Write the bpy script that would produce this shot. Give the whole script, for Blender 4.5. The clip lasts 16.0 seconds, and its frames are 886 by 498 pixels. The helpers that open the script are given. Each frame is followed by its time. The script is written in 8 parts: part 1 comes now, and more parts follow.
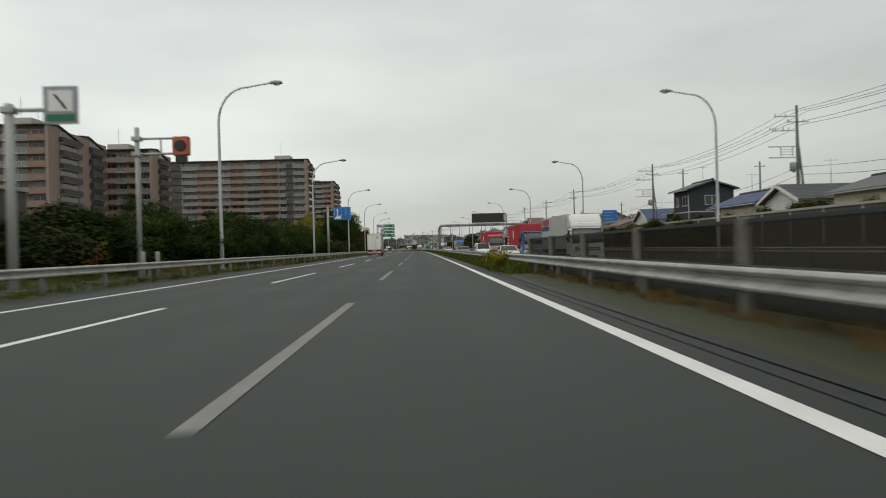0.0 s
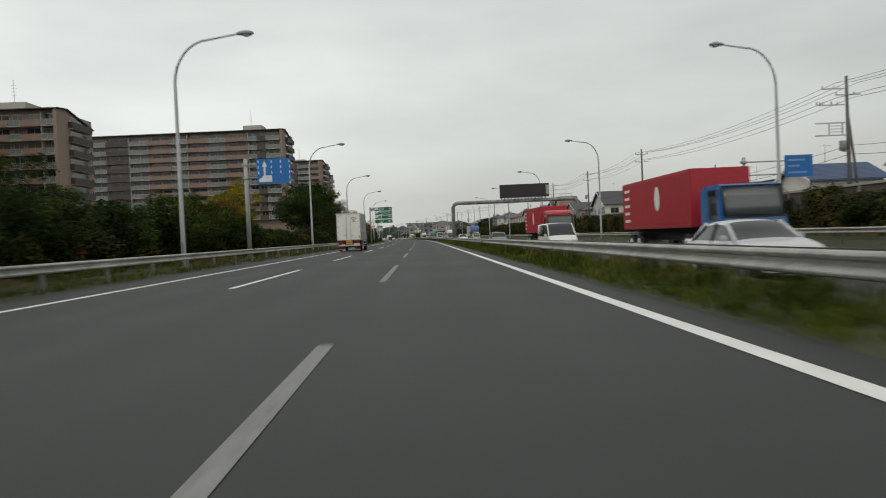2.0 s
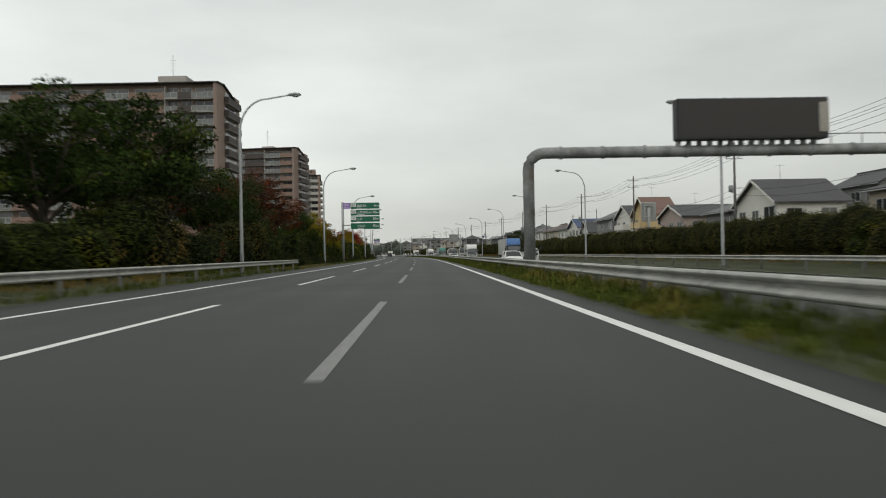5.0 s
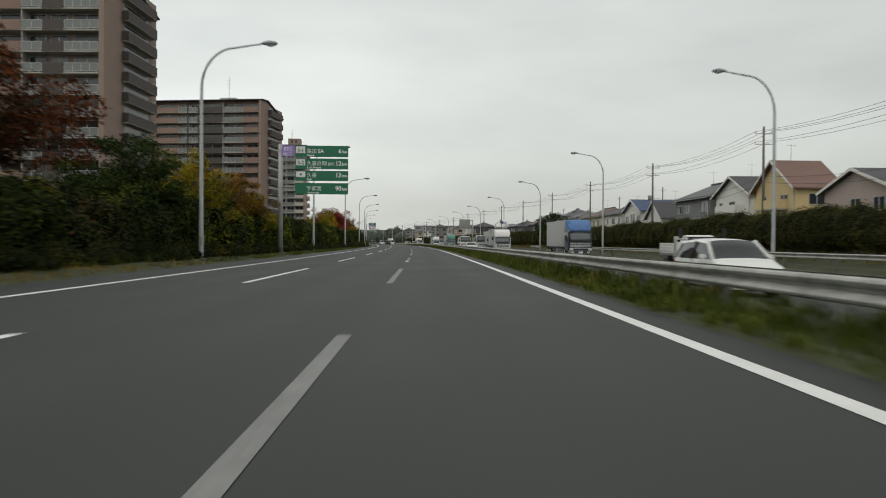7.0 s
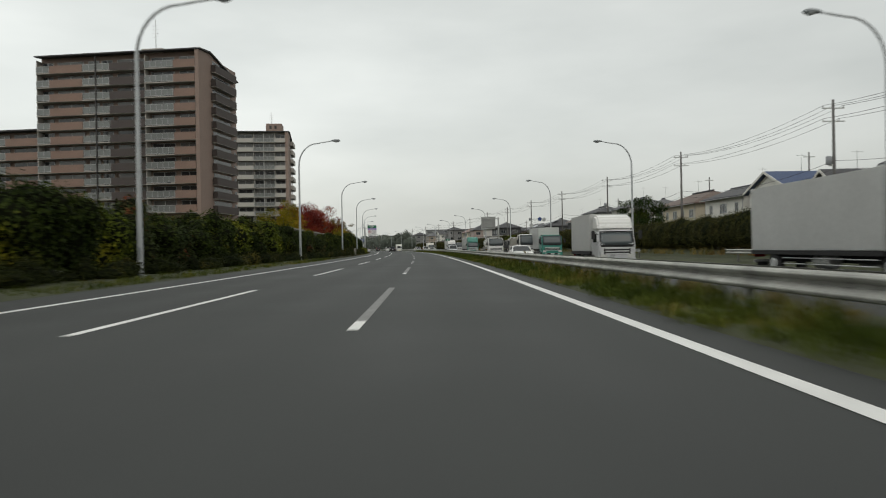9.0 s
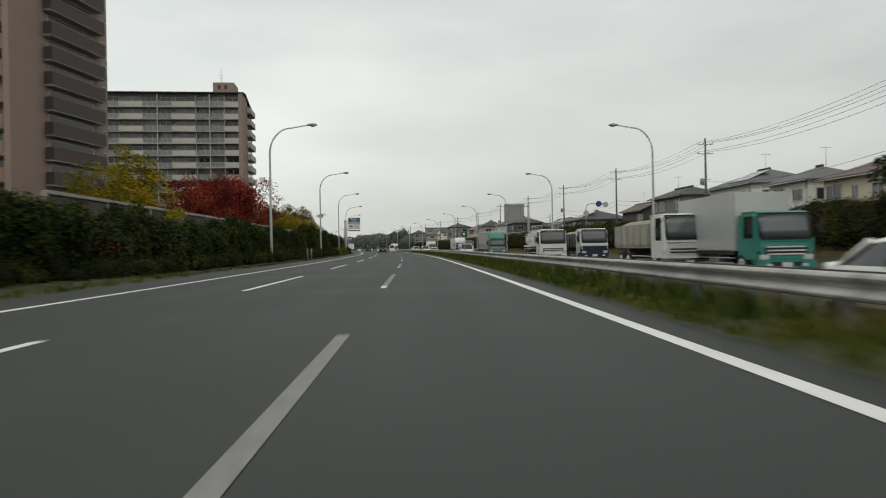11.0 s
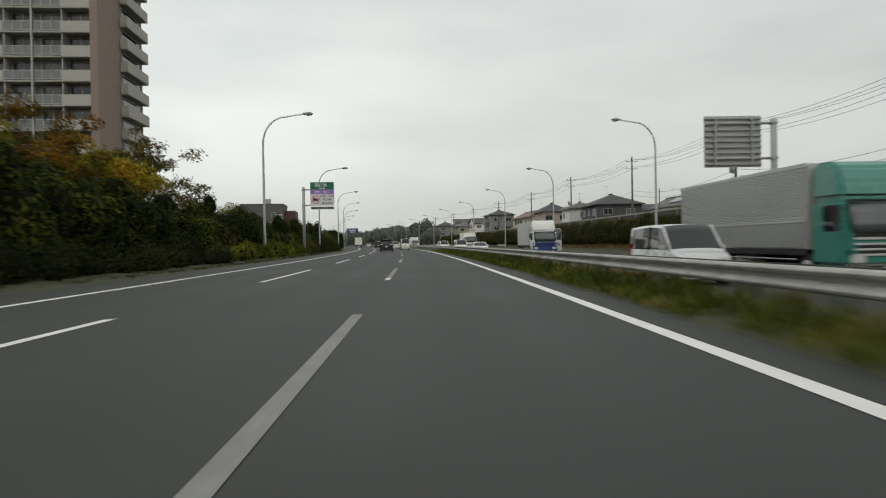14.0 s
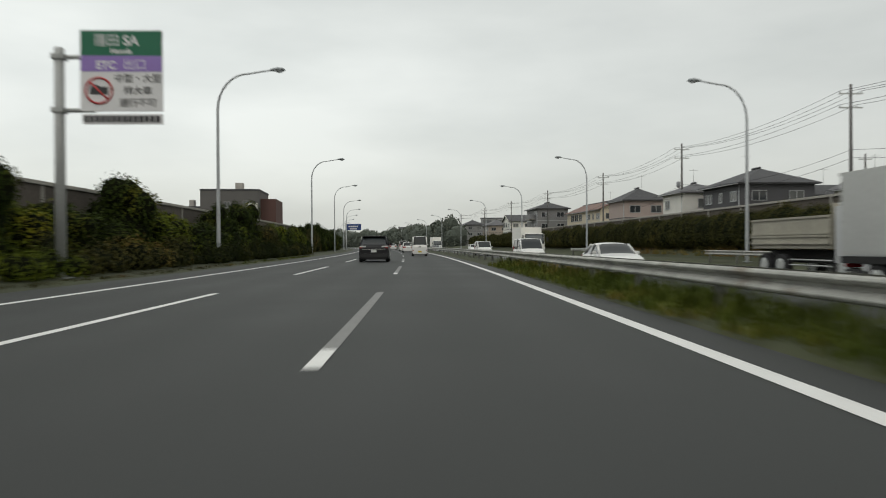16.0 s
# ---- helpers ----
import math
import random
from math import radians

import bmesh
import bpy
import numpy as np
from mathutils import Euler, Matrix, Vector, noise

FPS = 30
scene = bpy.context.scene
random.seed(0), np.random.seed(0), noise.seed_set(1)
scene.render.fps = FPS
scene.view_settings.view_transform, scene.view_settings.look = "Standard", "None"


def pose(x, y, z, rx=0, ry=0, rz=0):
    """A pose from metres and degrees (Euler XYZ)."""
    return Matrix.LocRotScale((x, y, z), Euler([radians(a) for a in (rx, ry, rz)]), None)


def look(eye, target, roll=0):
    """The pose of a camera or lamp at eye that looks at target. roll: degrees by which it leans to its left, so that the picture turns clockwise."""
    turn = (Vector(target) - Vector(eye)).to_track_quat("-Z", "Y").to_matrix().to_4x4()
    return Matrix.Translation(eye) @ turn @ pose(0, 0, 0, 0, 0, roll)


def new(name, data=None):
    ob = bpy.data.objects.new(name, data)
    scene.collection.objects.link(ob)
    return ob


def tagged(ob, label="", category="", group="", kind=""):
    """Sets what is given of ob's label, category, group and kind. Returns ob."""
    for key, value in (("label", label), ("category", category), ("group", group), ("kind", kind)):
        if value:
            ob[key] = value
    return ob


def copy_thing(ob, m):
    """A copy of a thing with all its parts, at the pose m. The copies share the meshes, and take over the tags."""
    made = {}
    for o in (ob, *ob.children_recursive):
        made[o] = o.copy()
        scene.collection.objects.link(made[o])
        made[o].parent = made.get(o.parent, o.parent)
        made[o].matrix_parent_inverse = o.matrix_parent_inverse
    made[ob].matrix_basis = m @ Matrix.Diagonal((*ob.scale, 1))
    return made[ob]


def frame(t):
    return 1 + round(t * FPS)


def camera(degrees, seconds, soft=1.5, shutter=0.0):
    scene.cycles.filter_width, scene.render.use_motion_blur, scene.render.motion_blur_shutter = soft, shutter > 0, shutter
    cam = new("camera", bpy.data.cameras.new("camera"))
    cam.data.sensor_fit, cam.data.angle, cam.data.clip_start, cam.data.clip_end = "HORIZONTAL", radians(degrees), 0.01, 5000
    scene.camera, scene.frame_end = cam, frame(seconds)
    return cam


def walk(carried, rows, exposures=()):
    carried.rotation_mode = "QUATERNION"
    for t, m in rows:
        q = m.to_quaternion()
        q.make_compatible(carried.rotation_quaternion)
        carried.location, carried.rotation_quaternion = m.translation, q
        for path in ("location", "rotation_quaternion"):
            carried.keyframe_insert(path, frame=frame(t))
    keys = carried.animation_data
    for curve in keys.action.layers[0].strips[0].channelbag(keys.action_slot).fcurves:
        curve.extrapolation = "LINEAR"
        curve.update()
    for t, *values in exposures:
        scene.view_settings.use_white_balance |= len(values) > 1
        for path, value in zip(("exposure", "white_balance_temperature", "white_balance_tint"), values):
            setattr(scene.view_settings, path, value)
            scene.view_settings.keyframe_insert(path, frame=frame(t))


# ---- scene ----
# ---------------------------------------------------------------- camera
cam = camera(63.4, 16.0, soft=1.05, shutter=0.35)
# seconds, x, y, z, tilt, lean, turn
ROWS = [
    (0.0, 0.378, 0.000, 1.043, 89.895, 1.490, -1.627),
    (0.5, 0.225, 11.719, 1.043, 89.563, 2.123, -1.237),
    (1.0, 0.156, 23.431, 1.043, 89.558, 2.450, -1.295),
    (1.5, 0.047, 35.164, 1.043, 89.502, 2.206, -1.644),
    (2.0, -0.113, 46.919, 1.043, 88.949, 2.556, -1.350),
    (2.5, -0.236, 58.712, 1.043, 89.918, 1.821, -1.039),
    (3.0, -0.371, 70.551, 1.043, 89.877, 2.088, -0.931),
    (3.5, -0.307, 82.445, 1.043, 90.485, 1.754, -1.154),
    (4.0, -0.443, 94.350, 1.043, 90.852, 1.034, -1.101),
    (4.8, -0.584, 113.456, 1.043, 90.475, 1.042, -0.928),
    (5.6, -0.740, 132.560, 1.043, 90.100, 1.048, -0.750),
    (6.5, -0.958, 154.055, 1.043, 89.673, 1.059, -0.486),
    (7.0, -1.139, 166.077, 1.043, 89.476, -0.328, -0.569),
    (7.5, -1.251, 178.143, 1.043, 89.937, 0.075, -0.539),
    (8.0, -1.612, 190.280, 1.043, 89.782, 0.006, -0.265),
    (8.5, -1.810, 202.533, 1.043, 90.458, 0.265, -0.061),
    (9.0, -1.900, 214.963, 1.043, 89.897, 1.042, 0.437),
    (9.8, -2.450, 235.110, 1.043, 89.890, 1.040, 0.410),
    (10.6, -3.120, 255.260, 1.043, 89.885, 1.038, 0.395),
    (11.5, -4.020, 277.931, 1.043, 89.878, 1.036, 0.423),
    (12.0, -4.476, 290.743, 1.043, 90.093, 1.938, 0.297),
    (12.5, -5.090, 303.703, 1.043, 90.671, 1.960, 0.369),
    (13.0, -5.804, 316.761, 1.043, 90.153, 1.896, 1.005),
    (13.5, -6.643, 329.929, 1.043, 90.135, 1.265, 1.498),
    (14.0, -7.588, 343.251, 1.043, 89.535, 0.961, 2.382),
    (14.5, -8.580, 356.717, 1.043, 89.359, 0.491, 2.682),
    (15.0, -9.721, 370.309, 1.043, 89.703, 0.623, 3.368),
    (15.5, -10.816, 384.022, 1.043, 89.814, 0.277, 3.628),
    (16.0, -12.033, 397.780, 1.043, 89.699, 0.319, 4.109),
]
walk(cam, [(t, pose(*p)) for t, *p in ROWS], [(0.0, 0.0), (2.2, 0.0), (3.2, 0.06), (16.0, 0.06)])

# ---------------------------------------------------------------- light: an overcast sky
world = bpy.data.worlds.new("overcast_sky")
scene.world = world
world.use_nodes = True
wn, wl = world.node_tree.nodes, world.node_tree.links
wn.clear()
w_out, w_bg = wn.new("ShaderNodeOutputWorld"), wn.new("ShaderNodeBackground")
w_sky = wn.new("ShaderNodeTexSky")
w_sky.sky_type, w_sky.sun_disc = "NISHITA", False
w_sky.sun_elevation, w_sky.sun_rotation = radians(42), radians(150)
w_sky.dust_density, w_sky.air_density = 4.0, 1.0
w_tc, w_map = wn.new("ShaderNodeTexCoord"), wn.new("ShaderNodeMapping")
w_map.inputs["Scale"].default_value = (1.2, 1.2, 4.0)
w_noise, w_ramp = wn.new("ShaderNodeTexNoise"), wn.new("ShaderNodeValToRGB")
w_noise.inputs["Scale"].default_value, w_noise.inputs["Detail"].default_value = 1.6, 5.0
w_noise.inputs["Roughness"].default_value = 0.5
w_ramp.color_ramp.elements[0].position, w_ramp.color_ramp.elements[0].color = 0.32, (0.62, 0.640, 0.597, 1)
w_ramp.color_ramp.elements[1].position, w_ramp.color_ramp.elements[1].color = 0.68, (0.835, 0.852, 0.797, 1)
w_mix = wn.new("ShaderNodeMix")
w_mix.data_type = "RGBA"
w_mix.inputs[0].default_value = 0.98
wl.new(w_tc.outputs["Generated"], w_map.inputs["Vector"])
wl.new(w_map.outputs["Vector"], w_noise.inputs["Vector"])
wl.new(w_noise.outputs["Fac"], w_ramp.inputs["Fac"])
wl.new(w_sky.outputs["Color"], w_mix.inputs[6])
# the cloud is thinner, and so brighter, to the left of the road
w_sep, w_grad = wn.new("ShaderNodeSeparateXYZ"), wn.new("ShaderNodeMapRange")
w_grad.inputs["From Min"].default_value, w_grad.inputs["From Max"].default_value = -0.5, 0.6
w_grad.inputs["To Min"].default_value, w_grad.inputs["To Max"].default_value = 1.06, 0.76
w_tint = wn.new("ShaderNodeMix")
w_tint.data_type, w_tint.blend_type = "RGBA", "MULTIPLY"
w_tint.inputs[0].default_value = 1.0
wl.new(w_tc.outputs["Generated"], w_sep.inputs[0])
wl.new(w_sep.outputs["X"], w_grad.inputs["Value"])
wl.new(w_ramp.outputs["Color"], w_tint.inputs[6])
wl.new(w_grad.outputs["Result"], w_tint.inputs[7])
# and greyer with haze towards the horizon
w_low, w_haze = wn.new("ShaderNodeMapRange"), wn.new("ShaderNodeMix")
w_low.inputs["From Min"].default_value, w_low.inputs["From Max"].default_value = 0.0, 0.24
w_low.inputs["To Min"].default_value, w_low.inputs["To Max"].default_value = 0.84, 1.0
w_haze.data_type, w_haze.blend_type = "RGBA", "MULTIPLY"
w_haze.inputs[0].default_value = 1.0
wl.new(w_sep.outputs["Z"], w_low.inputs["Value"])
wl.new(w_tint.outputs[2], w_haze.inputs[6])
wl.new(w_low.outputs["Result"], w_haze.inputs[7])
wl.new(w_haze.outputs[2], w_mix.inputs[7])
wl.new(w_mix.outputs[2], w_bg.inputs["Color"])
wl.new(w_bg.outputs["Background"], w_out.inputs["Surface"])
w_bg.inputs["Strength"].default_value = 1.0

sun_data = bpy.data.lights.new("sun", "SUN")
sun_data.energy, sun_data.angle, sun_data.color = 0.5, radians(30), (1.0, 0.98, 0.95)
sun_ob = new("sun", sun_data)
sun_ob.matrix_world = look((-60, -80, 100), (0, 0, 0))

# ---------------------------------------------------------------- materials
def material(name, color, rough=0.6, metal=0.0, vary=0.12, scale=4.0, fine=40.0, bump=0.0, spec=0.5, island=0.0, hue=0.0, coat=0.0):
    """A procedural surface: base colour with coarse stains and fine grain, an uneven gloss and a fine relief."""
    m = bpy.data.materials.new(name)
    m.use_nodes = True
    n, l = m.node_tree.nodes, m.node_tree.links
    b = n["Principled BSDF"]
    b.inputs["Metallic"].default_value, b.inputs["Specular IOR Level"].default_value = metal, spec
    b.inputs["Coat Weight"].default_value = coat
    tc = n.new("ShaderNodeTexCoord")
    coarse, grain = n.new("ShaderNodeTexNoise"), n.new("ShaderNodeTexNoise")
    coarse.inputs["Scale"].default_value, coarse.inputs["Detail"].default_value = scale, 6.0
    grain.inputs["Scale"].default_value, grain.inputs["Detail"].default_value = fine, 3.0
    l.new(tc.outputs["Object"], coarse.inputs["Vector"])
    l.new(tc.outputs["Object"], grain.inputs["Vector"])
    add = n.new("ShaderNodeMath")
    add.operation = "ADD"
    l.new(coarse.outputs["Fac"], add.inputs[0])
    l.new(grain.outputs["Fac"], add.inputs[1])
    rng = n.new("ShaderNodeMapRange")
    rng.inputs["From Min"].default_value, rng.inputs["From Max"].default_value = 0.6, 1.4
    rng.inputs["To Min"].default_value, rng.inputs["To Max"].default_value = 1 - vary, 1 + vary
    l.new(add.outputs[0], rng.inputs["Value"])
    value = rng.outputs["Result"]
    if island:
        geo = n.new("ShaderNodeNewGeometry")
        r2 = n.new("ShaderNodeMapRange")
        r2.inputs["To Min"].default_value, r2.inputs["To Max"].default_value = 1 - island, 1 + island
        l.new(geo.outputs["Random Per Island"], r2.inputs["Value"])
        mul = n.new("ShaderNodeMath")
        mul.operation = "MULTIPLY"
        l.new(value, mul.inputs[0])
        l.new(r2.outputs["Result"], mul.inputs[1])
        value = mul.outputs[0]
    hsv = n.new("ShaderNodeHueSaturation")
    hsv.inputs["Color"].default_value = (*color, 1)
    l.new(value, hsv.inputs["Value"])
    if hue:
        info = n.new("ShaderNodeObjectInfo")
        r3 = n.new("ShaderNodeMapRange")
        r3.inputs["To Min"].default_value, r3.inputs["To Max"].default_value = 0.5 - hue, 0.5 + hue
        l.new(info.outputs["Random"], r3.inputs["Value"])
        l.new(r3.outputs["Result"], hsv.inputs["Hue"])
    l.new(hsv.outputs["Color"], b.inputs["Base Color"])
    rr = n.new("ShaderNodeMapRange")
    rr.inputs["To Min"].default_value, rr.inputs["To Max"].default_value = max(0.02, rough - 0.12), min(1, rough + 0.12)
    l.new(coarse.outputs["Fac"], rr.inputs["Value"])
    l.new(rr.outputs["Result"], b.inputs["Roughness"])
    if bump:
        bp = n.new("ShaderNodeBump")
        bp.inputs["Strength"].default_value, bp.inputs["Distance"].default_value = bump, 0.02
        l.new(grain.outputs["Fac"], bp.inputs["Height"])
        l.new(bp.outputs["Normal"], b.inputs["Normal"])
    return m


def leaf_material(name, color, second, third=None):
    """Leaves: each leaf takes its own shade between two or three colours; a little light passes through."""
    m = bpy.data.materials.new(name)
    m.use_nodes = True
    n, l = m.node_tree.nodes, m.node_tree.links
    b = n["Principled BSDF"]
    geo, ramp = n.new("ShaderNodeNewGeometry"), n.new("ShaderNodeValToRGB")
    e = ramp.color_ramp.elements
    e[0].color, e[1].color = (*color, 1), (*second, 1)
    if third:
        mid = e.new(0.75)
        mid.color = (*second, 1)
        e[2].color = (*third, 1)
    tc, noise_t = n.new("ShaderNodeTexCoord"), n.new("ShaderNodeTexNoise")
    noise_t.inputs["Scale"].default_value, noise_t.inputs["Detail"].default_value = 0.45, 3.0
    geo2 = n.new("ShaderNodeNewGeometry")
    l.new(geo2.outputs["Position"], noise_t.inputs["Vector"])
    mixv = n.new("ShaderNodeMath")
    mixv.operation = "MULTIPLY_ADD"
    mixv.inputs[1].default_value = 0.32
    l.new(geo.outputs["Random Per Island"], mixv.inputs[0])
    sub = n.new("ShaderNodeMapRange")
    sub.inputs["From Min"].default_value, sub.inputs["From Max"].default_value = 0.35, 0.7
    sub.inputs["To Max"].default_value = 0.85
    l.new(noise_t.outputs["Fac"], sub.inputs["Value"])
    l.new(sub.outputs["Result"], mixv.inputs[2])
    l.new(mixv.outputs[0], ramp.inputs["Fac"])
    l.new(ramp.outputs["Color"], b.inputs["Base Color"])
    b.inputs["Roughness"].default_value = 0.72
    b.inputs["Specular IOR Level"].default_value = 0.05
    return m


def glass_material(name, color=(0.03, 0.04, 0.045), rough=0.06):
    m = bpy.data.materials.new(name)
    m.use_nodes = True
    b = m.node_tree.nodes["Principled BSDF"]
    b.inputs["Base Color"].default_value = (*color, 1)
    b.inputs["Roughness"].default_value = rough
    b.inputs["Specular IOR Level"].default_value = 0.5
    b.inputs["Coat Weight"].default_value = 0.15
    return m


def asphalt_material(name, base, lane_lo, lane_hi):
    """Damp asphalt: aggregate grain, blotches, and long tyre-worn bands that run with the road (attribute 'across')."""
    m = bpy.data.materials.new(name)
    m.use_nodes = True
    n, l = m.node_tree.nodes, m.node_tree.links
    b = n["Principled BSDF"]
    b.inputs["Specular IOR Level"].default_value = 0.28
    geo = n.new("ShaderNodeNewGeometry")
    att = n.new("ShaderNodeAttribute")
    att.attribute_name = "across"
    big, small = n.new("ShaderNodeTexNoise"), n.new("ShaderNodeTexNoise")
    big.inputs["Scale"].default_value, big.inputs["Detail"].default_value = 0.22, 8
    small.inputs["Scale"].default_value, small.inputs["Detail"].default_value = 70, 2
    l.new(geo.outputs["Position"], big.inputs["Vector"])
    l.new(geo.outputs["Position"], small.inputs["Vector"])
    wave = n.new("ShaderNodeMath")
    wave.operation = "SINE"
    sc = n.new("ShaderNodeMath")
    sc.operation = "MULTIPLY"
    sc.inputs[1].default_value = 2 * math.pi / 1.8
    l.new(att.outputs["Fac"], sc.inputs[0])
    l.new(sc.outputs[0], wave.inputs[0])
    s1 = n.new("ShaderNodeMath")
    s1.operation = "MULTIPLY_ADD"
    s1.inputs[1].default_value = 0.11
    l.new(wave.outputs[0], s1.inputs[0])
    l.new(big.outputs["Fac"], s1.inputs[2])
    s2 = n.new("ShaderNodeMath")
    s2.operation = "MULTIPLY_ADD"
    s2.inputs[1].default_value = 0.5
    l.new(small.outputs["Fac"], s2.inputs[0])
    l.new(s1.outputs[0], s2.inputs[2])
    rng = n.new("ShaderNodeMapRange")
    rng.inputs["From Min"].default_value, rng.inputs["From Max"].default_value = 0.45, 1.05
    rng.inputs["To Min"].default_value, rng.inputs["To Max"].default_value = 0.72, 1.28
    l.new(s2.outputs[0], rng.inputs["Value"])
    hsv = n.new("ShaderNodeHueSaturation")
    hsv.inputs["Color"].default_value = (*base, 1)
    l.new(rng.outputs["Result"], hsv.inputs["Value"])
    l.new(hsv.outputs["Color"], b.inputs["Base Color"])
    rr = n.new("ShaderNodeMapRange")
    rr.inputs["To Min"].default_value, rr.inputs["To Max"].default_value = lane_lo, lane_hi
    l.new(s1.outputs[0], rr.inputs["Value"])
    l.new(rr.outputs["Result"], b.inputs["Roughness"])
    bp = n.new("ShaderNodeBump")
    bp.inputs["Strength"].default_value, bp.inputs["Distance"].default_value = 0.35, 0.006
    l.new(small.outputs["Fac"], bp.inputs["Height"])
    l.new(bp.outputs["Normal"], b.inputs["Normal"])
    return m


ASPHALT = asphalt_material("damp_asphalt", (0.036, 0.0385, 0.0375), 0.55, 0.85)
PAINT = material("road_paint", (0.72, 0.72, 0.70), 0.6, vary=0.16, scale=1.5, fine=25, bump=0.2)
PAINT_WORN = material("worn_road_paint", (0.20, 0.20, 0.195), 0.7, vary=0.4, scale=3, fine=18, bump=0.2)
SOIL = material("verge_soil", (0.040, 0.046, 0.018), 0.95, vary=0.4, scale=0.6, fine=9, bump=0.5)
EARTH = material("far_ground", (0.10, 0.11, 0.07), 0.95, vary=0.35, scale=0.05, fine=0.6, bump=0.2)
STEEL = material("galvanised_steel", (0.50, 0.51, 0.50), 0.5, metal=0.55, vary=0.14, scale=1.2, fine=14)
RAIL_POST = material("dull_rail_post_steel", (0.20, 0.20, 0.185), 0.75, vary=0.25, scale=2, fine=12)
RAIL = material("weathered_rail_steel", (0.40, 0.40, 0.37), 0.72, metal=0.15, vary=0.38, scale=0.9, fine=10, bump=0.1)
def streaked(m, stretch, rust, dark):
    """Adds run-down grime and rust spots to a steel surface."""
    n, l = m.node_tree.nodes, m.node_tree.links
    base = n["Principled BSDF"].inputs["Base Color"]
    was = base.links[0].from_socket
    tc, mp = n.new("ShaderNodeTexCoord"), n.new("ShaderNodeMapping")
    mp.inputs["Scale"].default_value = stretch
    grime, spots = n.new("ShaderNodeTexNoise"), n.new("ShaderNodeTexNoise")
    grime.inputs["Scale"].default_value, grime.inputs["Detail"].default_value = 1.0, 4.0
    spots.inputs["Scale"].default_value, spots.inputs["Detail"].default_value = 1.1, 7.0
    l.new(tc.outputs["Object"], mp.inputs["Vector"])
    l.new(mp.outputs["Vector"], grime.inputs["Vector"])
    l.new(tc.outputs["Object"], spots.inputs["Vector"])
    g, r = n.new("ShaderNodeMapRange"), n.new("ShaderNodeMapRange")
    g.inputs["From Min"].default_value, g.inputs["From Max"].default_value = 0.35, 0.65
    g.inputs["To Min"].default_value, g.inputs["To Max"].default_value = dark, 1.1
    r.inputs["From Min"].default_value, r.inputs["From Max"].default_value = 0.62, 0.75
    r.inputs["To Max"].default_value = 0.75
    l.new(grime.outputs["Fac"], g.inputs["Value"])
    l.new(spots.outputs["Fac"], r.inputs["Value"])
    mul, mix = n.new("ShaderNodeMix"), n.new("ShaderNodeMix")
    mul.data_type, mul.blend_type, mix.data_type = "RGBA", "MULTIPLY", "RGBA"
    mul.inputs[0].default_value = 1.0
    l.new(was, mul.inputs[6])
    l.new(g.outputs["Result"], mul.inputs[7])
    l.new(r.outputs["Result"], mix.inputs[0])
    l.new(mul.outputs[2], mix.inputs[6])
    mix.inputs[7].default_value = (*rust, 1)
    l.new(mix.outputs[2], base)


streaked(RAIL, (5.0, 9.0, 0.7), (0.16, 0.11, 0.06), 0.7)
LAMP_GREY = material("lamp_pole_grey", (0.42, 0.44, 0.45), 0.5, metal=0.2, vary=0.10, scale=1.0, fine=12)
LAMP_HEAD = material("lamp_head_grey", (0.26, 0.28, 0.29), 0.5, metal=0.2, vary=0.1, scale=3, fine=20)
LENS = glass_material("lamp_lens", (0.35, 0.37, 0.38), 0.25)
CONCRETE = material("weathered_concrete", (0.30, 0.29, 0.26), 0.9, vary=0.3, scale=0.8, fine=12, bump=0.3)
DARK_METAL = material("dark_metal", (0.035, 0.037, 0.04), 0.55, metal=0.3, vary=0.15, scale=3, fine=20)
BLACK_PANEL = material("black_display_face", (0.018, 0.016, 0.015), 0.35, vary=0.1, scale=3, fine=30)
LEAF_HEDGE = leaf_material("hedge_leaves", (0.012, 0.021, 0.005), (0.034, 0.049, 0.008), (0.09, 0.092, 0.012))
LEAF_DARK = leaf_material("clipped_hedge_leaves", (0.034, 0.037, 0.012), (0.060, 0.060, 0.017), (0.092, 0.078, 0.021))
LEAF_GREEN = leaf_material("green_leaves", (0.009, 0.020, 0.005), (0.030, 0.050, 0.009), (0.085, 0.105, 0.016))
LEAF_YELLOW = leaf_material("yellowing_leaves", (0.075, 0.088, 0.010), (0.24, 0.19, 0.012), (0.36, 0.21, 0.02))
LEAF_ORANGE = leaf_material("russet_leaves", (0.045, 0.052, 0.010), (0.17, 0.085, 0.012), (0.28, 0.14, 0.016))
LEAF_RED = leaf_material("red_maple_leaves", (0.06, 0.010, 0.010), (0.20, 0.027, 0.016), (0.33, 0.085, 0.03))
LEAF_RUSSET = leaf_material("russet_red_leaves", (0.022, 0.018, 0.009), (0.10, 0.030, 0.012), (0.20, 0.070, 0.018))
LEAF_OLIVE = leaf_material("thin_olive_leaves", (0.045, 0.045, 0.015), (0.10, 0.085, 0.022), (0.20, 0.13, 0.03))
LEAF_REDDISH = leaf_material("dark_green_and_red_leaves", (0.015, 0.030, 0.010), (0.045, 0.055, 0.018), (0.16, 0.035, 0.018))
GRASS = leaf_material("roadside_grass", (0.030, 0.050, 0.008), (0.088, 0.106, 0.018), (0.18, 0.145, 0.035))
GRASS_DRY = leaf_material("dry_roadside_grass", (0.07, 0.08, 0.02), (0.19, 0.15, 0.05), (0.30, 0.20, 0.06))
GRASS_STRAW = leaf_material("straw_grass", (0.085, 0.065, 0.022), (0.19, 0.125, 0.045), (0.28, 0.17, 0.06))
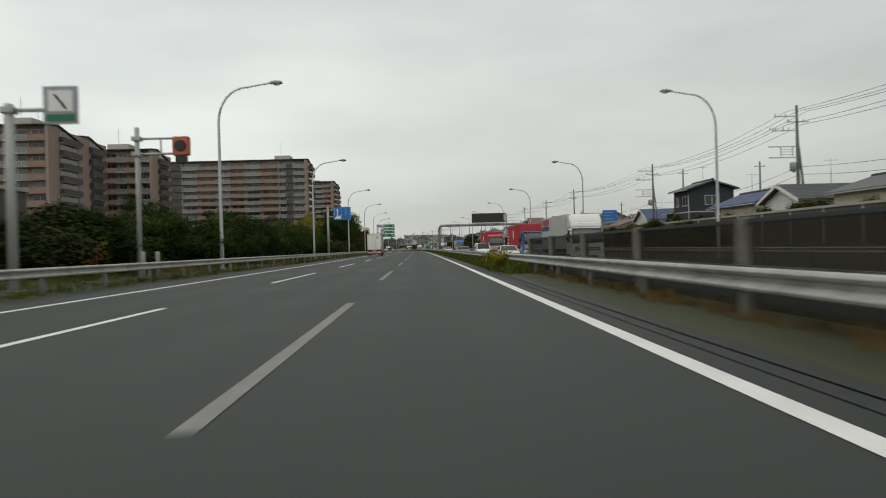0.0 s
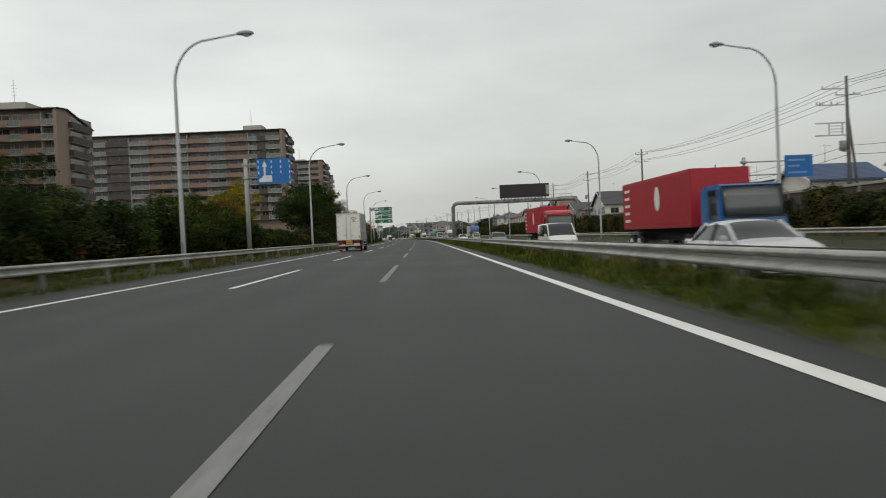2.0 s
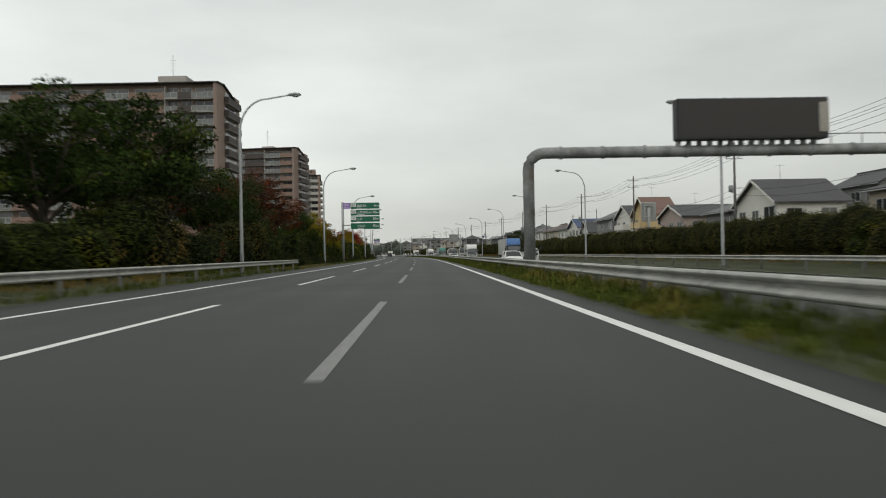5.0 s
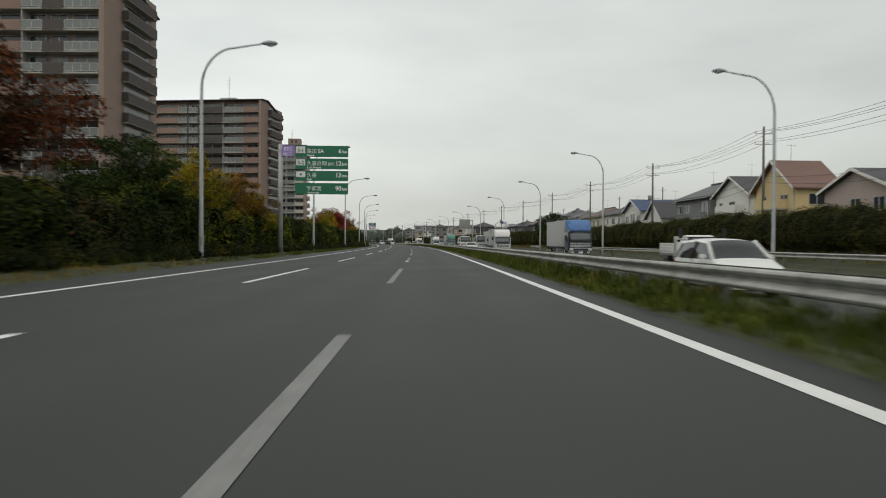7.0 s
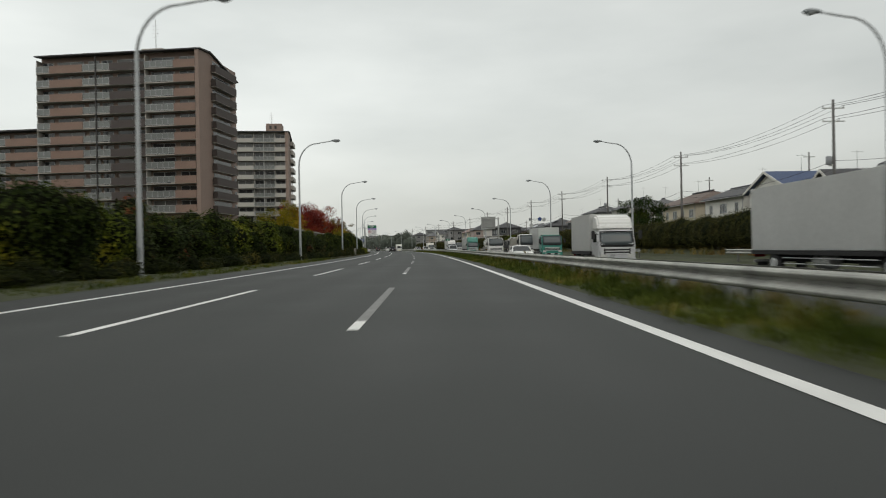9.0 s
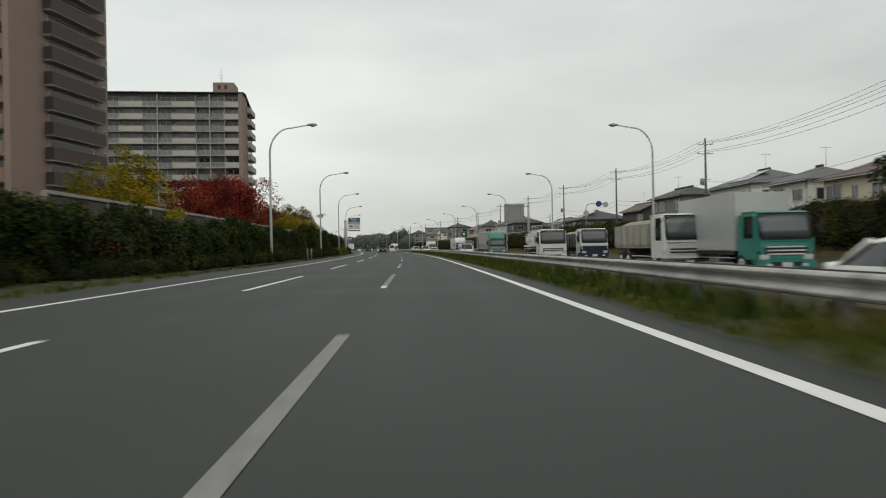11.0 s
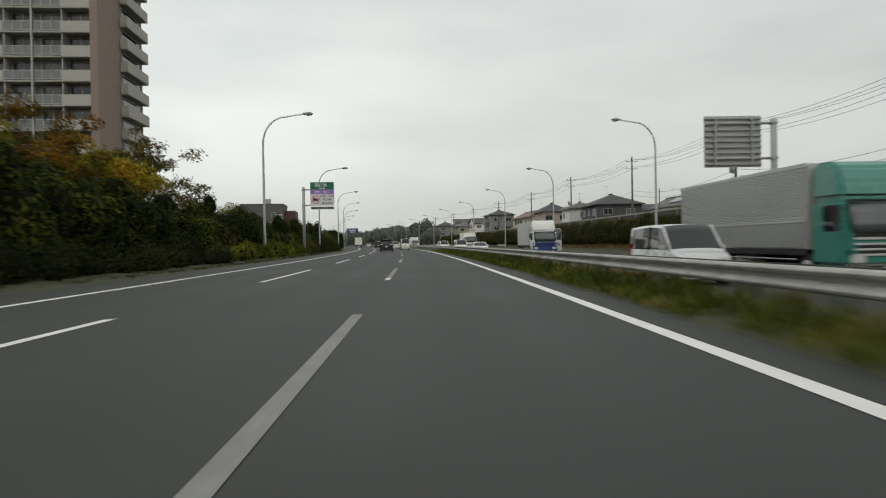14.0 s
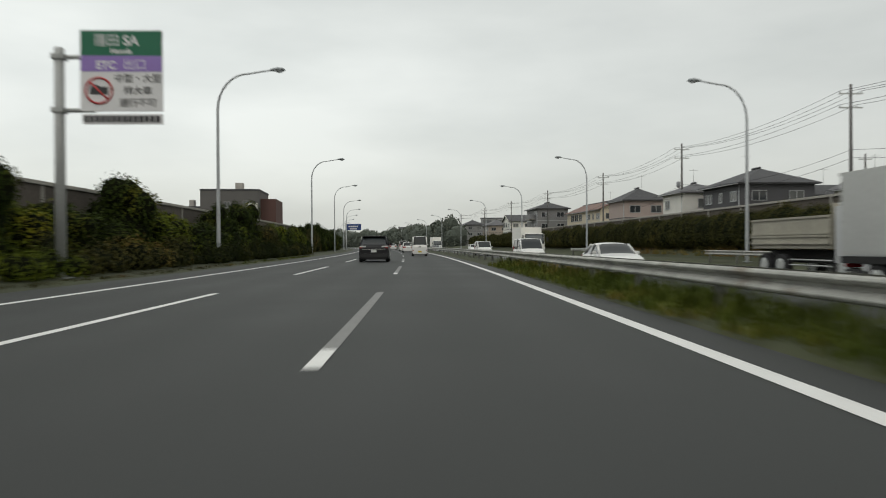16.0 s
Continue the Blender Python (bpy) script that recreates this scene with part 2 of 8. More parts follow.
GRASS_LITTER = leaf_material("weeds_and_dead_leaves", (0.022, 0.026, 0.009), (0.055, 0.050, 0.018), (0.15, 0.085, 0.035))
# Solid plant core: blocks the view through; its near-black colour paints the inner shade.
HEDGE_CORE = material("painted_inner_shade", (0.010, 0.012, 0.006), 1.0, vary=0.4, scale=1.5, fine=9, bump=0.6, spec=0.02)
BARK = material("bark", (0.07, 0.055, 0.042), 0.9, vary=0.3, scale=3, fine=18, bump=0.5)
WINDOW = glass_material("window_glass", (0.025, 0.030, 0.034), 0.08)
WINDOW_PALE = glass_material("curtained_window_glass", (0.13, 0.135, 0.13), 0.12)
TYRE = material("tyre_rubber", (0.016, 0.016, 0.017), 0.85, vary=0.2, scale=6, fine=40, bump=0.2)
BLACK = material("black_plastic", (0.014, 0.014, 0.015), 0.5, vary=0.15, scale=5, fine=30)


# ---------------------------------------------------------------- the road's line: a straight that goes over into a left-hand bend
BEND = [(-40, 0.81), (40, 0.78), (120, 0.43), (200, 2.34), (280, 3.40), (360, 4.66), (440, 5.48), (520, 5.10), (600, 4.72), (680, 4.47), (760, 4.35)]
STATION = np.arange(-400, 1401, 4.0)
_turn = np.cumsum(np.interp(STATION, [b[0] for b in BEND], [b[1] for b in BEND]) * 1e-4) * 4
_turn -= np.interp(0, STATION, _turn)
_px, _py = np.cumsum(-np.sin(_turn)) * 4, np.cumsum(np.cos(_turn)) * 4
_px -= np.interp(0, STATION, _px)
_py -= np.interp(0, STATION, _py)


def heading(s):
    return float(np.interp(s, STATION, _turn))


def spot(s, u, z=0.0):
    """The place s metres along the road, u metres to the right of the camera's lane middle, z up."""
    a = heading(s)
    return Vector((float(np.interp(s, STATION, _px)) + u * math.cos(a), float(np.interp(s, STATION, _py)) + u * math.sin(a), z))


def at(s, u, z=0.0, turn=0.0):
    """A pose there whose y axis runs along the road."""
    return Matrix.Translation(spot(s, u, z)) @ Matrix.Rotation(heading(s) + radians(turn), 4, "Z")


def opposite_level(u):
    """The height of the opposite carriageway, which lies a little lower."""
    return -0.32 + 0.32 * max(0.0, min(1.0, (7.0 - u) / 1.5))


# ---------------------------------------------------------------- mesh helpers
def box(bm, x0, x1, y0, y1, z0, z1, bevel=0.0):
    v = [bm.verts.new(p) for p in ((x0, y0, z0), (x1, y0, z0), (x1, y1, z0), (x0, y1, z0), (x0, y0, z1), (x1, y0, z1), (x1, y1, z1), (x0, y1, z1))]
    fs = [bm.faces.new([v[i] for i in f]) for f in ((3, 2, 1, 0), (4, 5, 6, 7), (0, 1, 5, 4), (1, 2, 6, 5), (2, 3, 7, 6), (3, 0, 4, 7))]
    if bevel:
        bmesh.ops.bevel(bm, geom=list({e for f in fs for e in f.edges}), offset=bevel, segments=2, affect="EDGES")
    return bm


def prism(bm, outline, axis, lo, hi, bevel=0.0):
    """An outline of (a, b) pairs drawn out along an axis: 'x' takes (y, z), 'y' takes (x, z), 'z' takes (x, y)."""
    put = {"x": lambda a, b, c: (c, a, b), "y": lambda a, b, c: (a, c, b), "z": lambda a, b, c: (a, b, c)}[axis]
    p, q = [bm.verts.new(put(a, b, lo)) for a, b in outline], [bm.verts.new(put(a, b, hi)) for a, b in outline]
    fs = [bm.faces.new(p), bm.faces.new(q[::-1])]
    n = len(outline)
    fs += [bm.faces.new((p[i], q[i], q[(i + 1) % n], p[(i + 1) % n])) for i in range(n)]
    bmesh.ops.recalc_face_normals(bm, faces=fs)
    if bevel:
        bmesh.ops.bevel(bm, geom=list({e for f in fs for e in f.edges}), offset=bevel, segments=2, affect="EDGES")
    return bm


def tube(bm, path, radii, sides=8):
    """A round tube along a path of points."""
    path = [Vector(p) for p in path]
    if not isinstance(radii, (list, tuple)):
        radii = [radii] * len(path)
    rings = []
    for i, p in enumerate(path):
        d = (path[min(i + 1, len(path) - 1)] - path[max(i - 1, 0)]).normalized()
        a = d.cross(Vector((0.31, 0.95, 0.02)) if abs(d.z) > 0.9 else Vector((0, 0, 1))).normalized()
        b = d.cross(a).normalized()
        rings.append([bm.verts.new(p + radii[i] * (a * math.cos(t) + b * math.sin(t))) for t in (2 * math.pi * k / sides for k in range(sides))])
    for r0, r1 in zip(rings, rings[1:]):
        for k in range(sides):
            f = bm.faces.new((r0[k], r0[(k + 1) % sides], r1[(k + 1) % sides], r1[k]))
            f.smooth = True
    fs = [bm.faces.new(rings[0][::-1]), bm.faces.new(rings[-1])]
    bmesh.ops.recalc_face_normals(bm, faces=bm.faces)
    return bm


def mesh_of(name, bm, mat):
    me = bpy.data.meshes.new(name)
    bm.to_mesh(me)
    bm.free()
    me.materials.append(mat)
    return me


def part(name, bm, mat, parent=None, label=""):
    """Links a bmesh, or a mesh that is shared, as one object, under its thing."""
    ob = new(name, bm if isinstance(bm, bpy.types.Mesh) else mesh_of(name, bm, mat))
    if parent is not None:
        ob.parent = parent
    return tagged(ob, label)


def piece(name, me, parent, x=0.0, y=0.0, z=0.0, turn=0.0, label=""):
    ob = part(name, me, None, parent, label)
    ob.matrix_basis = pose(x, y, z, 0, 0, turn)
    return ob


def thing(name, m, label, category, group="", kind=""):
    ob = new(name)
    ob.empty_display_size = 0.3
    ob.matrix_basis = m
    return tagged(ob, label, category, group, kind)


def text_mesh(name, body, size, mat, align="LEFT", bold=0.0):
    """Letters as a thin mesh that faces -y."""
    cu = bpy.data.curves.new(name, "FONT")
    cu.body, cu.size, cu.align_x, cu.extrude, cu.offset = body, size, align, 0.004, bold
    tmp = bpy.data.objects.new("letters", cu)
    scene.collection.objects.link(tmp)
    me = bpy.data.meshes.new_from_object(tmp.evaluated_get(bpy.context.evaluated_depsgraph_get()))
    bpy.data.objects.remove(tmp)
    me.transform(Matrix.Rotation(radians(90), 4, "X"))
    me.materials.clear()
    me.materials.append(mat)
    return me


def sheet(name, rows, columns, mat, s0, s1, step, label, category, kind="structure"):
    """A strip of ground that follows the road: columns are (u, z) pairs across."""
    n = int(round((s1 - s0) / step))
    verts, faces, across = [], [], []
    for i in range(n + 1):
        s = s0 + i * step
        for u, z in columns:
            verts.append(spot(s, u, z))
            across.append(u)
    c = len(columns)
    for i in range(n):
        for j in range(c - 1):
            faces.append((i * c + j, i * c + j + 1, (i + 1) * c + j + 1, (i + 1) * c + j))
    me = bpy.data.meshes.new(name)
    me.from_pydata(verts, [], faces)
    a = me.attributes.new("across", "FLOAT", "POINT")
    a.data.foreach_set("value", across)
    me.materials.append(mat)
    return tagged(new(name, me), label, category, kind=kind)

# ---------------------------------------------------------------- ground and road
def build_ground():
    bm = bmesh.new()
    steps = [-3500, -1200, -500, -200, 0, 200, 400, 600, 800, 1000, 1300, 2000, 4000]
    grid_v = [[bm.verts.new((x, y, -0.45)) for x in (-4000, -1200, -400, -100, 0, 100, 400, 1200, 4000)] for y in steps]
    for a, b in zip(grid_v, grid_v[1:]):
        for i in range(len(a) - 1):
            bm.faces.new((a[i], a[i + 1], b[i + 1], b[i]))
    tagged(new("ground", mesh_of("ground", bm, EARTH)), "flat open ground with dull grass and soil around the expressway", "ground", kind="structure")


build_ground()
S0, S1 = -120, 1300
sheet("road", 0, [(-9.9, -0.02), (-7.8, 0.0), (-4.67, 0.0), (-1.04, 0.0), (0.8, 0.0), (2.6, 0.0), (3.35, -0.01)], ASPHALT, S0, S1, 4, "damp dark grey three-lane expressway asphalt with worn wheel tracks", "road")
sheet("road_opposite", 0, [(u, opposite_level(u)) for u in (5.7, 8, 11.6, 15.2, 18, 19.6)], ASPHALT, S0, S1, 4, "damp grey asphalt of the opposite carriageway", "road")
sheet("verge_left", 0, [(-60, -0.3), (-24, 0.15), (-14, 0.25), (-11.5, 0.1), (-9.8, -0.05)], SOIL, S0, S1, 4, "grassy soil verge along the road shoulder", "verge")
sheet("median", 0, [(3.3, -0.04), (3.6, 0.05), (4.8, 0.12), (5.5, 0.1), (5.85, 0.02)], SOIL, S0, S1, 4, "narrow grassy median between the two carriageways", "median")
sheet("verge_right", 0, [(19.4, opposite_level(19.4) - 0.06), (20.2, -0.16), (21.6, -0.08), (23.2, 0.4), (26, 0.8), (60, 1.0), (90, -0.4)], SOIL, S0, S1, 4, "raised soil verge with grass beyond the opposite shoulder", "verge")


def stripe(name, u0, u1, s0, s1, mat, parent, z=0.006, step=4.0):
    n = max(1, int(math.ceil((s1 - s0) / step)))
    verts, faces = [], []
    for i in range(n + 1):
        s = s0 + (s1 - s0) * i / n
        verts += [spot(s, u0, z + (opposite_level(u0) if u0 > 5 else 0)), spot(s, u1, z + (opposite_level(u1) if u1 > 5 else 0))]
    for i in range(n):
        faces.append((2 * i, 2 * i + 1, 2 * i + 3, 2 * i + 2))
    me = bpy.data.meshes.new(name)
    me.from_pydata(verts, [], faces)
    me.materials.append(mat)
    ob = new(name, me)
    ob.parent = parent
    return ob


marks = thing("road_markings", Matrix(), "white painted lane lines and edge lines on the asphalt", "road marking", kind="structure")
SEAM = material("tar_seam", (0.022, 0.023, 0.023), 0.7, vary=0.3, scale=2, fine=20)
stripe("tar_seam", 3.05, 3.08, S0, 30, SEAM, marks, 0.005)
stripe("edge_line", -7.92, -7.72, S0, S1, PAINT, marks)
stripe("edge_line", 2.52, 2.73, S0, S1, PAINT, marks)
stripe("edge_line", 6.55, 6.75, S0, S1, PAINT, marks)
stripe("edge_line", 17.0, 17.2, S0, S1, PAINT, marks)
for i in range(-5, 45):
    a = 4.2 + 20 * i
    stripe("dash", -4.75, -4.59, a, a + 9.9, PAINT, marks)
    stripe("dash", -1.12, -0.96, a, a + 9.9, PAINT_WORN, marks)
    if a > 190:
        stripe("dash_stub", -1.115, -0.965, a - 0.02, a + 1.1, PAINT, marks, 0.010)
    for u in (10.2, 13.7):
        stripe("dash", u - 0.08, u + 0.08, a + 6, a + 14, PAINT, marks)



# ---------------------------------------------------------------- guard rails
BEAM = [(0.0, 0.755), (0.022, 0.755), (0.060, 0.735), (0.078, 0.712), (0.078, 0.700), (0.060, 0.672), (-0.022, 0.640), (-0.022, 0.598), (0.066, 0.552), (0.085, 0.528), (0.085, 0.514), (0.070, 0.488), (0.024, 0.468), (0.0, 0.468)]


def beam_mesh(name, u, side, s0, s1, lift, mat, profile=BEAM):
    """The corrugated beam, folded sheet steel, whose waves face to side (-1: to the left)."""
    n = max(2, int((s1 - s0) / 4))
    outline = [(side * a, z) for a, z in profile] + [(side * (a - 0.012), z) for a, z in profile[::-1]]
    c = len(outline)
    verts, faces = [], []
    for i in range(n + 1):
        s = s0 + (s1 - s0) * i / n
        verts += [spot(s, u + a, z + lift) for a, z in outline]
    for i in range(n):
        for j in range(c):
            k = (j + 1) % c
            faces.append((i * c + j, i * c + k, (i + 1) * c + k, (i + 1) * c + j))
    faces += [tuple(range(c))[::-1], tuple(range(n * c, n * c + c))]
    me = bpy.data.meshes.new(name)
    me.from_pydata(verts, [], faces)
    me.materials.append(mat)
    return me


def post_mesh(height, r=0.07):
    bm = bmesh.new()
    tube(bm, [(0, 0, -0.3), (0, 0, height - 0.03), (0, 0, height)], [r, r, r * 0.7], 8)
    return mesh_of("post", bm, RAIL_POST)


POST = post_mesh(0.74)


def guard_rail(u, s0, s1, sides, lift, label, spacing=4.0, gap=0.13):
    rail = thing("guard_rail", Matrix(), label, "guard rail")
    for side in sides:
        part("beam", beam_mesh("beam", u + side * gap, side, s0, s1, lift, RAIL), None, rail)
    s = s0 + 0.6
    while s < s1:
        p = part("post", POST, None, rail)
        p.matrix_basis = at(s, u, lift)
        s += spacing if s < 470 else spacing * 2
    return rail


for k in range(6):
    guard_rail(4.3, -40 + 140 * k, 99.98 + 140 * k, (-1, 1), -0.03, "weathered two-sided galvanised guard rail in the grassy median", 4.0)
guard_rail(-10.35, -40, 62, (1,), 0.02, "dull galvanised guard rail on the shoulder before the hedge")
guard_rail(-10.35, 62, 176, (1,), 0.02, "dull galvanised guard rail on the shoulder before the hedge")
guard_rail(20.0, -20, 120, (-1,), -0.15, "pale guard rail along the opposite shoulder", 5.0)
guard_rail(20.0, 120, 262, (-1,), -0.15, "pale guard rail along the opposite shoulder", 5.0)

# ---------------------------------------------------------------- street lamps
def street_lamp(m, label, group, arm=3.5, top=11.25):
    lamp = thing("street_lamp", m, label, "street lamp", group)
    bm = bmesh.new()
    path = [(0, 0, -0.2), (0, 0, 0.4), (0, 0, 5.0), (0, 0, 8.9)]
    radii = [0.115, 0.115, 0.095, 0.078]
    for k in range(1, 9):
        a = radians(90) * k / 8
        path.append((1.75 * (1 - math.cos(a)), 0, 8.9 + (top - 9.15) * math.sin(a)))
        radii.append(0.076 - 0.003 * k)
    path += [(2.5, 0, top - 0.12), (arm - 0.25, 0, top - 0.01)]
    radii += [0.048, 0.042]
    part("pole", tube(bm, path, radii, 10), LAMP_GREY, lamp)
    bm = bmesh.new()
    tube(bm, [(arm - 0.45, 0, top - 0.02), (arm - 0.3, 0, top), (arm, 0, top + 0.02), (arm + 0.3, 0, top + 0.0), (arm + 0.42, 0, top - 0.02)], [0.05, 0.12, 0.175, 0.14, 0.04], 10)
    for v in bm.verts:
        v.co.z = top + (v.co.z - top) * 0.75
    part("lamp_head", bm, LAMP_HEAD, lamp)
    bm = bmesh.new()
    bmesh.ops.create_uvsphere(bm, u_segments=10, v_segments=6, radius=0.16)
    for v in bm.verts:
        v.co = Vector((arm + 0.06 + v.co.x * 1.35, v.co.y * 0.85, top - 0.09 + v.co.z * 0.5))
    part("lens", bm, LENS, lamp, "milky glass lens")
    bm = bmesh.new()
    box(bm, -0.2, 0.2, -0.2, 0.2, 0.0, 0.05, 0.01)
    part("base_plate", bm, LAMP_GREY, lamp)
    bm = bmesh.new()
    box(bm, -0.07, 0.07, -0.135, -0.1, 0.7, 1.2, 0.012)
    part("access_door", bm, LAMP_HEAD, lamp)
    return lamp


LEFT_LAMPS = [3.0, 43.9, 82.3, 124.2, 164.1, 203.7, 244.3, 283.0, 324.9, 362.6, 400.0, 440.4, 484.1, 521.7, 562, 602, 642, 682, 722, 762]
RIGHT_LAMPS = [8.0, 47.9, 87.4, 128.2, 167.2, 207.8, 246.4, 284.8, 325.6, 365.4, 403.1, 442.1, 480.7, 520.8, 559.9, 600, 640, 680, 720, 760]
lamp_left = street_lamp(at(LEFT_LAMPS[0], -11.7, 0.08), "tall grey curved-arm street lamp rising from the hedge verge", "street lamps along the hedge verge")
for s in LEFT_LAMPS[1:]:
    copy_thing(lamp_left, at(s, -11.7, 0.08))
lamp_right = street_lamp(at(RIGHT_LAMPS[0], 20.5, -0.12, 180), "tall grey curved-arm street lamp beside the opposite shoulder", "street lamps along the opposite shoulder", 3.35, 11.34)
for s in RIGHT_LAMPS[1:]:
    copy_thing(lamp_right, at(s, 20.5, -0.12, 180))
for k, s in enumerate(RIGHT_LAMPS[7:15]):
    guard_rail(19.9, s - 4.5, s + 4.5, (-1,), -0.15, "short pale guard rail protecting a lamp post", 4.0)

# ---------------------------------------------------------------- hedges, trees and grass
def leaf_mesh(name, pts, outs, size, seed, mat, spread=0.8):
    """One mesh of many small pointed leaves, each at its point, its face turned outwards and up to the light."""
    r = np.random.default_rng(seed)
    n = len(pts)
    face = outs * 0.75 + r.normal(0, spread * 0.62, (n, 3)) + (0, 0, 0.32)
    face /= np.linalg.norm(face, axis=1)[:, None]
    side = np.cross(face, r.normal(0, 1, (n, 3)))
    side /= np.linalg.norm(side, axis=1)[:, None]
    d = np.cross(side, face)
    w = (size * r.uniform(0.6, 1.4, n))[:, None]
    v = np.empty((n, 3, 3))
    v[:, 0], v[:, 1], v[:, 2] = pts - side * w * 0.42, pts + side * w * 0.42, pts + d * w
    me = bpy.data.meshes.new(name)
    me.from_pydata(v.reshape(-1, 3).tolist(), [], np.arange(n * 3).reshape(-1, 3).tolist())
    me.materials.append(mat)
    return me


def leaf_soup(count, place, size, rng):
    """Vertices and faces of small leaves: each a diamond. place(rng) gives a point and an outward way."""
    verts, faces = [], []
    for _ in range(count):
        p, out = place(rng)
        d = Vector((rng.gauss(0, 1), rng.gauss(0, 1), rng.gauss(0, 0.6))) * 0.8 + out
        d.normalize()
        side = d.cross(Vector((rng.gauss(0, 1), rng.gauss(0, 1), rng.gauss(0, 1)))).normalized()
        w = size * rng.uniform(0.6, 1.4)
        a = len(verts)
        verts += [p, p + d * w * 0.5 + side * w * 0.42, p + d * w, p + d * w * 0.5 - side * w * 0.42]
        faces += [(a, a + 1, a + 2, a + 3)]
    return verts, faces


def soup_mesh(name, verts, faces, mat):
    me = bpy.data.meshes.new(name)
    me.from_pydata(verts, [], faces)
    me.materials.append(mat)
    return me


def lobes_points(lobes, count, rng, low=0.0, fuzz=0.10):
    """Points and outward ways on the outside of a heap of round lobes."""
    c = np.array([l[0] for l in lobes])
    rad = np.array([l[1] for l in lobes])
    weight = rad[:, 0] * rad[:, 2]
    pick = rng.choice(len(lobes), count * 3, p=weight / weight.sum())
    o = rng.normal(0, 1, (count * 3, 3))
    o /= np.linalg.norm(o, axis=1)[:, None]
    depth = 1 + rng.normal(0, fuzz, (count * 3, 1)) - 0.08
    p = c[pick] + o * rad[pick] * depth
    keep = p[:, 2] > low
    for k in range(len(lobes)):
        inside = (((p - c[k]) / rad[k]) ** 2).sum(axis=1) < 0.62
        keep &= ~(inside & (pick != k))
    p, o = p[keep][:count], o[keep][:count]
    return p, o + (0, 0, 0.3)


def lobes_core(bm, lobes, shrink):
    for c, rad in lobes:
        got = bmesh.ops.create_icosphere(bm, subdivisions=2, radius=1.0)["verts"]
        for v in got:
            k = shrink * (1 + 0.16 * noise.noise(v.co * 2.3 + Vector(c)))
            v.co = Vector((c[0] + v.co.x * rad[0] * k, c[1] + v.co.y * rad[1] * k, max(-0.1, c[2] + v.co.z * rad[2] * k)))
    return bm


def with_core(me, bm, mat):
    """The leaves and the dense core, coloured dark for the shade inside one plant, joined into one mesh."""
    core = mesh_of("core", bm, mat)
    both = bmesh.new()
    both.from_mesh(me)
    n = len(both.faces)
    both.from_mesh(core)
    both.faces.ensure_lookup_table()
    for f in both.faces[n:]:
        f.material_index = 1
    both.to_mesh(me)
    both.free()
    me.materials.append(mat)
    bpy.data.meshes.remove(core)
    return me


def bush_mesh(seed, mat, count, size, upright=1.0):
    """A loose shrub about 3 m high and 3 m across: a heap of leafy lobes round a core with the inner shade in its
    colour.
    """
    rng = np.random.default_rng(seed)
    lobes = [((0, 0, 1.3 * upright), (1.25, 1.25, 1.25 * upright))]
    for k in range(9):
        a, z = k * 2.4 + rng.uniform(-0.5, 0.5), rng.uniform(0.35, 2.5) * upright
        r = rng.uniform(0.5, 0.85)
        reach = (1.15 - 0.32 * abs(z / upright - 1.0)) * rng.uniform(0.65, 1.05)
        lobes.append(((math.cos(a) * reach, math.sin(a) * reach, z), (r, r, r * rng.uniform(0.8, 1.15))))
    p, o = lobes_points(lobes, count, rng, 0.05, 0.13)
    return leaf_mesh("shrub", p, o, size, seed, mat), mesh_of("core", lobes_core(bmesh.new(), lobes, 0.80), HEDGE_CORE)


rg = random.Random(11)
LEAF_LIME = leaf_material("yellow_green_leaves", (0.034, 0.052, 0.008), (0.10, 0.122, 0.012), (0.20, 0.18, 0.016))
LEAF_BROWN = leaf_material("browning_shrub_leaves", (0.020, 0.026, 0.010), (0.062, 0.058, 0.016), (0.15, 0.105, 0.028))
BUSH = {
    "dark": [bush_mesh(100 + k, LEAF_HEDGE, 3400, 0.125, 1.0 + 0.12 * k) for k in range(3)],
    "lime": [bush_mesh(110 + k, LEAF_LIME, 3300, 0.12) for k in range(2)],
    "red": [bush_mesh(120 + k, LEAF_REDDISH, 3300, 0.12) for k in range(2)],
    "brown": [bush_mesh(130 + k, LEAF_BROWN, 3400, 0.12) for k in range(2)],
}
BUSH_WORDS = {
    "dark": ("dark evergreen shrub with loose branches in the roadside hedge", "dark evergreen shrub in the roadside hedge"),
    "lime": ("yellow-green leafy shrub in the roadside hedge", "bright yellow-green shrub"),
    "red": ("dark green shrub with reddish autumn shoots in the hedge", "reddening shrub"),
    "brown": ("low browning shrub at the foot of the hedge", "browning shrub"),
}


def bush(kind, s, u, wide, high):
    leaves, core = BUSH[kind][rg.randrange(2)]
    m = at(s, u, 0.1, rg.uniform(0, 360)) @ Matrix.Diagonal((wide / 3.2, wide / 3.2, high / 3.1, 1))
    b = thing("shrub", m, BUSH_WORDS[kind][0], "shrub", "shrubs of the roadside hedge")
    part("foliage", leaves, None, b)
    part("core", core, None, b)
    return b


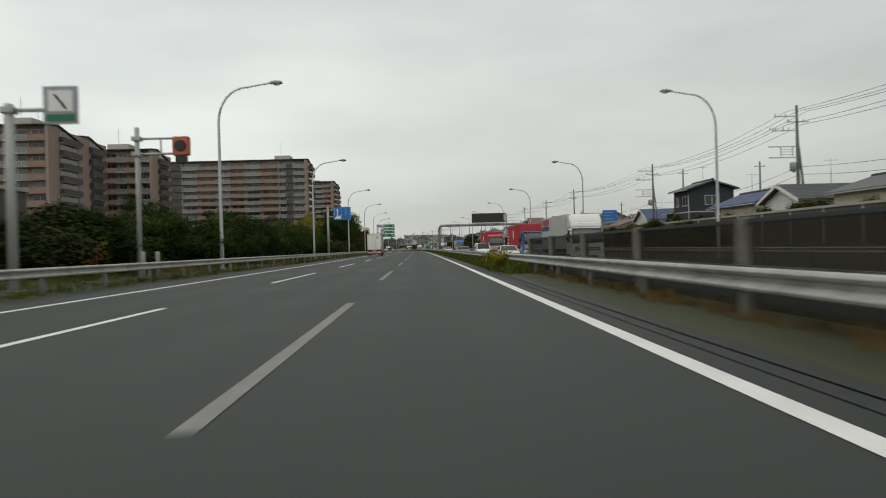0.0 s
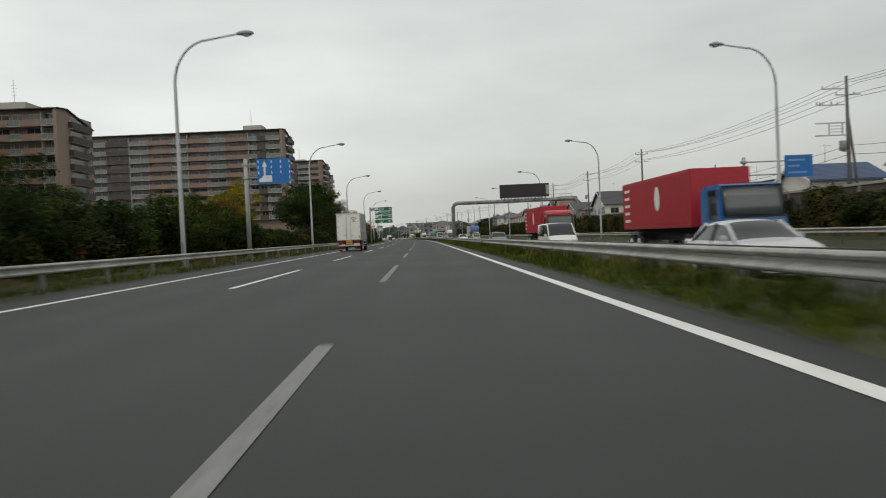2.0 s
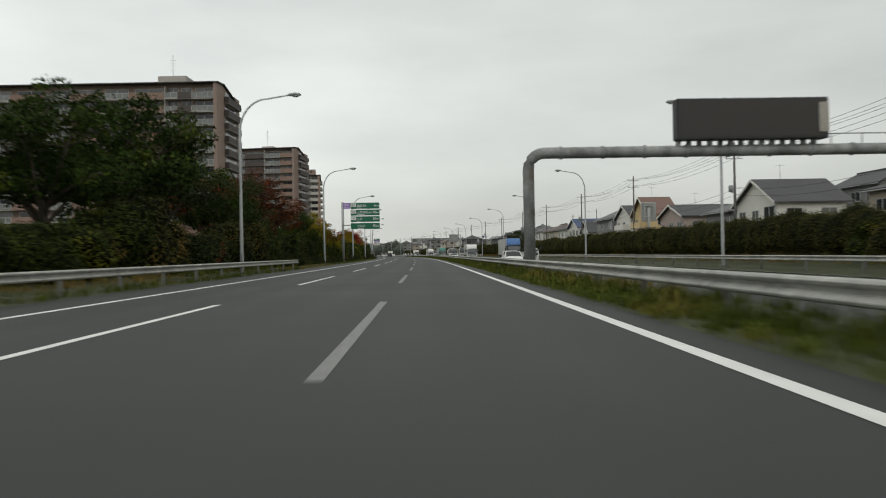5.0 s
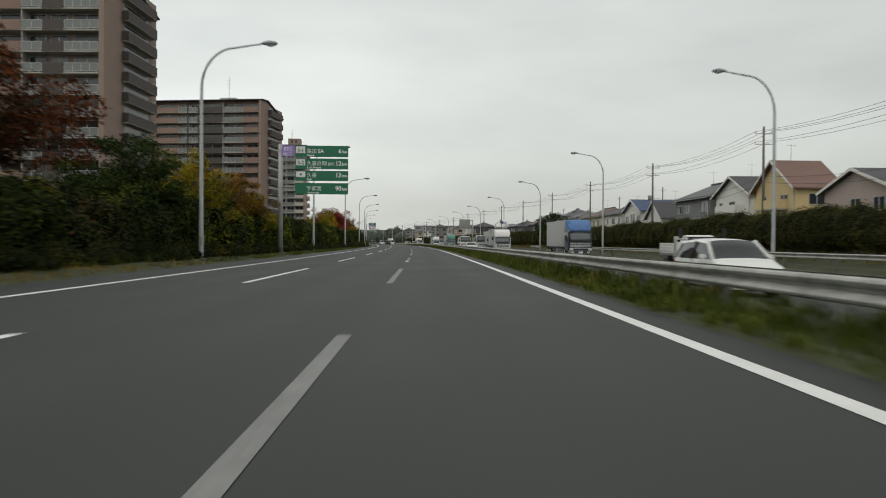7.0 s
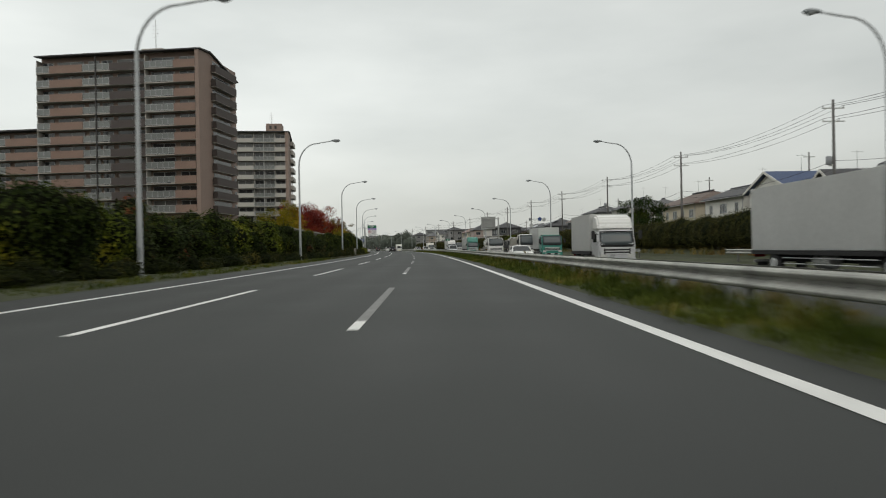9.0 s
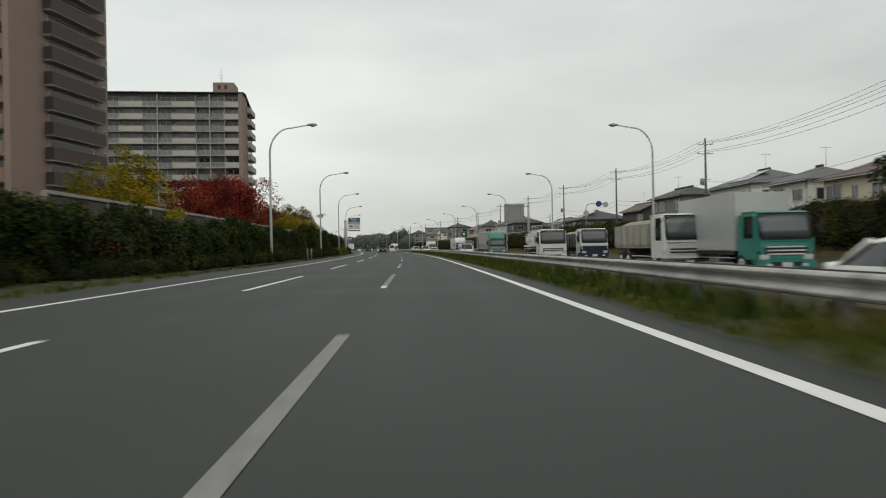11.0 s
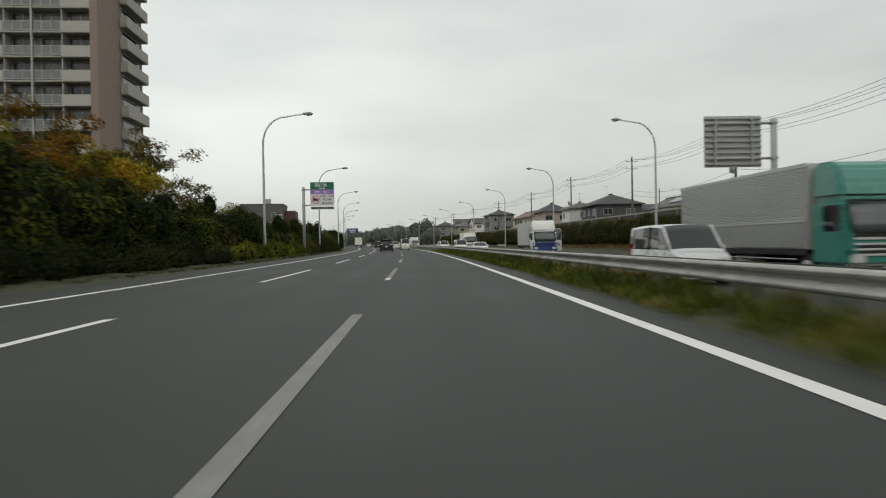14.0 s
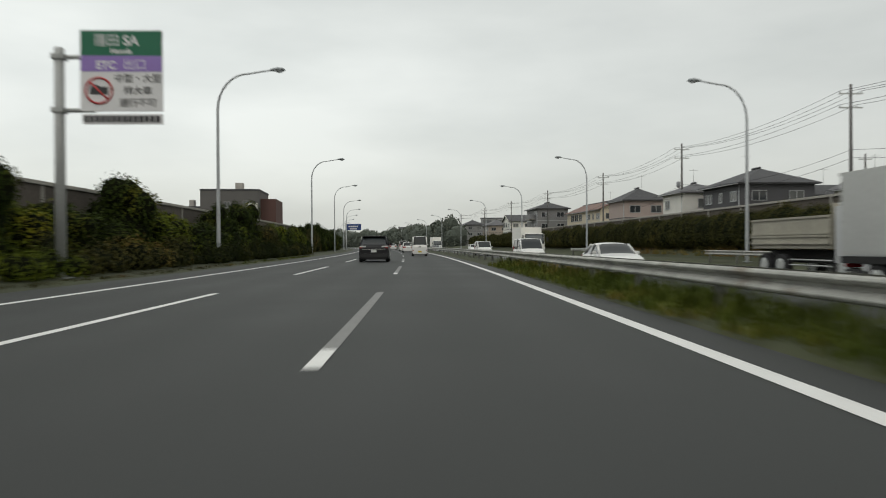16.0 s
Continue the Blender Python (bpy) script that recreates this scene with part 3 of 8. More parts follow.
s = 28.0
while s < 560:
    if s < 110:
        bush(rg.choice(("dark", "dark", "dark", "red")), s, -14.6 + rg.uniform(-0.4, 0.4), rg.uniform(3.0, 4.0), rg.uniform(2.5, 3.5))
        s += rg.uniform(2.3, 3.1)
    elif s < 150:
        bush(rg.choice(("dark", "dark", "brown")), s, -13.9 + rg.uniform(-0.2, 0.2), rg.uniform(2.6, 3.1), rg.uniform(2.1, 2.6))
        s += rg.uniform(1.9, 2.4)
    elif s < 285:
        kind = rg.choice(("dark", "dark", "lime", "lime", "red" if 225 < s < 262 else "dark") if s > 205 else ("dark", "dark", "dark", "red", "brown"))
        bush(kind, s, -14.0 + rg.uniform(-0.6, 0.4), rg.uniform(3.0, 4.2), rg.uniform(2.9, 4.2))
        s += rg.uniform(2.2, 3.1)
    elif s < 356:
        kind = rg.choice(("dark", "dark", "red", "dark", "dark"))
        bush(kind, s, -13.7 + rg.uniform(-0.5, 0.3), rg.uniform(2.4, 3.4), rg.uniform(2.7, 3.6))
        s += rg.uniform(2.0, 2.9)
    elif s < 520:
        tall = rg.random()
        kind = rg.choice(("dark", "dark", "brown", "lime", "lime"))
        high = rg.uniform(2.8, 3.6) if tall < 0.58 else (rg.uniform(2.0, 2.6) if tall < 0.78 else rg.uniform(3.9, 4.7))
        if s < 381:
            kind, high = rg.choice(("dark", "dark", "dark", "dark")), rg.uniform(3.4, 4.9)
        if 394 < s < 455:
            high = rg.uniform(2.2, 3.1) if rg.random() < 0.75 else rg.uniform(3.8, 4.4)
        bush(kind if high < 3.9 else "dark", s, -13.9 + rg.uniform(-0.5, 0.4), rg.uniform(2.5, 3.6), high)
        s += rg.uniform(2.2, 3.2)
    else:
        bush(rg.choice(("dark", "dark", "brown")), s, -13.9, rg.uniform(3.8, 4.6), rg.uniform(3.2, 4.2))
        s += 3.6
# the low undergrowth before the shrubs, in stretches of 12 m
def undergrowth_mesh(seed, mat):
    """Many low leafy plants grown into one another along 12 m of verge."""
    rng = np.random.default_rng(seed)
    lobes = []
    for k in range(15):
        y, high = -6.2 + k * 0.88 + rng.uniform(-0.4, 0.4), rng.uniform(0.35, 1.0)
        r = rng.uniform(0.45, 0.85)
        lobes.append(((rng.uniform(-0.35, 0.35), y, high * 0.45), (r * 0.85, r, high * 0.62)))
    pts, outs = lobes_points(lobes, 6200, rng, 0.02, 0.2)
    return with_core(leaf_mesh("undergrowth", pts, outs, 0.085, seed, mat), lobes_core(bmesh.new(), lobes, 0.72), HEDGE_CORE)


LOW_GREEN = leaf_material("mixed_undergrowth_leaves", (0.008, 0.014, 0.004), (0.028, 0.034, 0.008), (0.095, 0.08, 0.015))
UNDER_DARK = [undergrowth_mesh(160 + k, LOW_GREEN) for k in range(2)]
UNDER_LIME = [undergrowth_mesh(170 + k, LEAF_LIME if k else LEAF_BROWN) for k in range(2)]
s = 184.0
while s < 480:
    pick = UNDER_LIME if 390 < s < 428 else UNDER_DARK
    tall = 1.0 if s < 330 else 1.35
    ob = new("undergrowth", pick[rg.randrange(2)])
    ob.matrix_basis = at(s, -12.2 if s < 300 else -11.75, 0.08, rg.choice((0, 180))) @ Matrix.Diagonal((1, 1, tall * rg.uniform(0.85, 1.15), 1))
    tagged(ob, "low tangled weeds and small shrubs along the hedge foot", "undergrowth", kind="stuff")
    s += 11.6


# ---------------------------------------------------------------- the clipped hedge beyond the opposite carriageway
def clipped_meshes(seed, count):
    """8 m of clipped hedge: full rounded plants of fine leaves, grown together, on short bare stems."""
    rng = np.random.default_rng(seed)
    lobes, y = [], -4.0
    while y < 4.2:
        ry, top = rng.uniform(1.3, 2.1), rng.uniform(2.75, 3.4)
        lobes.append(((rng.uniform(-0.08, 0.08), y, top * 0.55), (1.3 * rng.uniform(0.93, 1.06), ry, top * 0.45)))
        lobes.append(((0.0, y + rng.uniform(-0.5, 0.5), top * 0.40), (1.36, ry * 1.15, top * 0.27)))
        y += ry * 0.92
    p, o = lobes_points(lobes, count, rng, 0.3, 0.075)
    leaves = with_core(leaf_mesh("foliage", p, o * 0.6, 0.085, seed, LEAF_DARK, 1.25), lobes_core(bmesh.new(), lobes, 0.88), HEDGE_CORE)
    bm = bmesh.new()
    for k in range(7):
        y = -3.6 + k * 1.2
        tube(bm, [(0.1, y, -0.3), (0.0, y + 0.08, 0.5), (-0.1, y - 0.05, 1.1)], [0.07, 0.055, 0.04], 6)
    return leaves, mesh_of("stem", bm, BARK)


CLIPPED = [clipped_meshes(20 + k, 15000) for k in range(4)]
for s, kind in ((41.5, "lime"), (48.5, "brown"), (56.0, "lime"), (61.5, "lime"), (66.0, "brown"), (75.0, "lime")):
    bush(kind, s, 27.2, rg.uniform(2.6, 3.6), rg.uniform(3.5, 3.9))
s = 58.0
while s < 600:
    if s < 158:
        if rg.random() < 0.9:
            bush(rg.choice(("dark", "brown", "brown", "dark")), s, 23.7 + rg.uniform(-0.5, 0.3), rg.uniform(2.6, 3.6), rg.uniform(2.2, 3.3))
        s += rg.uniform(2.0, 2.8)
        continue
    high = 1.0 if s < 300 else 1.06 if s < 350 else 1.14 if s < 400 else 1.05
    h = thing("hedge", at(s, 24.0 + rg.uniform(-0.12, 0.12), 0.25, rg.choice((0, 180))) @ Matrix.Diagonal((1, 1, high * rg.uniform(0.96, 1.04), 1)), "clipped dark olive evergreen hedge on bare stems", "hedge", "hedge along the opposite verge")
    for name, me in zip(("foliage", "stem"), CLIPPED[rg.randrange(4)]):
        part(name, me, None, h)
    s += 7.4


def tree_meshes(seed, height, spread, count, mat, trunk_r=0.16, low=0.35, size=0.2, sparse=False, limbs=14):
    """A tapered trunk with limbs, and a crown of leaves in clumps round the limbs' ends."""
    rng = random.Random(seed)
    bm = bmesh.new()
    lean = Vector((rng.uniform(-0.3, 0.3), rng.uniform(-0.3, 0.3), 0))
    split = height * low
    tube(bm, [(0, 0, -0.2), lean * 0.3 + Vector((0, 0, split * 0.6)), lean + Vector((0, 0, split)), lean * 1.5 + Vector((0, 0, height * 0.75))], [trunk_r * 1.3, trunk_r, trunk_r * 0.8, trunk_r * 0.3], 8)
    tips = []
    for i in range(limbs):
        a = i * 2.4 + rng.uniform(-0.4, 0.4)
        start = lean + Vector((0, 0, split * rng.uniform(0.75, 1.5)))
        reach = spread * rng.uniform(0.45, 1.0)
        up = height * rng.uniform(0.45, 1.0)
        end = Vector((math.cos(a) * reach, math.sin(a) * reach, max(up, start.z + 0.4)))
        k = 1 - 0.5 * max(0, (end.z / height - 0.6)) / 0.4
        end.x, end.y = end.x * k, end.y * k
        mid = start.lerp(end, 0.5) + Vector((0, 0, 0.15 * height * rng.uniform(0, 0.5)))
        tube(bm, [start, mid, end], [trunk_r * 0.5, trunk_r * 0.3, 0.02], 5)
        tips += [(end, spread * rng.uniform(0.20, 0.34)), (mid, spread * rng.uniform(0.15, 0.30))]
        for _ in range(3):
            sub = mid.lerp(end, rng.uniform(0.2, 0.95)) + Vector((rng.gauss(0, 1), rng.gauss(0, 1), rng.gauss(0.2, 0.7))) * spread * 0.22
            tube(bm, [mid.lerp(end, 0.4), sub], [trunk_r * 0.2, 0.012], 4)
            tips.append((sub, spread * rng.uniform(0.12, 0.24)))
    wood = mesh_of("trunk", bm, BARK)
    r = np.random.default_rng(seed)
    c, rad = np.array([tuple(t[0]) for t in tips]), np.array([t[1] for t in tips])
    pick = r.choice(len(tips), count, p=rad ** 1.6 / (rad ** 1.6).sum())
    o = r.normal(0, 1, (count, 3))
    o /= np.linalg.norm(o, axis=1)[:, None]
    p = c[pick] + o * (rad[pick] * r.uniform(0.2, 1.0, count) ** (0.45 if not sparse else 0.9))[:, None] * (1, 1, 0.7)
    return wood, leaf_mesh("crown", p, o * 0.7 + (0, 0, 0.1), size, seed, mat)


def tree(meshes, m, label, category="tree", group=""):
    t = thing("tree", m, label, category, group)
    part("trunk", meshes[0], None, t)
    part("crown", meshes[1], None, t)
    return t


T_GREEN = [tree_meshes(40 + k, 7.0, 3.4, 13000, LEAF_GREEN, 0.18, 0.3, 0.14) for k in range(2)]
SHRUBS = [tree_meshes(70 + k, 4.6, 2.5, 9000, LEAF_GREEN, 0.09, 0.12, 0.125) for k in range(2)]
s = 32.0
while s < 104:
    k = rg.uniform(0.72, 1.02)
    tree(SHRUBS[rg.randrange(2)], at(s, -13.6 + rg.uniform(-0.5, 0.3), 0.05, rg.uniform(0, 360)) @ Matrix.Diagonal((k, k, k * rg.uniform(0.8, 1.0), 1)), "dense rounded evergreen shrub leaning over the guard rail", "shrub", "shrubs behind the guard rail")
    s += rg.uniform(4.2, 6.4)
# yellow-green creeper in the clipped hedge
for s in (384.5, 381.6, 376.6):
    bush("lime", s, 23.2, rg.uniform(2.6, 3.2), rg.uniform(3.4, 3.7))
T_REDGREEN = tree_meshes(45, 9.5, 4.6, 20000, LEAF_REDDISH, 0.24, 0.24, 0.16, limbs=20)
T_RUSSET = tree_meshes(47, 9.5, 4.4, 19000, LEAF_RUSSET, 0.24, 0.28, 0.15, limbs=18)
T_YELLOW = [tree_meshes(50 + k, 6.0, 3.2, 17000, LEAF_YELLOW, 0.15, 0.30, 0.12) for k in range(2)]
T_ORANGE = tree_meshes(55, 6.6, 3.1, 19000, LEAF_ORANGE, 0.16, 0.3, 0.12)
T_RED = tree_meshes(58, 7.0, 4.4, 19000, LEAF_RED, 0.2, 0.3, 0.125, limbs=18)
T_SPARSE = tree_meshes(61, 6.4, 3.2, 7500, LEAF_OLIVE, 0.13, 0.25, 0.13, True)
for s, u, mesh, size, turn, label in (
    (44, -16.5, T_GREEN[1], 0.62, 80, "dense green roadside tree behind the guard rail"),
    (60, -16.0, T_GREEN[0], 0.66, 140, "dense green roadside tree behind the guard rail"),
    (75, -16.2, T_GREEN[1], 0.66, 200, "dense green roadside tree behind the guard rail"),
    (97, -16.5, T_GREEN[0], 0.68, 40, "dense green roadside tree behind the guard rail"),
    (114, -18.0, T_YELLOW[0], 1.05, 40, "roadside tree turning yellow above the hedge"),
    (106, -16.2, T_RUSSET, 0.44, 100, "small dark red tree among the green shrubs"),
    (151, -17.0, T_GREEN[1], 1.2, 300, "large dark green tree rising above the hedge"),
    (160, -18.0, T_GREEN[0], 1.5, 30, "large dark green tree rising above the hedge"),
    (169, -18.5, T_REDGREEN, 1.05, 150, "large dark green tree with reddish shoots above the hedge"),
    (177, -17.5, T_GREEN[1], 1.15, 250, "large dark green tree rising above the hedge"),
    (182, -16.8, T_REDGREEN, 0.8, 60, "dark green tree with orange-red shoots above the hedge"),
    (191.5, -16.8, T_RUSSET, 0.95, 200, "large russet and dark red autumn tree above the hedge"),
    (202, -15.2, T_GREEN[0], 0.9, 60, "green tree above the roadside hedge"),
    (210, -14.9, T_YELLOW[0], 0.95, 10, "yellow and orange autumn tree above the roadside hedge"),
    (216, -14.9, T_ORANGE, 0.84, 120, "russet autumn tree above the roadside hedge"),
    (222.5, -14.9, T_ORANGE, 0.86, 250, "russet autumn tree above the roadside hedge"),
    (226.5, -14.7, T_YELLOW[1], 0.78, 200, "yellow and orange autumn tree above the roadside hedge"),
    (311, -18.0, T_YELLOW[0], 1.1, 300, "yellow autumn tree behind the noise wall"),
    (331, -18.6, T_RED, 1.05, 20, "bright red maple tree behind the noise wall"),
    (342, -19.2, T_RED, 1.25, 140, "bright red maple tree behind the noise wall"),
    (350, -18.8, T_RED, 0.92, 250, "orange-red maple tree behind the noise wall"),
    (362, -18, T_YELLOW[1], 1.0, 70, "yellowing tree behind the noise wall"),
    (369, -18, T_YELLOW[0], 1.1, 170, "yellowing tree behind the noise wall"),
    (377, -18, T_ORANGE, 1.10, 220, "brownish autumn tree behind the noise wall"),
    (383, -17.8, T_YELLOW[1], 1.15, 10, "yellowing tree behind the noise wall"),
    (388, -18.0, T_SPARSE, 1.2, 0, "thinly leaved tree above the noise wall"),
    (397, -18.2, T_SPARSE, 1.05, 110, "thinly leaved tree above the noise wall"),
    (409, -17.2, T_YELLOW[0], 0.72, 60, "small yellow tree just above the noise wall"),
    (299, 25.5, T_GREEN[0], 0.95, 0, "dark round-headed tree among the houses"),
):
    tree(mesh, at(s, u, 0.15, turn) @ Matrix.Diagonal((size, size, size, 1)), label)

# ---------------------------------------------------------------- apartment blocks
TERRACOTTA = material("terracotta_tile", (0.225, 0.15, 0.118), 0.75, vary=0.14, scale=0.4, fine=6, bump=0.1)
TAN_TILE = material("tan_tile", (0.25, 0.185, 0.155), 0.75, vary=0.12, scale=0.4, fine=6, bump=0.1)
BROWN_TILE = material("dark_brown_tile", (0.062, 0.050, 0.046), 0.7, vary=0.15, scale=0.5, fine=6, bump=0.1)
CREAM_TILE = material("pale_grey_render", (0.40, 0.385, 0.355), 0.8, vary=0.12, scale=0.4, fine=5, bump=0.1)
PALE_SLAB = material("pale_concrete_slab", (0.38, 0.36, 0.33), 0.85, vary=0.15, scale=0.6, fine=7, bump=0.1)
GREY_WALL = material("grey_render_wall", (0.20, 0.195, 0.18), 0.8, vary=0.14, scale=0.4, fine=5, bump=0.1)
RAILING = material("aluminium_railing", (0.38, 0.39, 0.385), 0.45, metal=0.4, vary=0.1, scale=2, fine=12)
ROOF_DARK = material("dark_roof_sheet", (0.055, 0.055, 0.058), 0.7, vary=0.2, scale=0.5, fine=5, bump=0.1)
FRAME = material("window_frame_aluminium", (0.36, 0.37, 0.37), 0.4, metal=0.3, vary=0.08, scale=4, fine=20)


def boxed(name, dims, mat, bevel=0.0):
    bm = bmesh.new()
    box(bm, *dims, bevel)
    return mesh_of(name, bm, mat)


RAIL_GLASS = glass_material("frosted_railing_glass", (0.155, 0.165, 0.16), 0.3)
PIPE_DARK = material("dark_downpipe", (0.045, 0.043, 0.042), 0.7, vary=0.15, scale=2, fine=12)
PIPE_PALE = material("pale_downpipe", (0.36, 0.36, 0.35), 0.6, vary=0.15, scale=2, fine=12)


def railing_meshes(w):
    """A balcony railing: an aluminium frame with posts, and the frosted panes in it."""
    bm = bmesh.new()
    box(bm, 0.03, w - 0.03, -0.05, 0.05, 1.0, 1.07)
    box(bm, 0.03, w - 0.03, -0.05, 0.05, 0.1, 0.16)
    n = max(2, int(round(w / 1.0)))
    for k in range(n + 1):
        x = 0.03 + (w - 0.12) * k / n
        box(bm, x, x + 0.06, -0.045, 0.045, 0.16, 1.0)
    glass = boxed("pane", (0.05, w - 0.05, -0.01, 0.01, 0.17, 0.99), RAIL_GLASS)
    return mesh_of("railing", bm, RAILING), glass


def window_meshes(w, h, pale):
    bm = bmesh.new()
    for a, b, c, d in ((0, w, 0, 0.07), (0, w, h - 0.07, h), (0, 0.07, 0.07, h - 0.07), (w - 0.07, w, 0.07, h - 0.07), (w / 2 - 0.04, w / 2 + 0.04, 0.07, h - 0.07)):
        box(bm, a, b, -0.06, 0.02, c, d)
    frame_me = mesh_of("window_frame", bm, FRAME)
    return frame_me, boxed("pane", (0.07, w - 0.07, -0.015, 0.0, 0.07, h - 0.07), WINDOW_PALE if pale else WINDOW)


def apartment_block(m, width, depth, floors, storey, base, palette, label, segments, hut=0.82, lower=None, hut_size=(1.3, 2.6), strip=None, ends=(0.30, 0.88)):
    """A slab block: its balcony front faces -y and runs from x = -width to 0; the end wall at x = 0 faces the road.
    segments: the front from its far end to the road, (metres, kind): t and b are solid parapets, r a railing, | a downpipe."""
    body_mat, panel_mats, end_mat, slab_mat, pipe_mat = palette
    block = thing("apartment_building", m, label, "apartment building")
    top = base + floors * storey
    bm = bmesh.new()
    box(bm, -width, 0, 1.4, depth, -0.6, top)
    part("wall", bm, body_mat, block)
    # the eaves run level along the front, and the roof falls to the back
    bm = bmesh.new()
    prism(bm, [(-0.30, top + 0.30), (depth * 0.26, top + 0.62), (depth + 0.4, top - 1.75), (depth + 0.4, top - 1.58), (depth * 0.26, top + 0.86), (-0.30, top + 0.48)], "x", -width - 0.15, 0.35)
    part("roof", bm, ROOF_DARK, block)
    bm = bmesh.new()
    prism(bm, [(1.4, top), (depth * 0.62, top), (depth * 0.26, top + 0.58), (1.4, top + 0.4)], "x", -width, -0.01)
    part("gable", bm, body_mat, block)
    bm = bmesh.new()
    box(bm, -0.55 if strip is None else -0.75, 0.06, -0.12, depth * (0.27 if strip is None else 0.44), -0.6, top + 0.25)
    part("end_wall", bm, strip or body_mat, block)
    scale = (width - 0.6) / sum(w for w, k in segments if k != "|")
    rng = random.Random(int(width * 10 + floors))
    unit = boxed("air_conditioner", (0, 0.75, 0.5, 0.8, 0.0, 0.55), CREAM_TILE, 0.02)
    pipe = boxed("downpipe", (-0.09, 0.09, -0.16, 0.06, -0.4, top), pipe_mat)
    divider = boxed("divider", (-0.05, 0.05, 0.05, 1.4, 0.0, storey - 0.18), slab_mat)
    kinds = {}
    for w, k in segments:
        if k != "|" and (w, k) not in kinds:
            ww = w * scale
            slab = boxed("balcony", (0, ww, -0.06, 1.42, -0.16, 0.0), slab_mat)
            front = railing_meshes(ww) if k == "r" else (boxed("parapet", (0.02, ww - 0.02, -0.09, 0.06, -0.12, 1.08), panel_mats["tb".index(k) % len(panel_mats)], 0.015),)
            wins = [window_meshes(ww * 0.8, storey - 0.42, q) for q in (False, True)]
            kinds[w, k] = ww, slab, front, wins

    def storey_row(x0, row, f, y0):
        z, x = base + f * storey, x0
        for i, (w, k) in enumerate(row):
            if k == "|":
                continue
            ww, slab, front, wins = kinds[w, k]
            b = piece("balcony", slab, block, x, y0, z)
            r = piece("railing" if k == "r" else "parapet", front[0], b)
            if k == "r":
                piece("pane", front[1], r)
            if i % 3 == 0:
                piece("divider", divider, b, 0.07)
            if rng.random() < 0.16:
                piece("air_conditioner", unit, b, rng.uniform(0.1, max(0.2, ww - 0.9)), 0.2)
            fr, pn = wins[1 if rng.random() < 0.4 else 0]
            v = piece("window", fr, block, x + ww * 0.1, y0 + 1.36, z + 0.06)
            piece("pane", pn, v)
            x += ww

    x = -width
    for w, k in segments:
        if k == "|":
            piece("downpipe", pipe, block, x)
        else:
            x += w * scale
    e0, e1 = depth * ends[0], depth * ends[1]
    end_slab = boxed("balcony", (0.06, 0.85, e0, e1, -0.16, 0.0), slab_mat)
    bm = bmesh.new()
    box(bm, 0.75, 0.87, e0, e1, -0.1, 1.1, 0.015)
    box(bm, 0.06, 0.74, e0, e0 + 0.1, -0.1, 1.1, 0.015)
    end_parapet = mesh_of("parapet", bm, end_mat)
    end_frame = boxed("window", (-0.01, 0.04, e0 + 0.6, e1 - 0.8, 0.1, storey - 0.35), FRAME)
    end_pane = boxed("pane", (0.042, 0.05, e0 + 0.7, e1 - 0.9, 0.2, storey - 0.45), WINDOW)
    small_frame = boxed("window", (-0.01, 0.05, depth - 1.1, depth - 0.35, 0.7, 1.7), FRAME)
    small_pane = boxed("pane", (0.052, 0.06, depth - 1.03, depth - 0.42, 0.77, 1.63), WINDOW)
    for f in range(floors):
        z = base + f * storey
        if z < 7:
            continue
        storey_row(-width, segments, f, 0.0)
        b = piece("balcony", end_slab, block, 0, 0, z)
        piece("parapet", end_parapet, b)
        piece("pane", end_pane, piece("window", end_frame, block, 0, 0, z))
        if ends[1] < 0.92 and f < floors - 1:
            piece("pane", small_pane, piece("window", small_frame, block, 0, 0, z))
    hx = -width * (1 - hut)
    bm = bmesh.new()
    box(bm, hx - hut_size[1], hx + hut_size[1], depth * 0.08, depth * 0.45, top + 0.4, top + 0.6 + hut_size[0], 0.05)
    h = part("roof_hut", bm, PALE_SLAB if hut_size[0] < 2 else strip or body_mat, block)
    if hut_size[0] >= 2:
        for k in (-0.9, 0.5):
            boxes_at = boxed("louvre", (hx + k - 0.3, hx + k + 0.3, depth * 0.08 - 0.03, depth * 0.08 + 0.02, top + 1.3, top + 2.2), PIPE_DARK)
            piece("louvre", boxes_at, h)
    bm = bmesh.new()
    tube(bm, [(hx - 1, depth * 0.3, top + 1.0), (hx - 1, depth * 0.3, top + 6.6)], 0.05, 5)
    for k in range(4):
        tube(bm, [(hx - 1.5, depth * 0.3, top + 3.8 + k * 0.6), (hx - 0.5, depth * 0.3, top + 3.8 + k * 0.6)], 0.025, 4)
    part("aerial", bm, STEEL, block)
    if lower:
        row, lf = lower
        lw = sum(kinds[w, k][0] for w, k in row if k != "|")
        bm = bmesh.new()
        box(bm, -width - lw, -width - 0.02, 1.6, depth - 0.3, -0.6, base + lf * storey)
        part("wing", bm, body_mat, block)
        boxes_top = boxed("wing_roof", (-width - lw - 0.1, -width - 0.03, -0.2, depth, base + lf * storey + 0.01, base + lf * storey + 0.22), ROOF_DARK)
        piece("wing_roof", boxes_top, block)
        for f in range(lf):
            if base + f * storey >= 7:
                storey_row(-width - lw, row, f, 0.1)
    return block


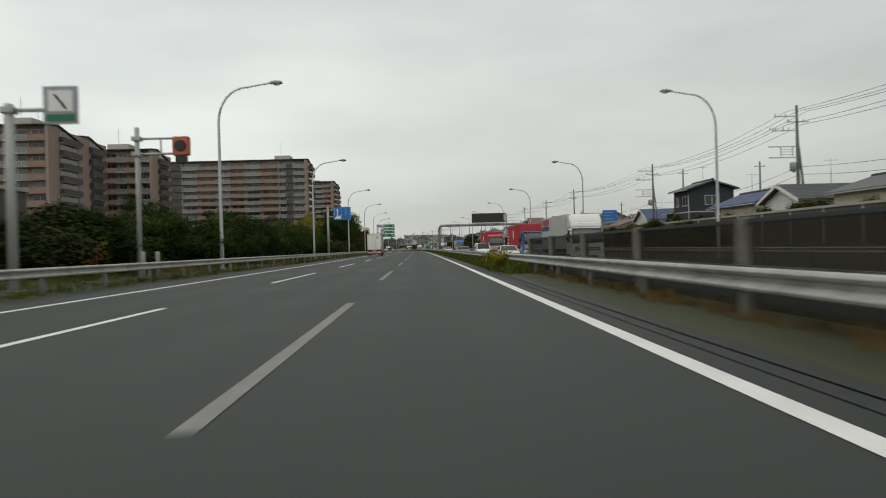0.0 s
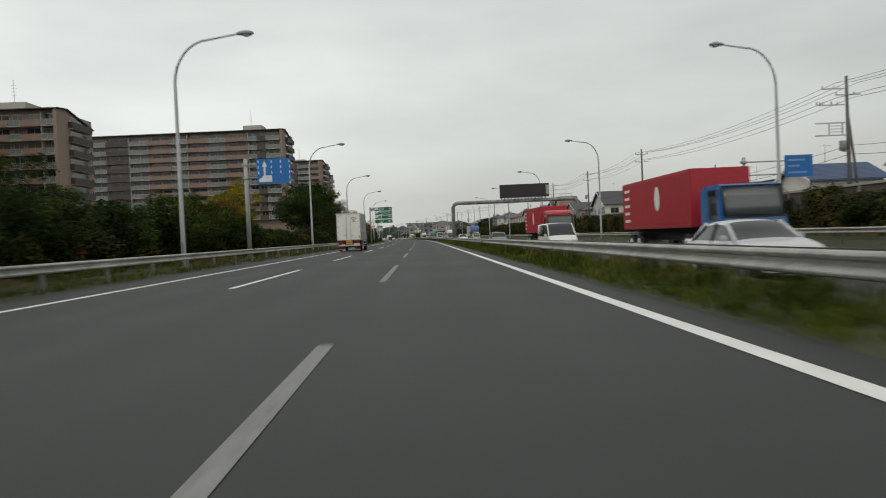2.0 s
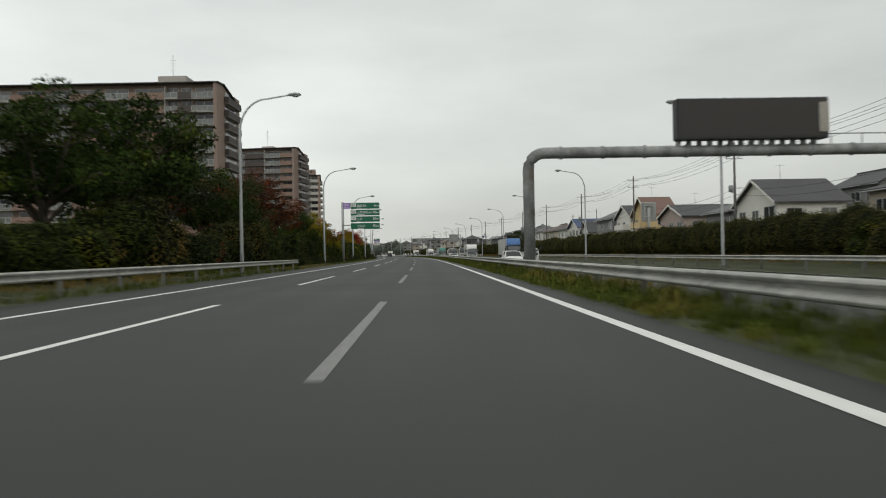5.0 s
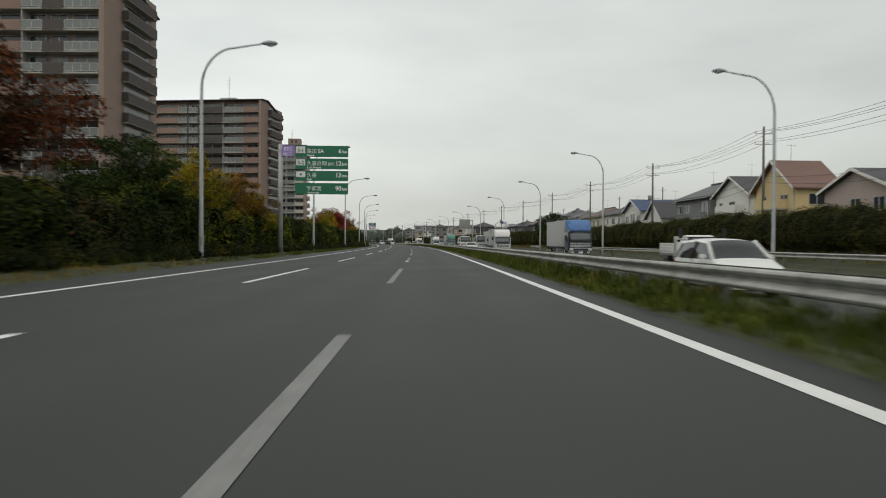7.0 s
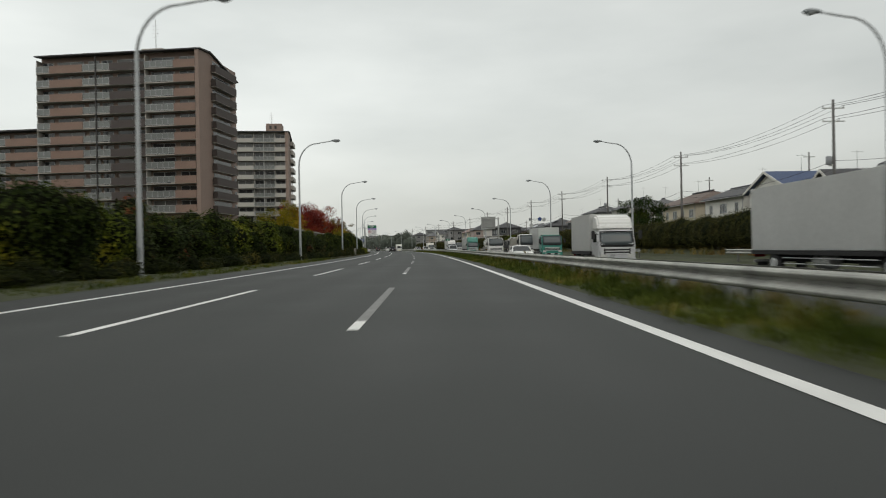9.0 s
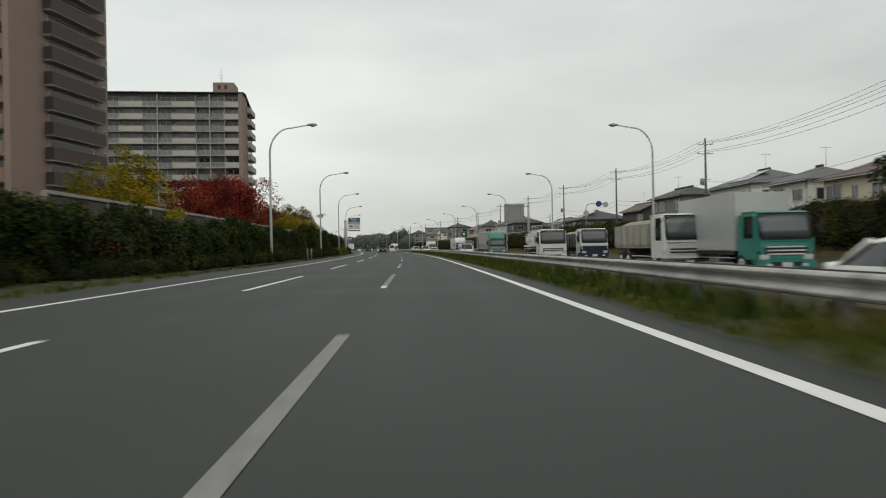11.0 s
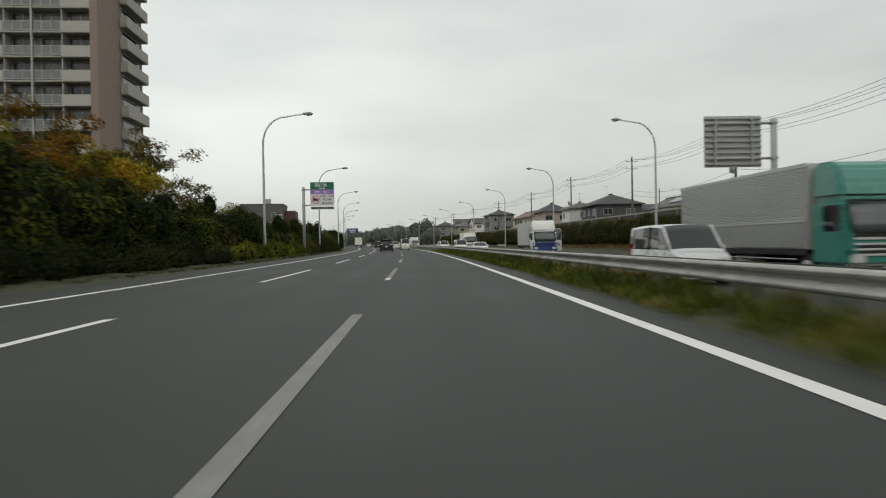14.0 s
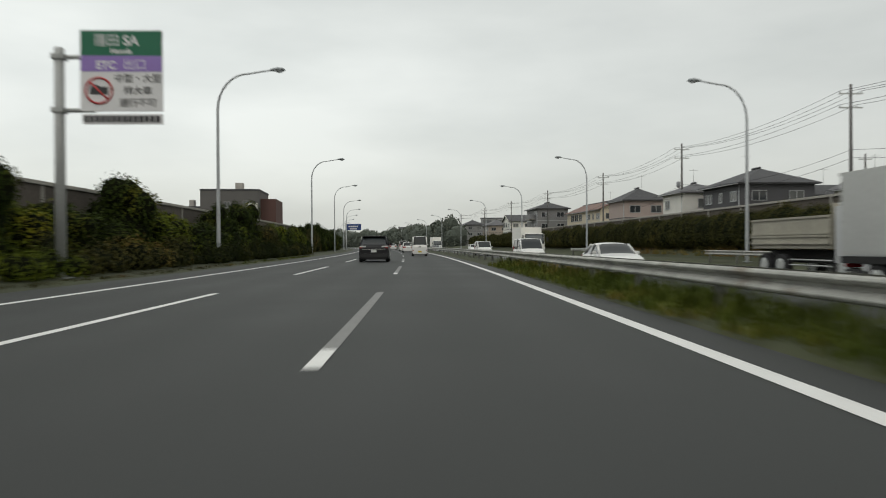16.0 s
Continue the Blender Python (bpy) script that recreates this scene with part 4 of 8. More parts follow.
WARM = (TAN_TILE, (TERRACOTTA, BROWN_TILE), BROWN_TILE, PALE_SLAB, PIPE_DARK)
PALE = (GREY_WALL, (CREAM_TILE, CREAM_TILE), CREAM_TILE, PALE_SLAB, PIPE_PALE)
LONG_FRONT = ((6.2, "t"), (4.4, "r"), (6.2, "b"), (5.2, "r"), (6.2, "t"), (4.4, "r"), (5.2, "t"), (5.2, "r"), (6.2, "t"), (2.4, "r"), (2.4, "b"), (3.9, "r"))
SHORT_FRONT = ((2.2, "r"), (5.4, "t"), (2.2, "r"), (0, "|"), (2.2, "r"), (5.6, "b"), (4.6, "r"), (3.4, "t"))
PALE_FRONT = ((2.9, "r"), (4.8, "t"), (2.9, "r"), (0, "|"), (2.9, "r"), (4.8, "t"), (2.9, "r"), (0, "|"), (2.9, "r"), (3.1, "t"))
apartment_block(at(249.5, -36.2, 0, -3), 60, 14.5, 13, 2.45, 0.6, WARM, "long thirteen-storey apartment block in terracotta and brown tile with balconies", LONG_FRONT, hut=0.86)
apartment_block(at(327, -33.4, 0, -10), 27, 14, 14, 2.24, 0.6, WARM, "fourteen-storey apartment block in terracotta and brown tile with a lower wing", SHORT_FRONT, hut=0.7, lower=(((2.2, "r"), (5.4, "t"), (2.2, "r"), (3.4, "t"), (2.2, "r"), (5.4, "t")), 9), hut_size=(0.5, 1.8))
apartment_block(at(421.5, -32.7, 0, 1), 28, 14, 13, 2.58, 0.8, PALE, "thirteen-storey pale grey apartment block with long white balconies", PALE_FRONT, hut=0.86, lower=(((4.8, "t"), (2.9, "r"), (2.9, "r"), (4.8, "t"), (2.9, "r"), (3.1, "t")), 9), hut_size=(2.2, 2.2), strip=TAN_TILE, ends=(0.46, 0.98))
apartment_block(at(178, -64, 0, 0), 12, 14, 10, 2.58, 0.8, WARM, "ten-storey apartment block in brown and terracotta tile", ((3.4, "t"), (2.2, "r"), (3.4, "t"), (2.2, "r")), hut=0.3)
apartment_block(at(158, -72, 0, 0), 14, 13, 10, 2.58, 1.0, WARM, "ten-storey apartment block in brown and terracotta tile", ((3.4, "t"), (3.4, "b"), (2.2, "r"), (3.4, "t"), (2.2, "r")), hut=0.3)
apartment_block(at(140, -70, 0, 0), 44, 14, 10, 2.55, 0.8, WARM, "long ten-storey apartment block in terracotta tile with a roof hut", ((6.2, "t"), (2.2, "r"), (5.6, "b"), (4.4, "r"), (6.2, "t"), (4.4, "r"), (5.2, "t"), (4.4, "r"), (3.4, "t")), hut=0.86)

# ---------------------------------------------------------------- walls and screens
SCREEN = bpy.data.materials.new("dark_mesh_screen")
SCREEN.use_nodes = True
_n, _l = SCREEN.node_tree.nodes, SCREEN.node_tree.links
_mix, _tr = _n.new("ShaderNodeMixShader"), _n.new("ShaderNodeBsdfTransparent")
_n["Principled BSDF"].inputs["Base Color"].default_value = (0.030, 0.024, 0.018, 1)
_n["Principled BSDF"].inputs["Roughness"].default_value = 0.95
_n["Principled BSDF"].inputs["Specular IOR Level"].default_value = 0.05
_mix.inputs[0].default_value = 0.58
_l.new(_tr.outputs[0], _mix.inputs[1])
_l.new(_n["Principled BSDF"].outputs[0], _mix.inputs[2])
_l.new(_mix.outputs[0], _n["Material Output"].inputs["Surface"])
WALL_BROWN = material("stained_noise_wall", (0.085, 0.072, 0.060), 0.9, vary=0.35, scale=0.5, fine=8, bump=0.2)
WALL_CAP = material("pale_wall_cap", (0.33, 0.315, 0.28), 0.85, vary=0.25, scale=0.8, fine=9, bump=0.2)


def boxes(name, dims, mat, parent, m=None, bevel=0.0, label=""):
    bm = bmesh.new()
    box(bm, *dims, bevel)
    ob = part(name, bm, mat, parent, label)
    if m is not None:
        ob.matrix_basis = m
    return ob


STAINED = material("stained_concrete", (0.17, 0.16, 0.14), 0.9, vary=0.4, scale=1.2, fine=12, bump=0.3)


def median_screen(s0, s1):
    screen = thing("glare_screen", Matrix(), "dark mesh glare screen between weathered concrete posts on the median", "glare screen")
    post = boxed("post", (-0.10, 0.10, -0.08, 0.08, -0.1, 1.36), STAINED, 0.02)
    panel = boxed("panel", (-0.02, 0.02, 0.14, 4.76, 0.12, 1.27), SCREEN)
    cap = boxed("cap", (-0.03, 0.03, 0.0, 4.9, 1.27, 1.33), DARK_METAL, 0.01)
    s = s1
    while s > s0:
        for name, me in (("post", post), ("panel", panel), ("cap", cap)):
            ob = part(name, me, None, screen)
            ob.matrix_basis = at(s if name == "post" else s - 4.9, 4.85)
        s -= 4.9


median_screen(-36, 29.4)
sheet("shoulder_patch", 0, [(3.3, 0.004), (4.05, 0.07), (4.6, 0.115)], ASPHALT, -80, 30, 4, "damp dark asphalt strip below the median guard rail", "shoulder")


def noise_wall(u, s0, s1, height, base, label, step=4.0):
    wall = thing("noise_wall", Matrix(), label, "noise wall", kind="structure")
    panel = boxed("panel", (-0.06, 0.06, 0.10, step - 0.10, base, height - 0.16), WALL_BROWN, 0.01)
    post = boxed("post", (-0.12, 0.12, -0.1, 0.1, base - 0.2, height - 0.05), CONCRETE, 0.015)
    cap = boxed("cap", (-0.16, 0.16, 0.0, step, height - 0.16, height), WALL_CAP, 0.015)
    s = s0
    while s < s1:
        for name, me in (("post", post), ("panel", panel), ("cap", cap)):
            part(name, me, None, wall).matrix_basis = at(s, u)
        s += step


noise_wall(-15.6, 296, 520, 3.75, 0.0, "long brown-stained concrete panel noise wall behind the roadside hedge", 6.0)
noise_wall(-15.8, -30, 28, 3.9, 0.0, "weathered grey noise wall ending behind roadside shrubs")
noise_wall(25.6, 36, 156, 3.05, 0.6, "grey concrete panel noise wall behind the opposite hedge")
noise_wall(25.9, 400, 562, 4.1, 0.6, "long plain grey noise wall behind the clipped hedge", 6.0)

# ---------------------------------------------------------------- road signs
SIGN_BLUE = material("blue_sign_sheeting", (0.006, 0.135, 0.41), 0.4, vary=0.05, scale=1, fine=12)
SIGN_NAVY = material("navy_sign_sheeting", (0.012, 0.04, 0.16), 0.4, vary=0.05, scale=1, fine=12)
SIGN_GREEN = material("green_sign_sheeting", (0.005, 0.125, 0.062), 0.4, vary=0.05, scale=1, fine=12)
SIGN_VIOLET = material("violet_sign_sheeting", (0.26, 0.17, 0.46), 0.4, vary=0.05, scale=1, fine=12)
SIGN_WHITE = material("white_sign_sheeting", (0.66, 0.66, 0.66), 0.4, vary=0.05, scale=1, fine=12)
SIGN_BACK = material("bare_aluminium_sign_back", (0.40, 0.41, 0.40), 0.55, metal=0.3, vary=0.15, scale=1, fine=10)
SIGN_POST = material("sign_post_grey", (0.36, 0.37, 0.36), 0.6, metal=0.25, vary=0.12, scale=0.8, fine=10)
SIGN_DARK = material("dark_sign_lettering", (0.03, 0.03, 0.03), 0.5, vary=0.05)
SIGN_RED = material("red_sign_ring", (0.45, 0.03, 0.03), 0.4, vary=0.05)
BEACON = material("orange_beacon_face", (0.42, 0.10, 0.045), 0.45, vary=0.1, scale=5, fine=30)


def sign_post(parent, x, height, r=0.14):
    bm = bmesh.new()
    tube(bm, [(x, 0, -0.3), (x, 0, height - 0.04), (x, 0, height)], [r, r * 0.9, r * 0.6], 12)
    part("pole", bm, SIGN_POST, parent)
    boxes("base_plate", (x - 0.28, x + 0.28, -0.28, 0.28, 0.0, 0.06), SIGN_POST, parent, None, 0.01)


def sign_arm(parent, x0, x1, z, r=0.075, y=0.0):
    bm = bmesh.new()
    tube(bm, [(x0, y, z), (x1, y, z)], r, 8)
    part("arm", bm, SIGN_POST, parent)
    boxes("clamp", (x0 - 0.19, x0 + 0.19, y - 0.19, y + 0.19, z - 0.09, z + 0.09), SIGN_POST, parent, None, 0.02)


def board(parent, x0, x1, z0, z1, mat, y=-0.14, thick=0.05, name="board", label=""):
    return boxes(name, (x0, x1, y - thick, y, z0, z1), mat, parent, None, 0.012, label)


def words(parent, body, x, z, size, mat, y=-0.196, bold=0.0, align="LEFT"):
    return piece("lettering", text_mesh("lettering", body, size, mat, align, bold), parent, x, y, z)


def bars(parent, x, z, w, h, count, mat, y=-0.2):
    """Writing too small or too dense to be read: one bar a character."""
    step = w / count
    me = boxed("bar", (0, step * 0.82, 0, 0.012, 0, h), mat)
    for i in range(count):
        piece("bar", me, parent, x + i * step, y, z)


def distance_sign():
    s = thing("distance_sign", at(224, -11.5, 0.1), "large green distance sign of four boards on a grey steel pole", "road sign")
    sign_post(s, 0, 8.75, 0.2)
    sign_arm(s, 0, 4.9, 8.25)
    sign_arm(s, 0, 4.9, 5.35)
    rows = ((7.72, 8.62, "3-1", "SA", "6", 2), (6.74, 7.60, "3-2", "JCT.", "12", 4), (5.80, 6.62, "4", "", "13", 2), (4.74, 5.64, "", "", "90", 3))
    latin = ("Hasuda", "Kuki-Shiraoka", "Kuki", "Utsunomiya")
    for (z0, z1, number, tail, km, glyphs), name in zip(rows, latin):
        b = board(s, 1.18, 5.40, z0, z1, SIGN_GREEN)
        words(b, km, 4.86, z0 + 0.32, 0.48, SIGN_WHITE, bold=0.012, align="RIGHT")
        words(b, "km", 4.90, z0 + 0.32, 0.33, SIGN_WHITE, bold=0.008)
        words(b, name, 2.12, z0 + 0.07, 0.2, SIGN_WHITE, bold=0.006)
        if number:
            board(b, 1.26, 1.98, z0 + 0.30, z1 - 0.07, SIGN_WHITE, -0.192, 0.006, "panel")
            words(b, number, 1.62, z0 + 0.38, 0.40, SIGN_GREEN, y=-0.204, bold=0.01, align="CENTER")
        wide = 0.42 * glyphs
        kanji(b, 2.1, z0 + 0.32, 0.40, glyphs, name)
        if tail:
            words(b, tail, 2.15 + wide, z0 + 0.33, 0.42 if tail == "SA" else 0.28, SIGN_WHITE, bold=0.012)
    b = board(s, 0.10, 1.12, 7.74, 8.62, SIGN_VIOLET)
    words(b, "ETC", 0.61, 8.22, 0.36, SIGN_WHITE, bold=0.01, align="CENTER")
    kanji(b, 0.2, 7.82, 0.36, 2, "exit")
    return s


KANJI = {"Hasuda": "蓮田", "Kuki-Shiraoka": "久喜白岡", "Kuki": "久喜", "Utsunomiya": "宇都宮", "exit": "出口"}


def kanji(parent, x, z, size, count, key, y=-0.196):
    words(parent, KANJI[key], x, z, size, SIGN_WHITE, y=y, bold=0.0)


distance_sign()


def lane_sign():
    s = thing("lane_sign", at(96, -11.75, 0.1), "blue lane guidance sign with a white arrow and lorry", "road sign")
    sign_post(s, 0, 6.75, 0.16)
    sign_arm(s, 0, 2.9, 6.35, 0.06)
    sign_arm(s, 0, 2.9, 5.45, 0.06)
    b = board(s, 0.75, 3.05, 4.98, 6.68, SIGN_BLUE)
    bm = bmesh.new()
    prism(bm, [(1.24, 5.55), (1.36, 5.55), (1.36, 6.15), (1.47, 6.15), (1.30, 6.55), (1.13, 6.15), (1.24, 6.15)], "y", -0.2, -0.185)
    part("arrow", bm, SIGN_WHITE, b)
    bm = bmesh.new()
    prism(bm, [(0.92, 5.12), (1.78, 5.12), (1.78, 5.55), (1.16, 5.55), (1.14, 5.42), (1.02, 5.38), (0.92, 5.26)], "y", -0.2, -0.185)
    part("lorry_symbol", bm, SIGN_WHITE, b)
    for x in (0.86, 1.74, 2.36, 2.94):
        for k in range(3 if x < 2.9 else 5):
            boxes("lane_dash", (x, x + 0.06, -0.2, -0.185, 6.38 - 0.36 * k, 6.56 - 0.36 * k), SIGN_WHITE, b)


lane_sign()


def service_area_sign():
    s = thing("service_area_sign", at(421, -11.4, 0.05), "green, violet and white service area sign on a grey pole", "road sign")
    sign_post(s, 0, 7.25, 0.17)
    sign_arm(s, 0, 1.1, 6.95, 0.07)
    sign_arm(s, 0, 1.1, 5.28, 0.07)
    b = board(s, 0.72, 3.26, 5.22, 7.75, SIGN_WHITE)
    board(b, 0.75, 3.23, 6.95, 7.72, SIGN_GREEN, -0.188, 0.012, "panel")
    board(b, 0.75, 3.23, 6.46, 6.95, SIGN_VIOLET, -0.188, 0.012, "panel")
    kanji(b, 1.15, 7.28, 0.40, 2, "Hasuda", -0.206)
    words(b, "SA", 2.05, 7.28, 0.42, SIGN_WHITE, y=-0.206, bold=0.012)
    words(b, "Hasuda", 1.99, 7.02, 0.22, SIGN_WHITE, y=-0.206, bold=0.006, align="CENTER")
    words(b, "ETC", 1.22, 6.54, 0.34, SIGN_WHITE, y=-0.206, bold=0.012)
    kanji(b, 2.05, 6.55, 0.36, 2, "exit", -0.206)
    bm = bmesh.new()
    ring = [(1.30 + 0.40 * math.cos(a), -0.2, 5.86 + 0.40 * math.sin(a)) for a in (2 * math.pi * k / 24 for k in range(25))]
    tube(bm, ring, 0.035, 6)
    part("ring", bm, SIGN_RED, b, "red prohibition ring")
    bm = bmesh.new()
    tube(bm, [(1.02, -0.2, 6.14), (1.58, -0.2, 5.58)], 0.03, 6)
    part("slash", bm, SIGN_RED, b)
    bm = bmesh.new()
    prism(bm, [(1.02, 5.74), (1.58, 5.74), (1.58, 5.98), (1.32, 5.98), (1.26, 6.06), (1.10, 6.04), (1.02, 5.92)], "y", -0.198, -0.19)
    part("lorry_symbol", bm, SIGN_DARK, b)
    for row, line in ((6.14, "中型・大型"), (5.76, "特大車"), (5.38, "通行不可")):
        words(b, line, 2.50, row, 0.29, SIGN_DARK, y=-0.2, bold=0.0, align="CENTER")
    p = board(s, 0.78, 3.26, 4.82, 5.14, SIGN_WHITE, name="plate")
    bars(p, 0.84, 4.88, 2.36, 0.2, 14, SIGN_DARK)


service_area_sign()


def sign_from_behind(m, w, z0, z1, pole_h, label, pole_x, boards_x):
    s = thing("road_sign", m, label, "road sign")
    sign_post(s, pole_x, pole_h, 0.2)
    for z in (z1 - 0.45, z0 + 0.5):
        sign_arm(s, pole_x, boards_x + 0.2, z, 0.08, 0.0)
    b = boxes("board", (boards_x, boards_x + w, 0.12, 0.17, z0, z1), SIGN_BACK, s, None, 0.012)
    n = round((z1 - z0) / 0.34)
    for k in range(n):
        z = z0 + (z1 - z0) * (k + 0.5) / n
        boxes("stiffener", (boards_x + 0.03, boards_x + w - 0.03, -0.02, 0.118, z - 0.035, z + 0.035), SIGN_POST, b, None, 0.006)
    for x in (0.18, 0.82):
        boxes("bracket", (boards_x + w * x - 0.06, boards_x + w * x + 0.06, -0.11, -0.024, z0 + 0.1, z1 - 0.1), SIGN_POST, b, None, 0.006)
    return s


sign_from_behind(at(384.5, 20.9, -0.12), 3.4, 5.32, 8.32, 8.17, "back of a large grey aluminium road sign on a steel pole", 0.0, -4.1)
sign_from_behind(at(207, 27.4, 0.6), 1.9, 4.0, 6.4, 5.6, "back of a pale aluminium road sign above the clipped hedge", 0.9, 0.0)


SIGN_SOFT = material("soft_blue_lettering", (0.22, 0.33, 0.50), 0.5, vary=0.05)


def small_direction_sign():
    s = thing("direction_sign", at(95.5, 22.2, 0.1, 0), "blue direction sign with white lettering bars over a hedge", "road sign")
    sign_post(s, 0.0, 5.4, 0.12)
    sign_arm(s, 0.0, 4.4, 5.05, 0.05)
    sign_arm(s, 0.0, 4.4, 4.15, 0.05)
    b = board(s, 2.75, 4.7, 3.9, 5.4, SIGN_BLUE)
    for z, w in ((5.0, 1.2), (4.6, 0.8), (4.15, 1.3)):
        bars(b, 3.0, z, w, 0.12, 6, SIGN_SOFT)


small_direction_sign()


def round_signs(m, first):
    s = thing("restriction_sign", m, "two round traffic signs on a bent grey pole", "road sign")
    bm = bmesh.new()
    tube(bm, [(0, 0, -0.2), (0, 0, 5.4), (0.15, 0, 5.85), (0.6, 0, 6.0), (2.9, 0, 6.0)], 0.06, 8)
    part("pole", bm, SIGN_POST, s)
    for x, z, mat in ((1.75, 5.95, first), (2.65, 5.85, SIGN_BACK), (0.0, 4.7, SIGN_BACK)):
        bm = bmesh.new()
        bmesh.ops.create_cone(bm, cap_ends=True, segments=24, radius1=0.4, radius2=0.4, depth=0.04, matrix=pose(x, -0.1, z, 90))
        part("disc", bm, mat, s)


round_signs(at(360.6, 24.0, 0.6), SIGN_NAVY)
round_signs(at(108, 26.4, -0.9, 180), SIGN_BACK)


def far_blue_sign():
    s = thing("information_sign", at(560, -11.2, 0.1), "small navy blue information sign on a pole", "road sign")
    sign_post(s, 0, 6.1, 0.12)
    b = board(s, 0.2, 3.4, 4.4, 5.8, SIGN_NAVY)
    bars(b, 0.6, 5.1, 2.2, 0.3, 5, SIGN_WHITE)
    bars(b, 0.9, 4.6, 1.6, 0.25, 5, SIGN_WHITE)


far_blue_sign()


def kilometre_post(s, u):
    p = thing("kilometre_sign", at(s, u, 0.1), "small green kilometre sign on a thin post in the median", "road sign")
    bm = bmesh.new()
    tube(bm, [(0, 0.05, -0.1), (0, 0.05, 2.4)], 0.03, 6)
    part("post", bm, SIGN_POST, p)
    b = boxes("board", (-0.3, 0.3, -0.02, 0.01, 2.0, 2.42), SIGN_GREEN, p, None, 0.006)
    bars(b, -0.1, 2.1, 0.2, 0.2, 1, SIGN_WHITE, -0.035)


kilometre_post(333.4, 4.9)


def beacon():
    s = thing("warning_beacon", at(30.9, -11.6, 0.05), "orange round warning beacon on a twin-armed grey pole", "warning beacon")
    sign_post(s, 0, 6.45, 0.11)
    sign_arm(s, 0, 1.65, 5.95, 0.05)
    sign_arm(s, 0, 1.65, 5.3, 0.05)
    bm = bmesh.new()
    tube(bm, [(1.0, 0, 5.3), (1.0, 0, 5.95)], 0.04, 6)
    part("strut", bm, SIGN_POST, s)
    b = boxes("housing", (1.5, 2.2, -0.12, 0.22, 5.2, 6.02), BEACON, s, None, 0.05)
    bm = bmesh.new()
    bmesh.ops.create_cone(bm, cap_ends=True, segments=24, radius1=0.25, radius2=0.22, depth=0.08, matrix=pose(1.84, -0.16, 5.62, 90))
    part("lens", bm, BLACK, b, "dark unlit lens")
    boxes("signal_box", (1.62, 2.08, -0.08, 0.16, 4.88, 5.18), BLACK, s, None, 0.02)


beacon()


def clock_sign():
    s = thing("emergency_sign", at(21.2, -11.5, 0.05), "square grey-framed sign with pale face and green band", "road sign")
    sign_post(s, 0, 5.5, 0.15)
    sign_arm(s, 0, 1.4, 5.3, 0.06)
    b = board(s, 1.05, 2.05, 4.85, 5.95, LAMP_HEAD, -0.1)
    board(b, 1.2, 1.9, 5.22, 5.83, SIGN_WHITE, -0.152, 0.008, "face")
    board(b, 1.13, 1.97, 4.93, 5.14, SIGN_GREEN, -0.152, 0.008, "band")
    bm = bmesh.new()
    tube(bm, [(1.4, -0.17, 5.7), (1.6, -0.17, 5.45), (1.7, -0.17, 5.3)], 0.035, 6)
    part("symbol", bm, SIGN_DARK, b)


clock_sign()


def delineator(s, u, height=1.1):
    d = thing("delineator", at(s, u, 0.1), "pale grey roadside post standing in the verge", "post", "roadside posts")
    bm = bmesh.new()
    tube(bm, [(0, 0, -0.1), (0, 0, height - 0.05), (0, 0, height)], [0.09, 0.09, 0.06], 10)
    part("post_body", bm, CONCRETE, d)


for s, u in ((29.4, -10.9), (31.0, -10.9), (342.8, -11.1), (346.3, -11.1)):
    delineator(s, u)


# ---------------------------------------------------------------- the sign gantry over the opposite carriageway
GANTRY_GREY = material("stained_gantry_paint", (0.25, 0.26, 0.255), 0.65, metal=0.1, vary=0.3, scale=0.8, fine=9)
streaked(GANTRY_GREY, (1.5, 1.5, 0.8), (0.12, 0.09, 0.06), 0.6)


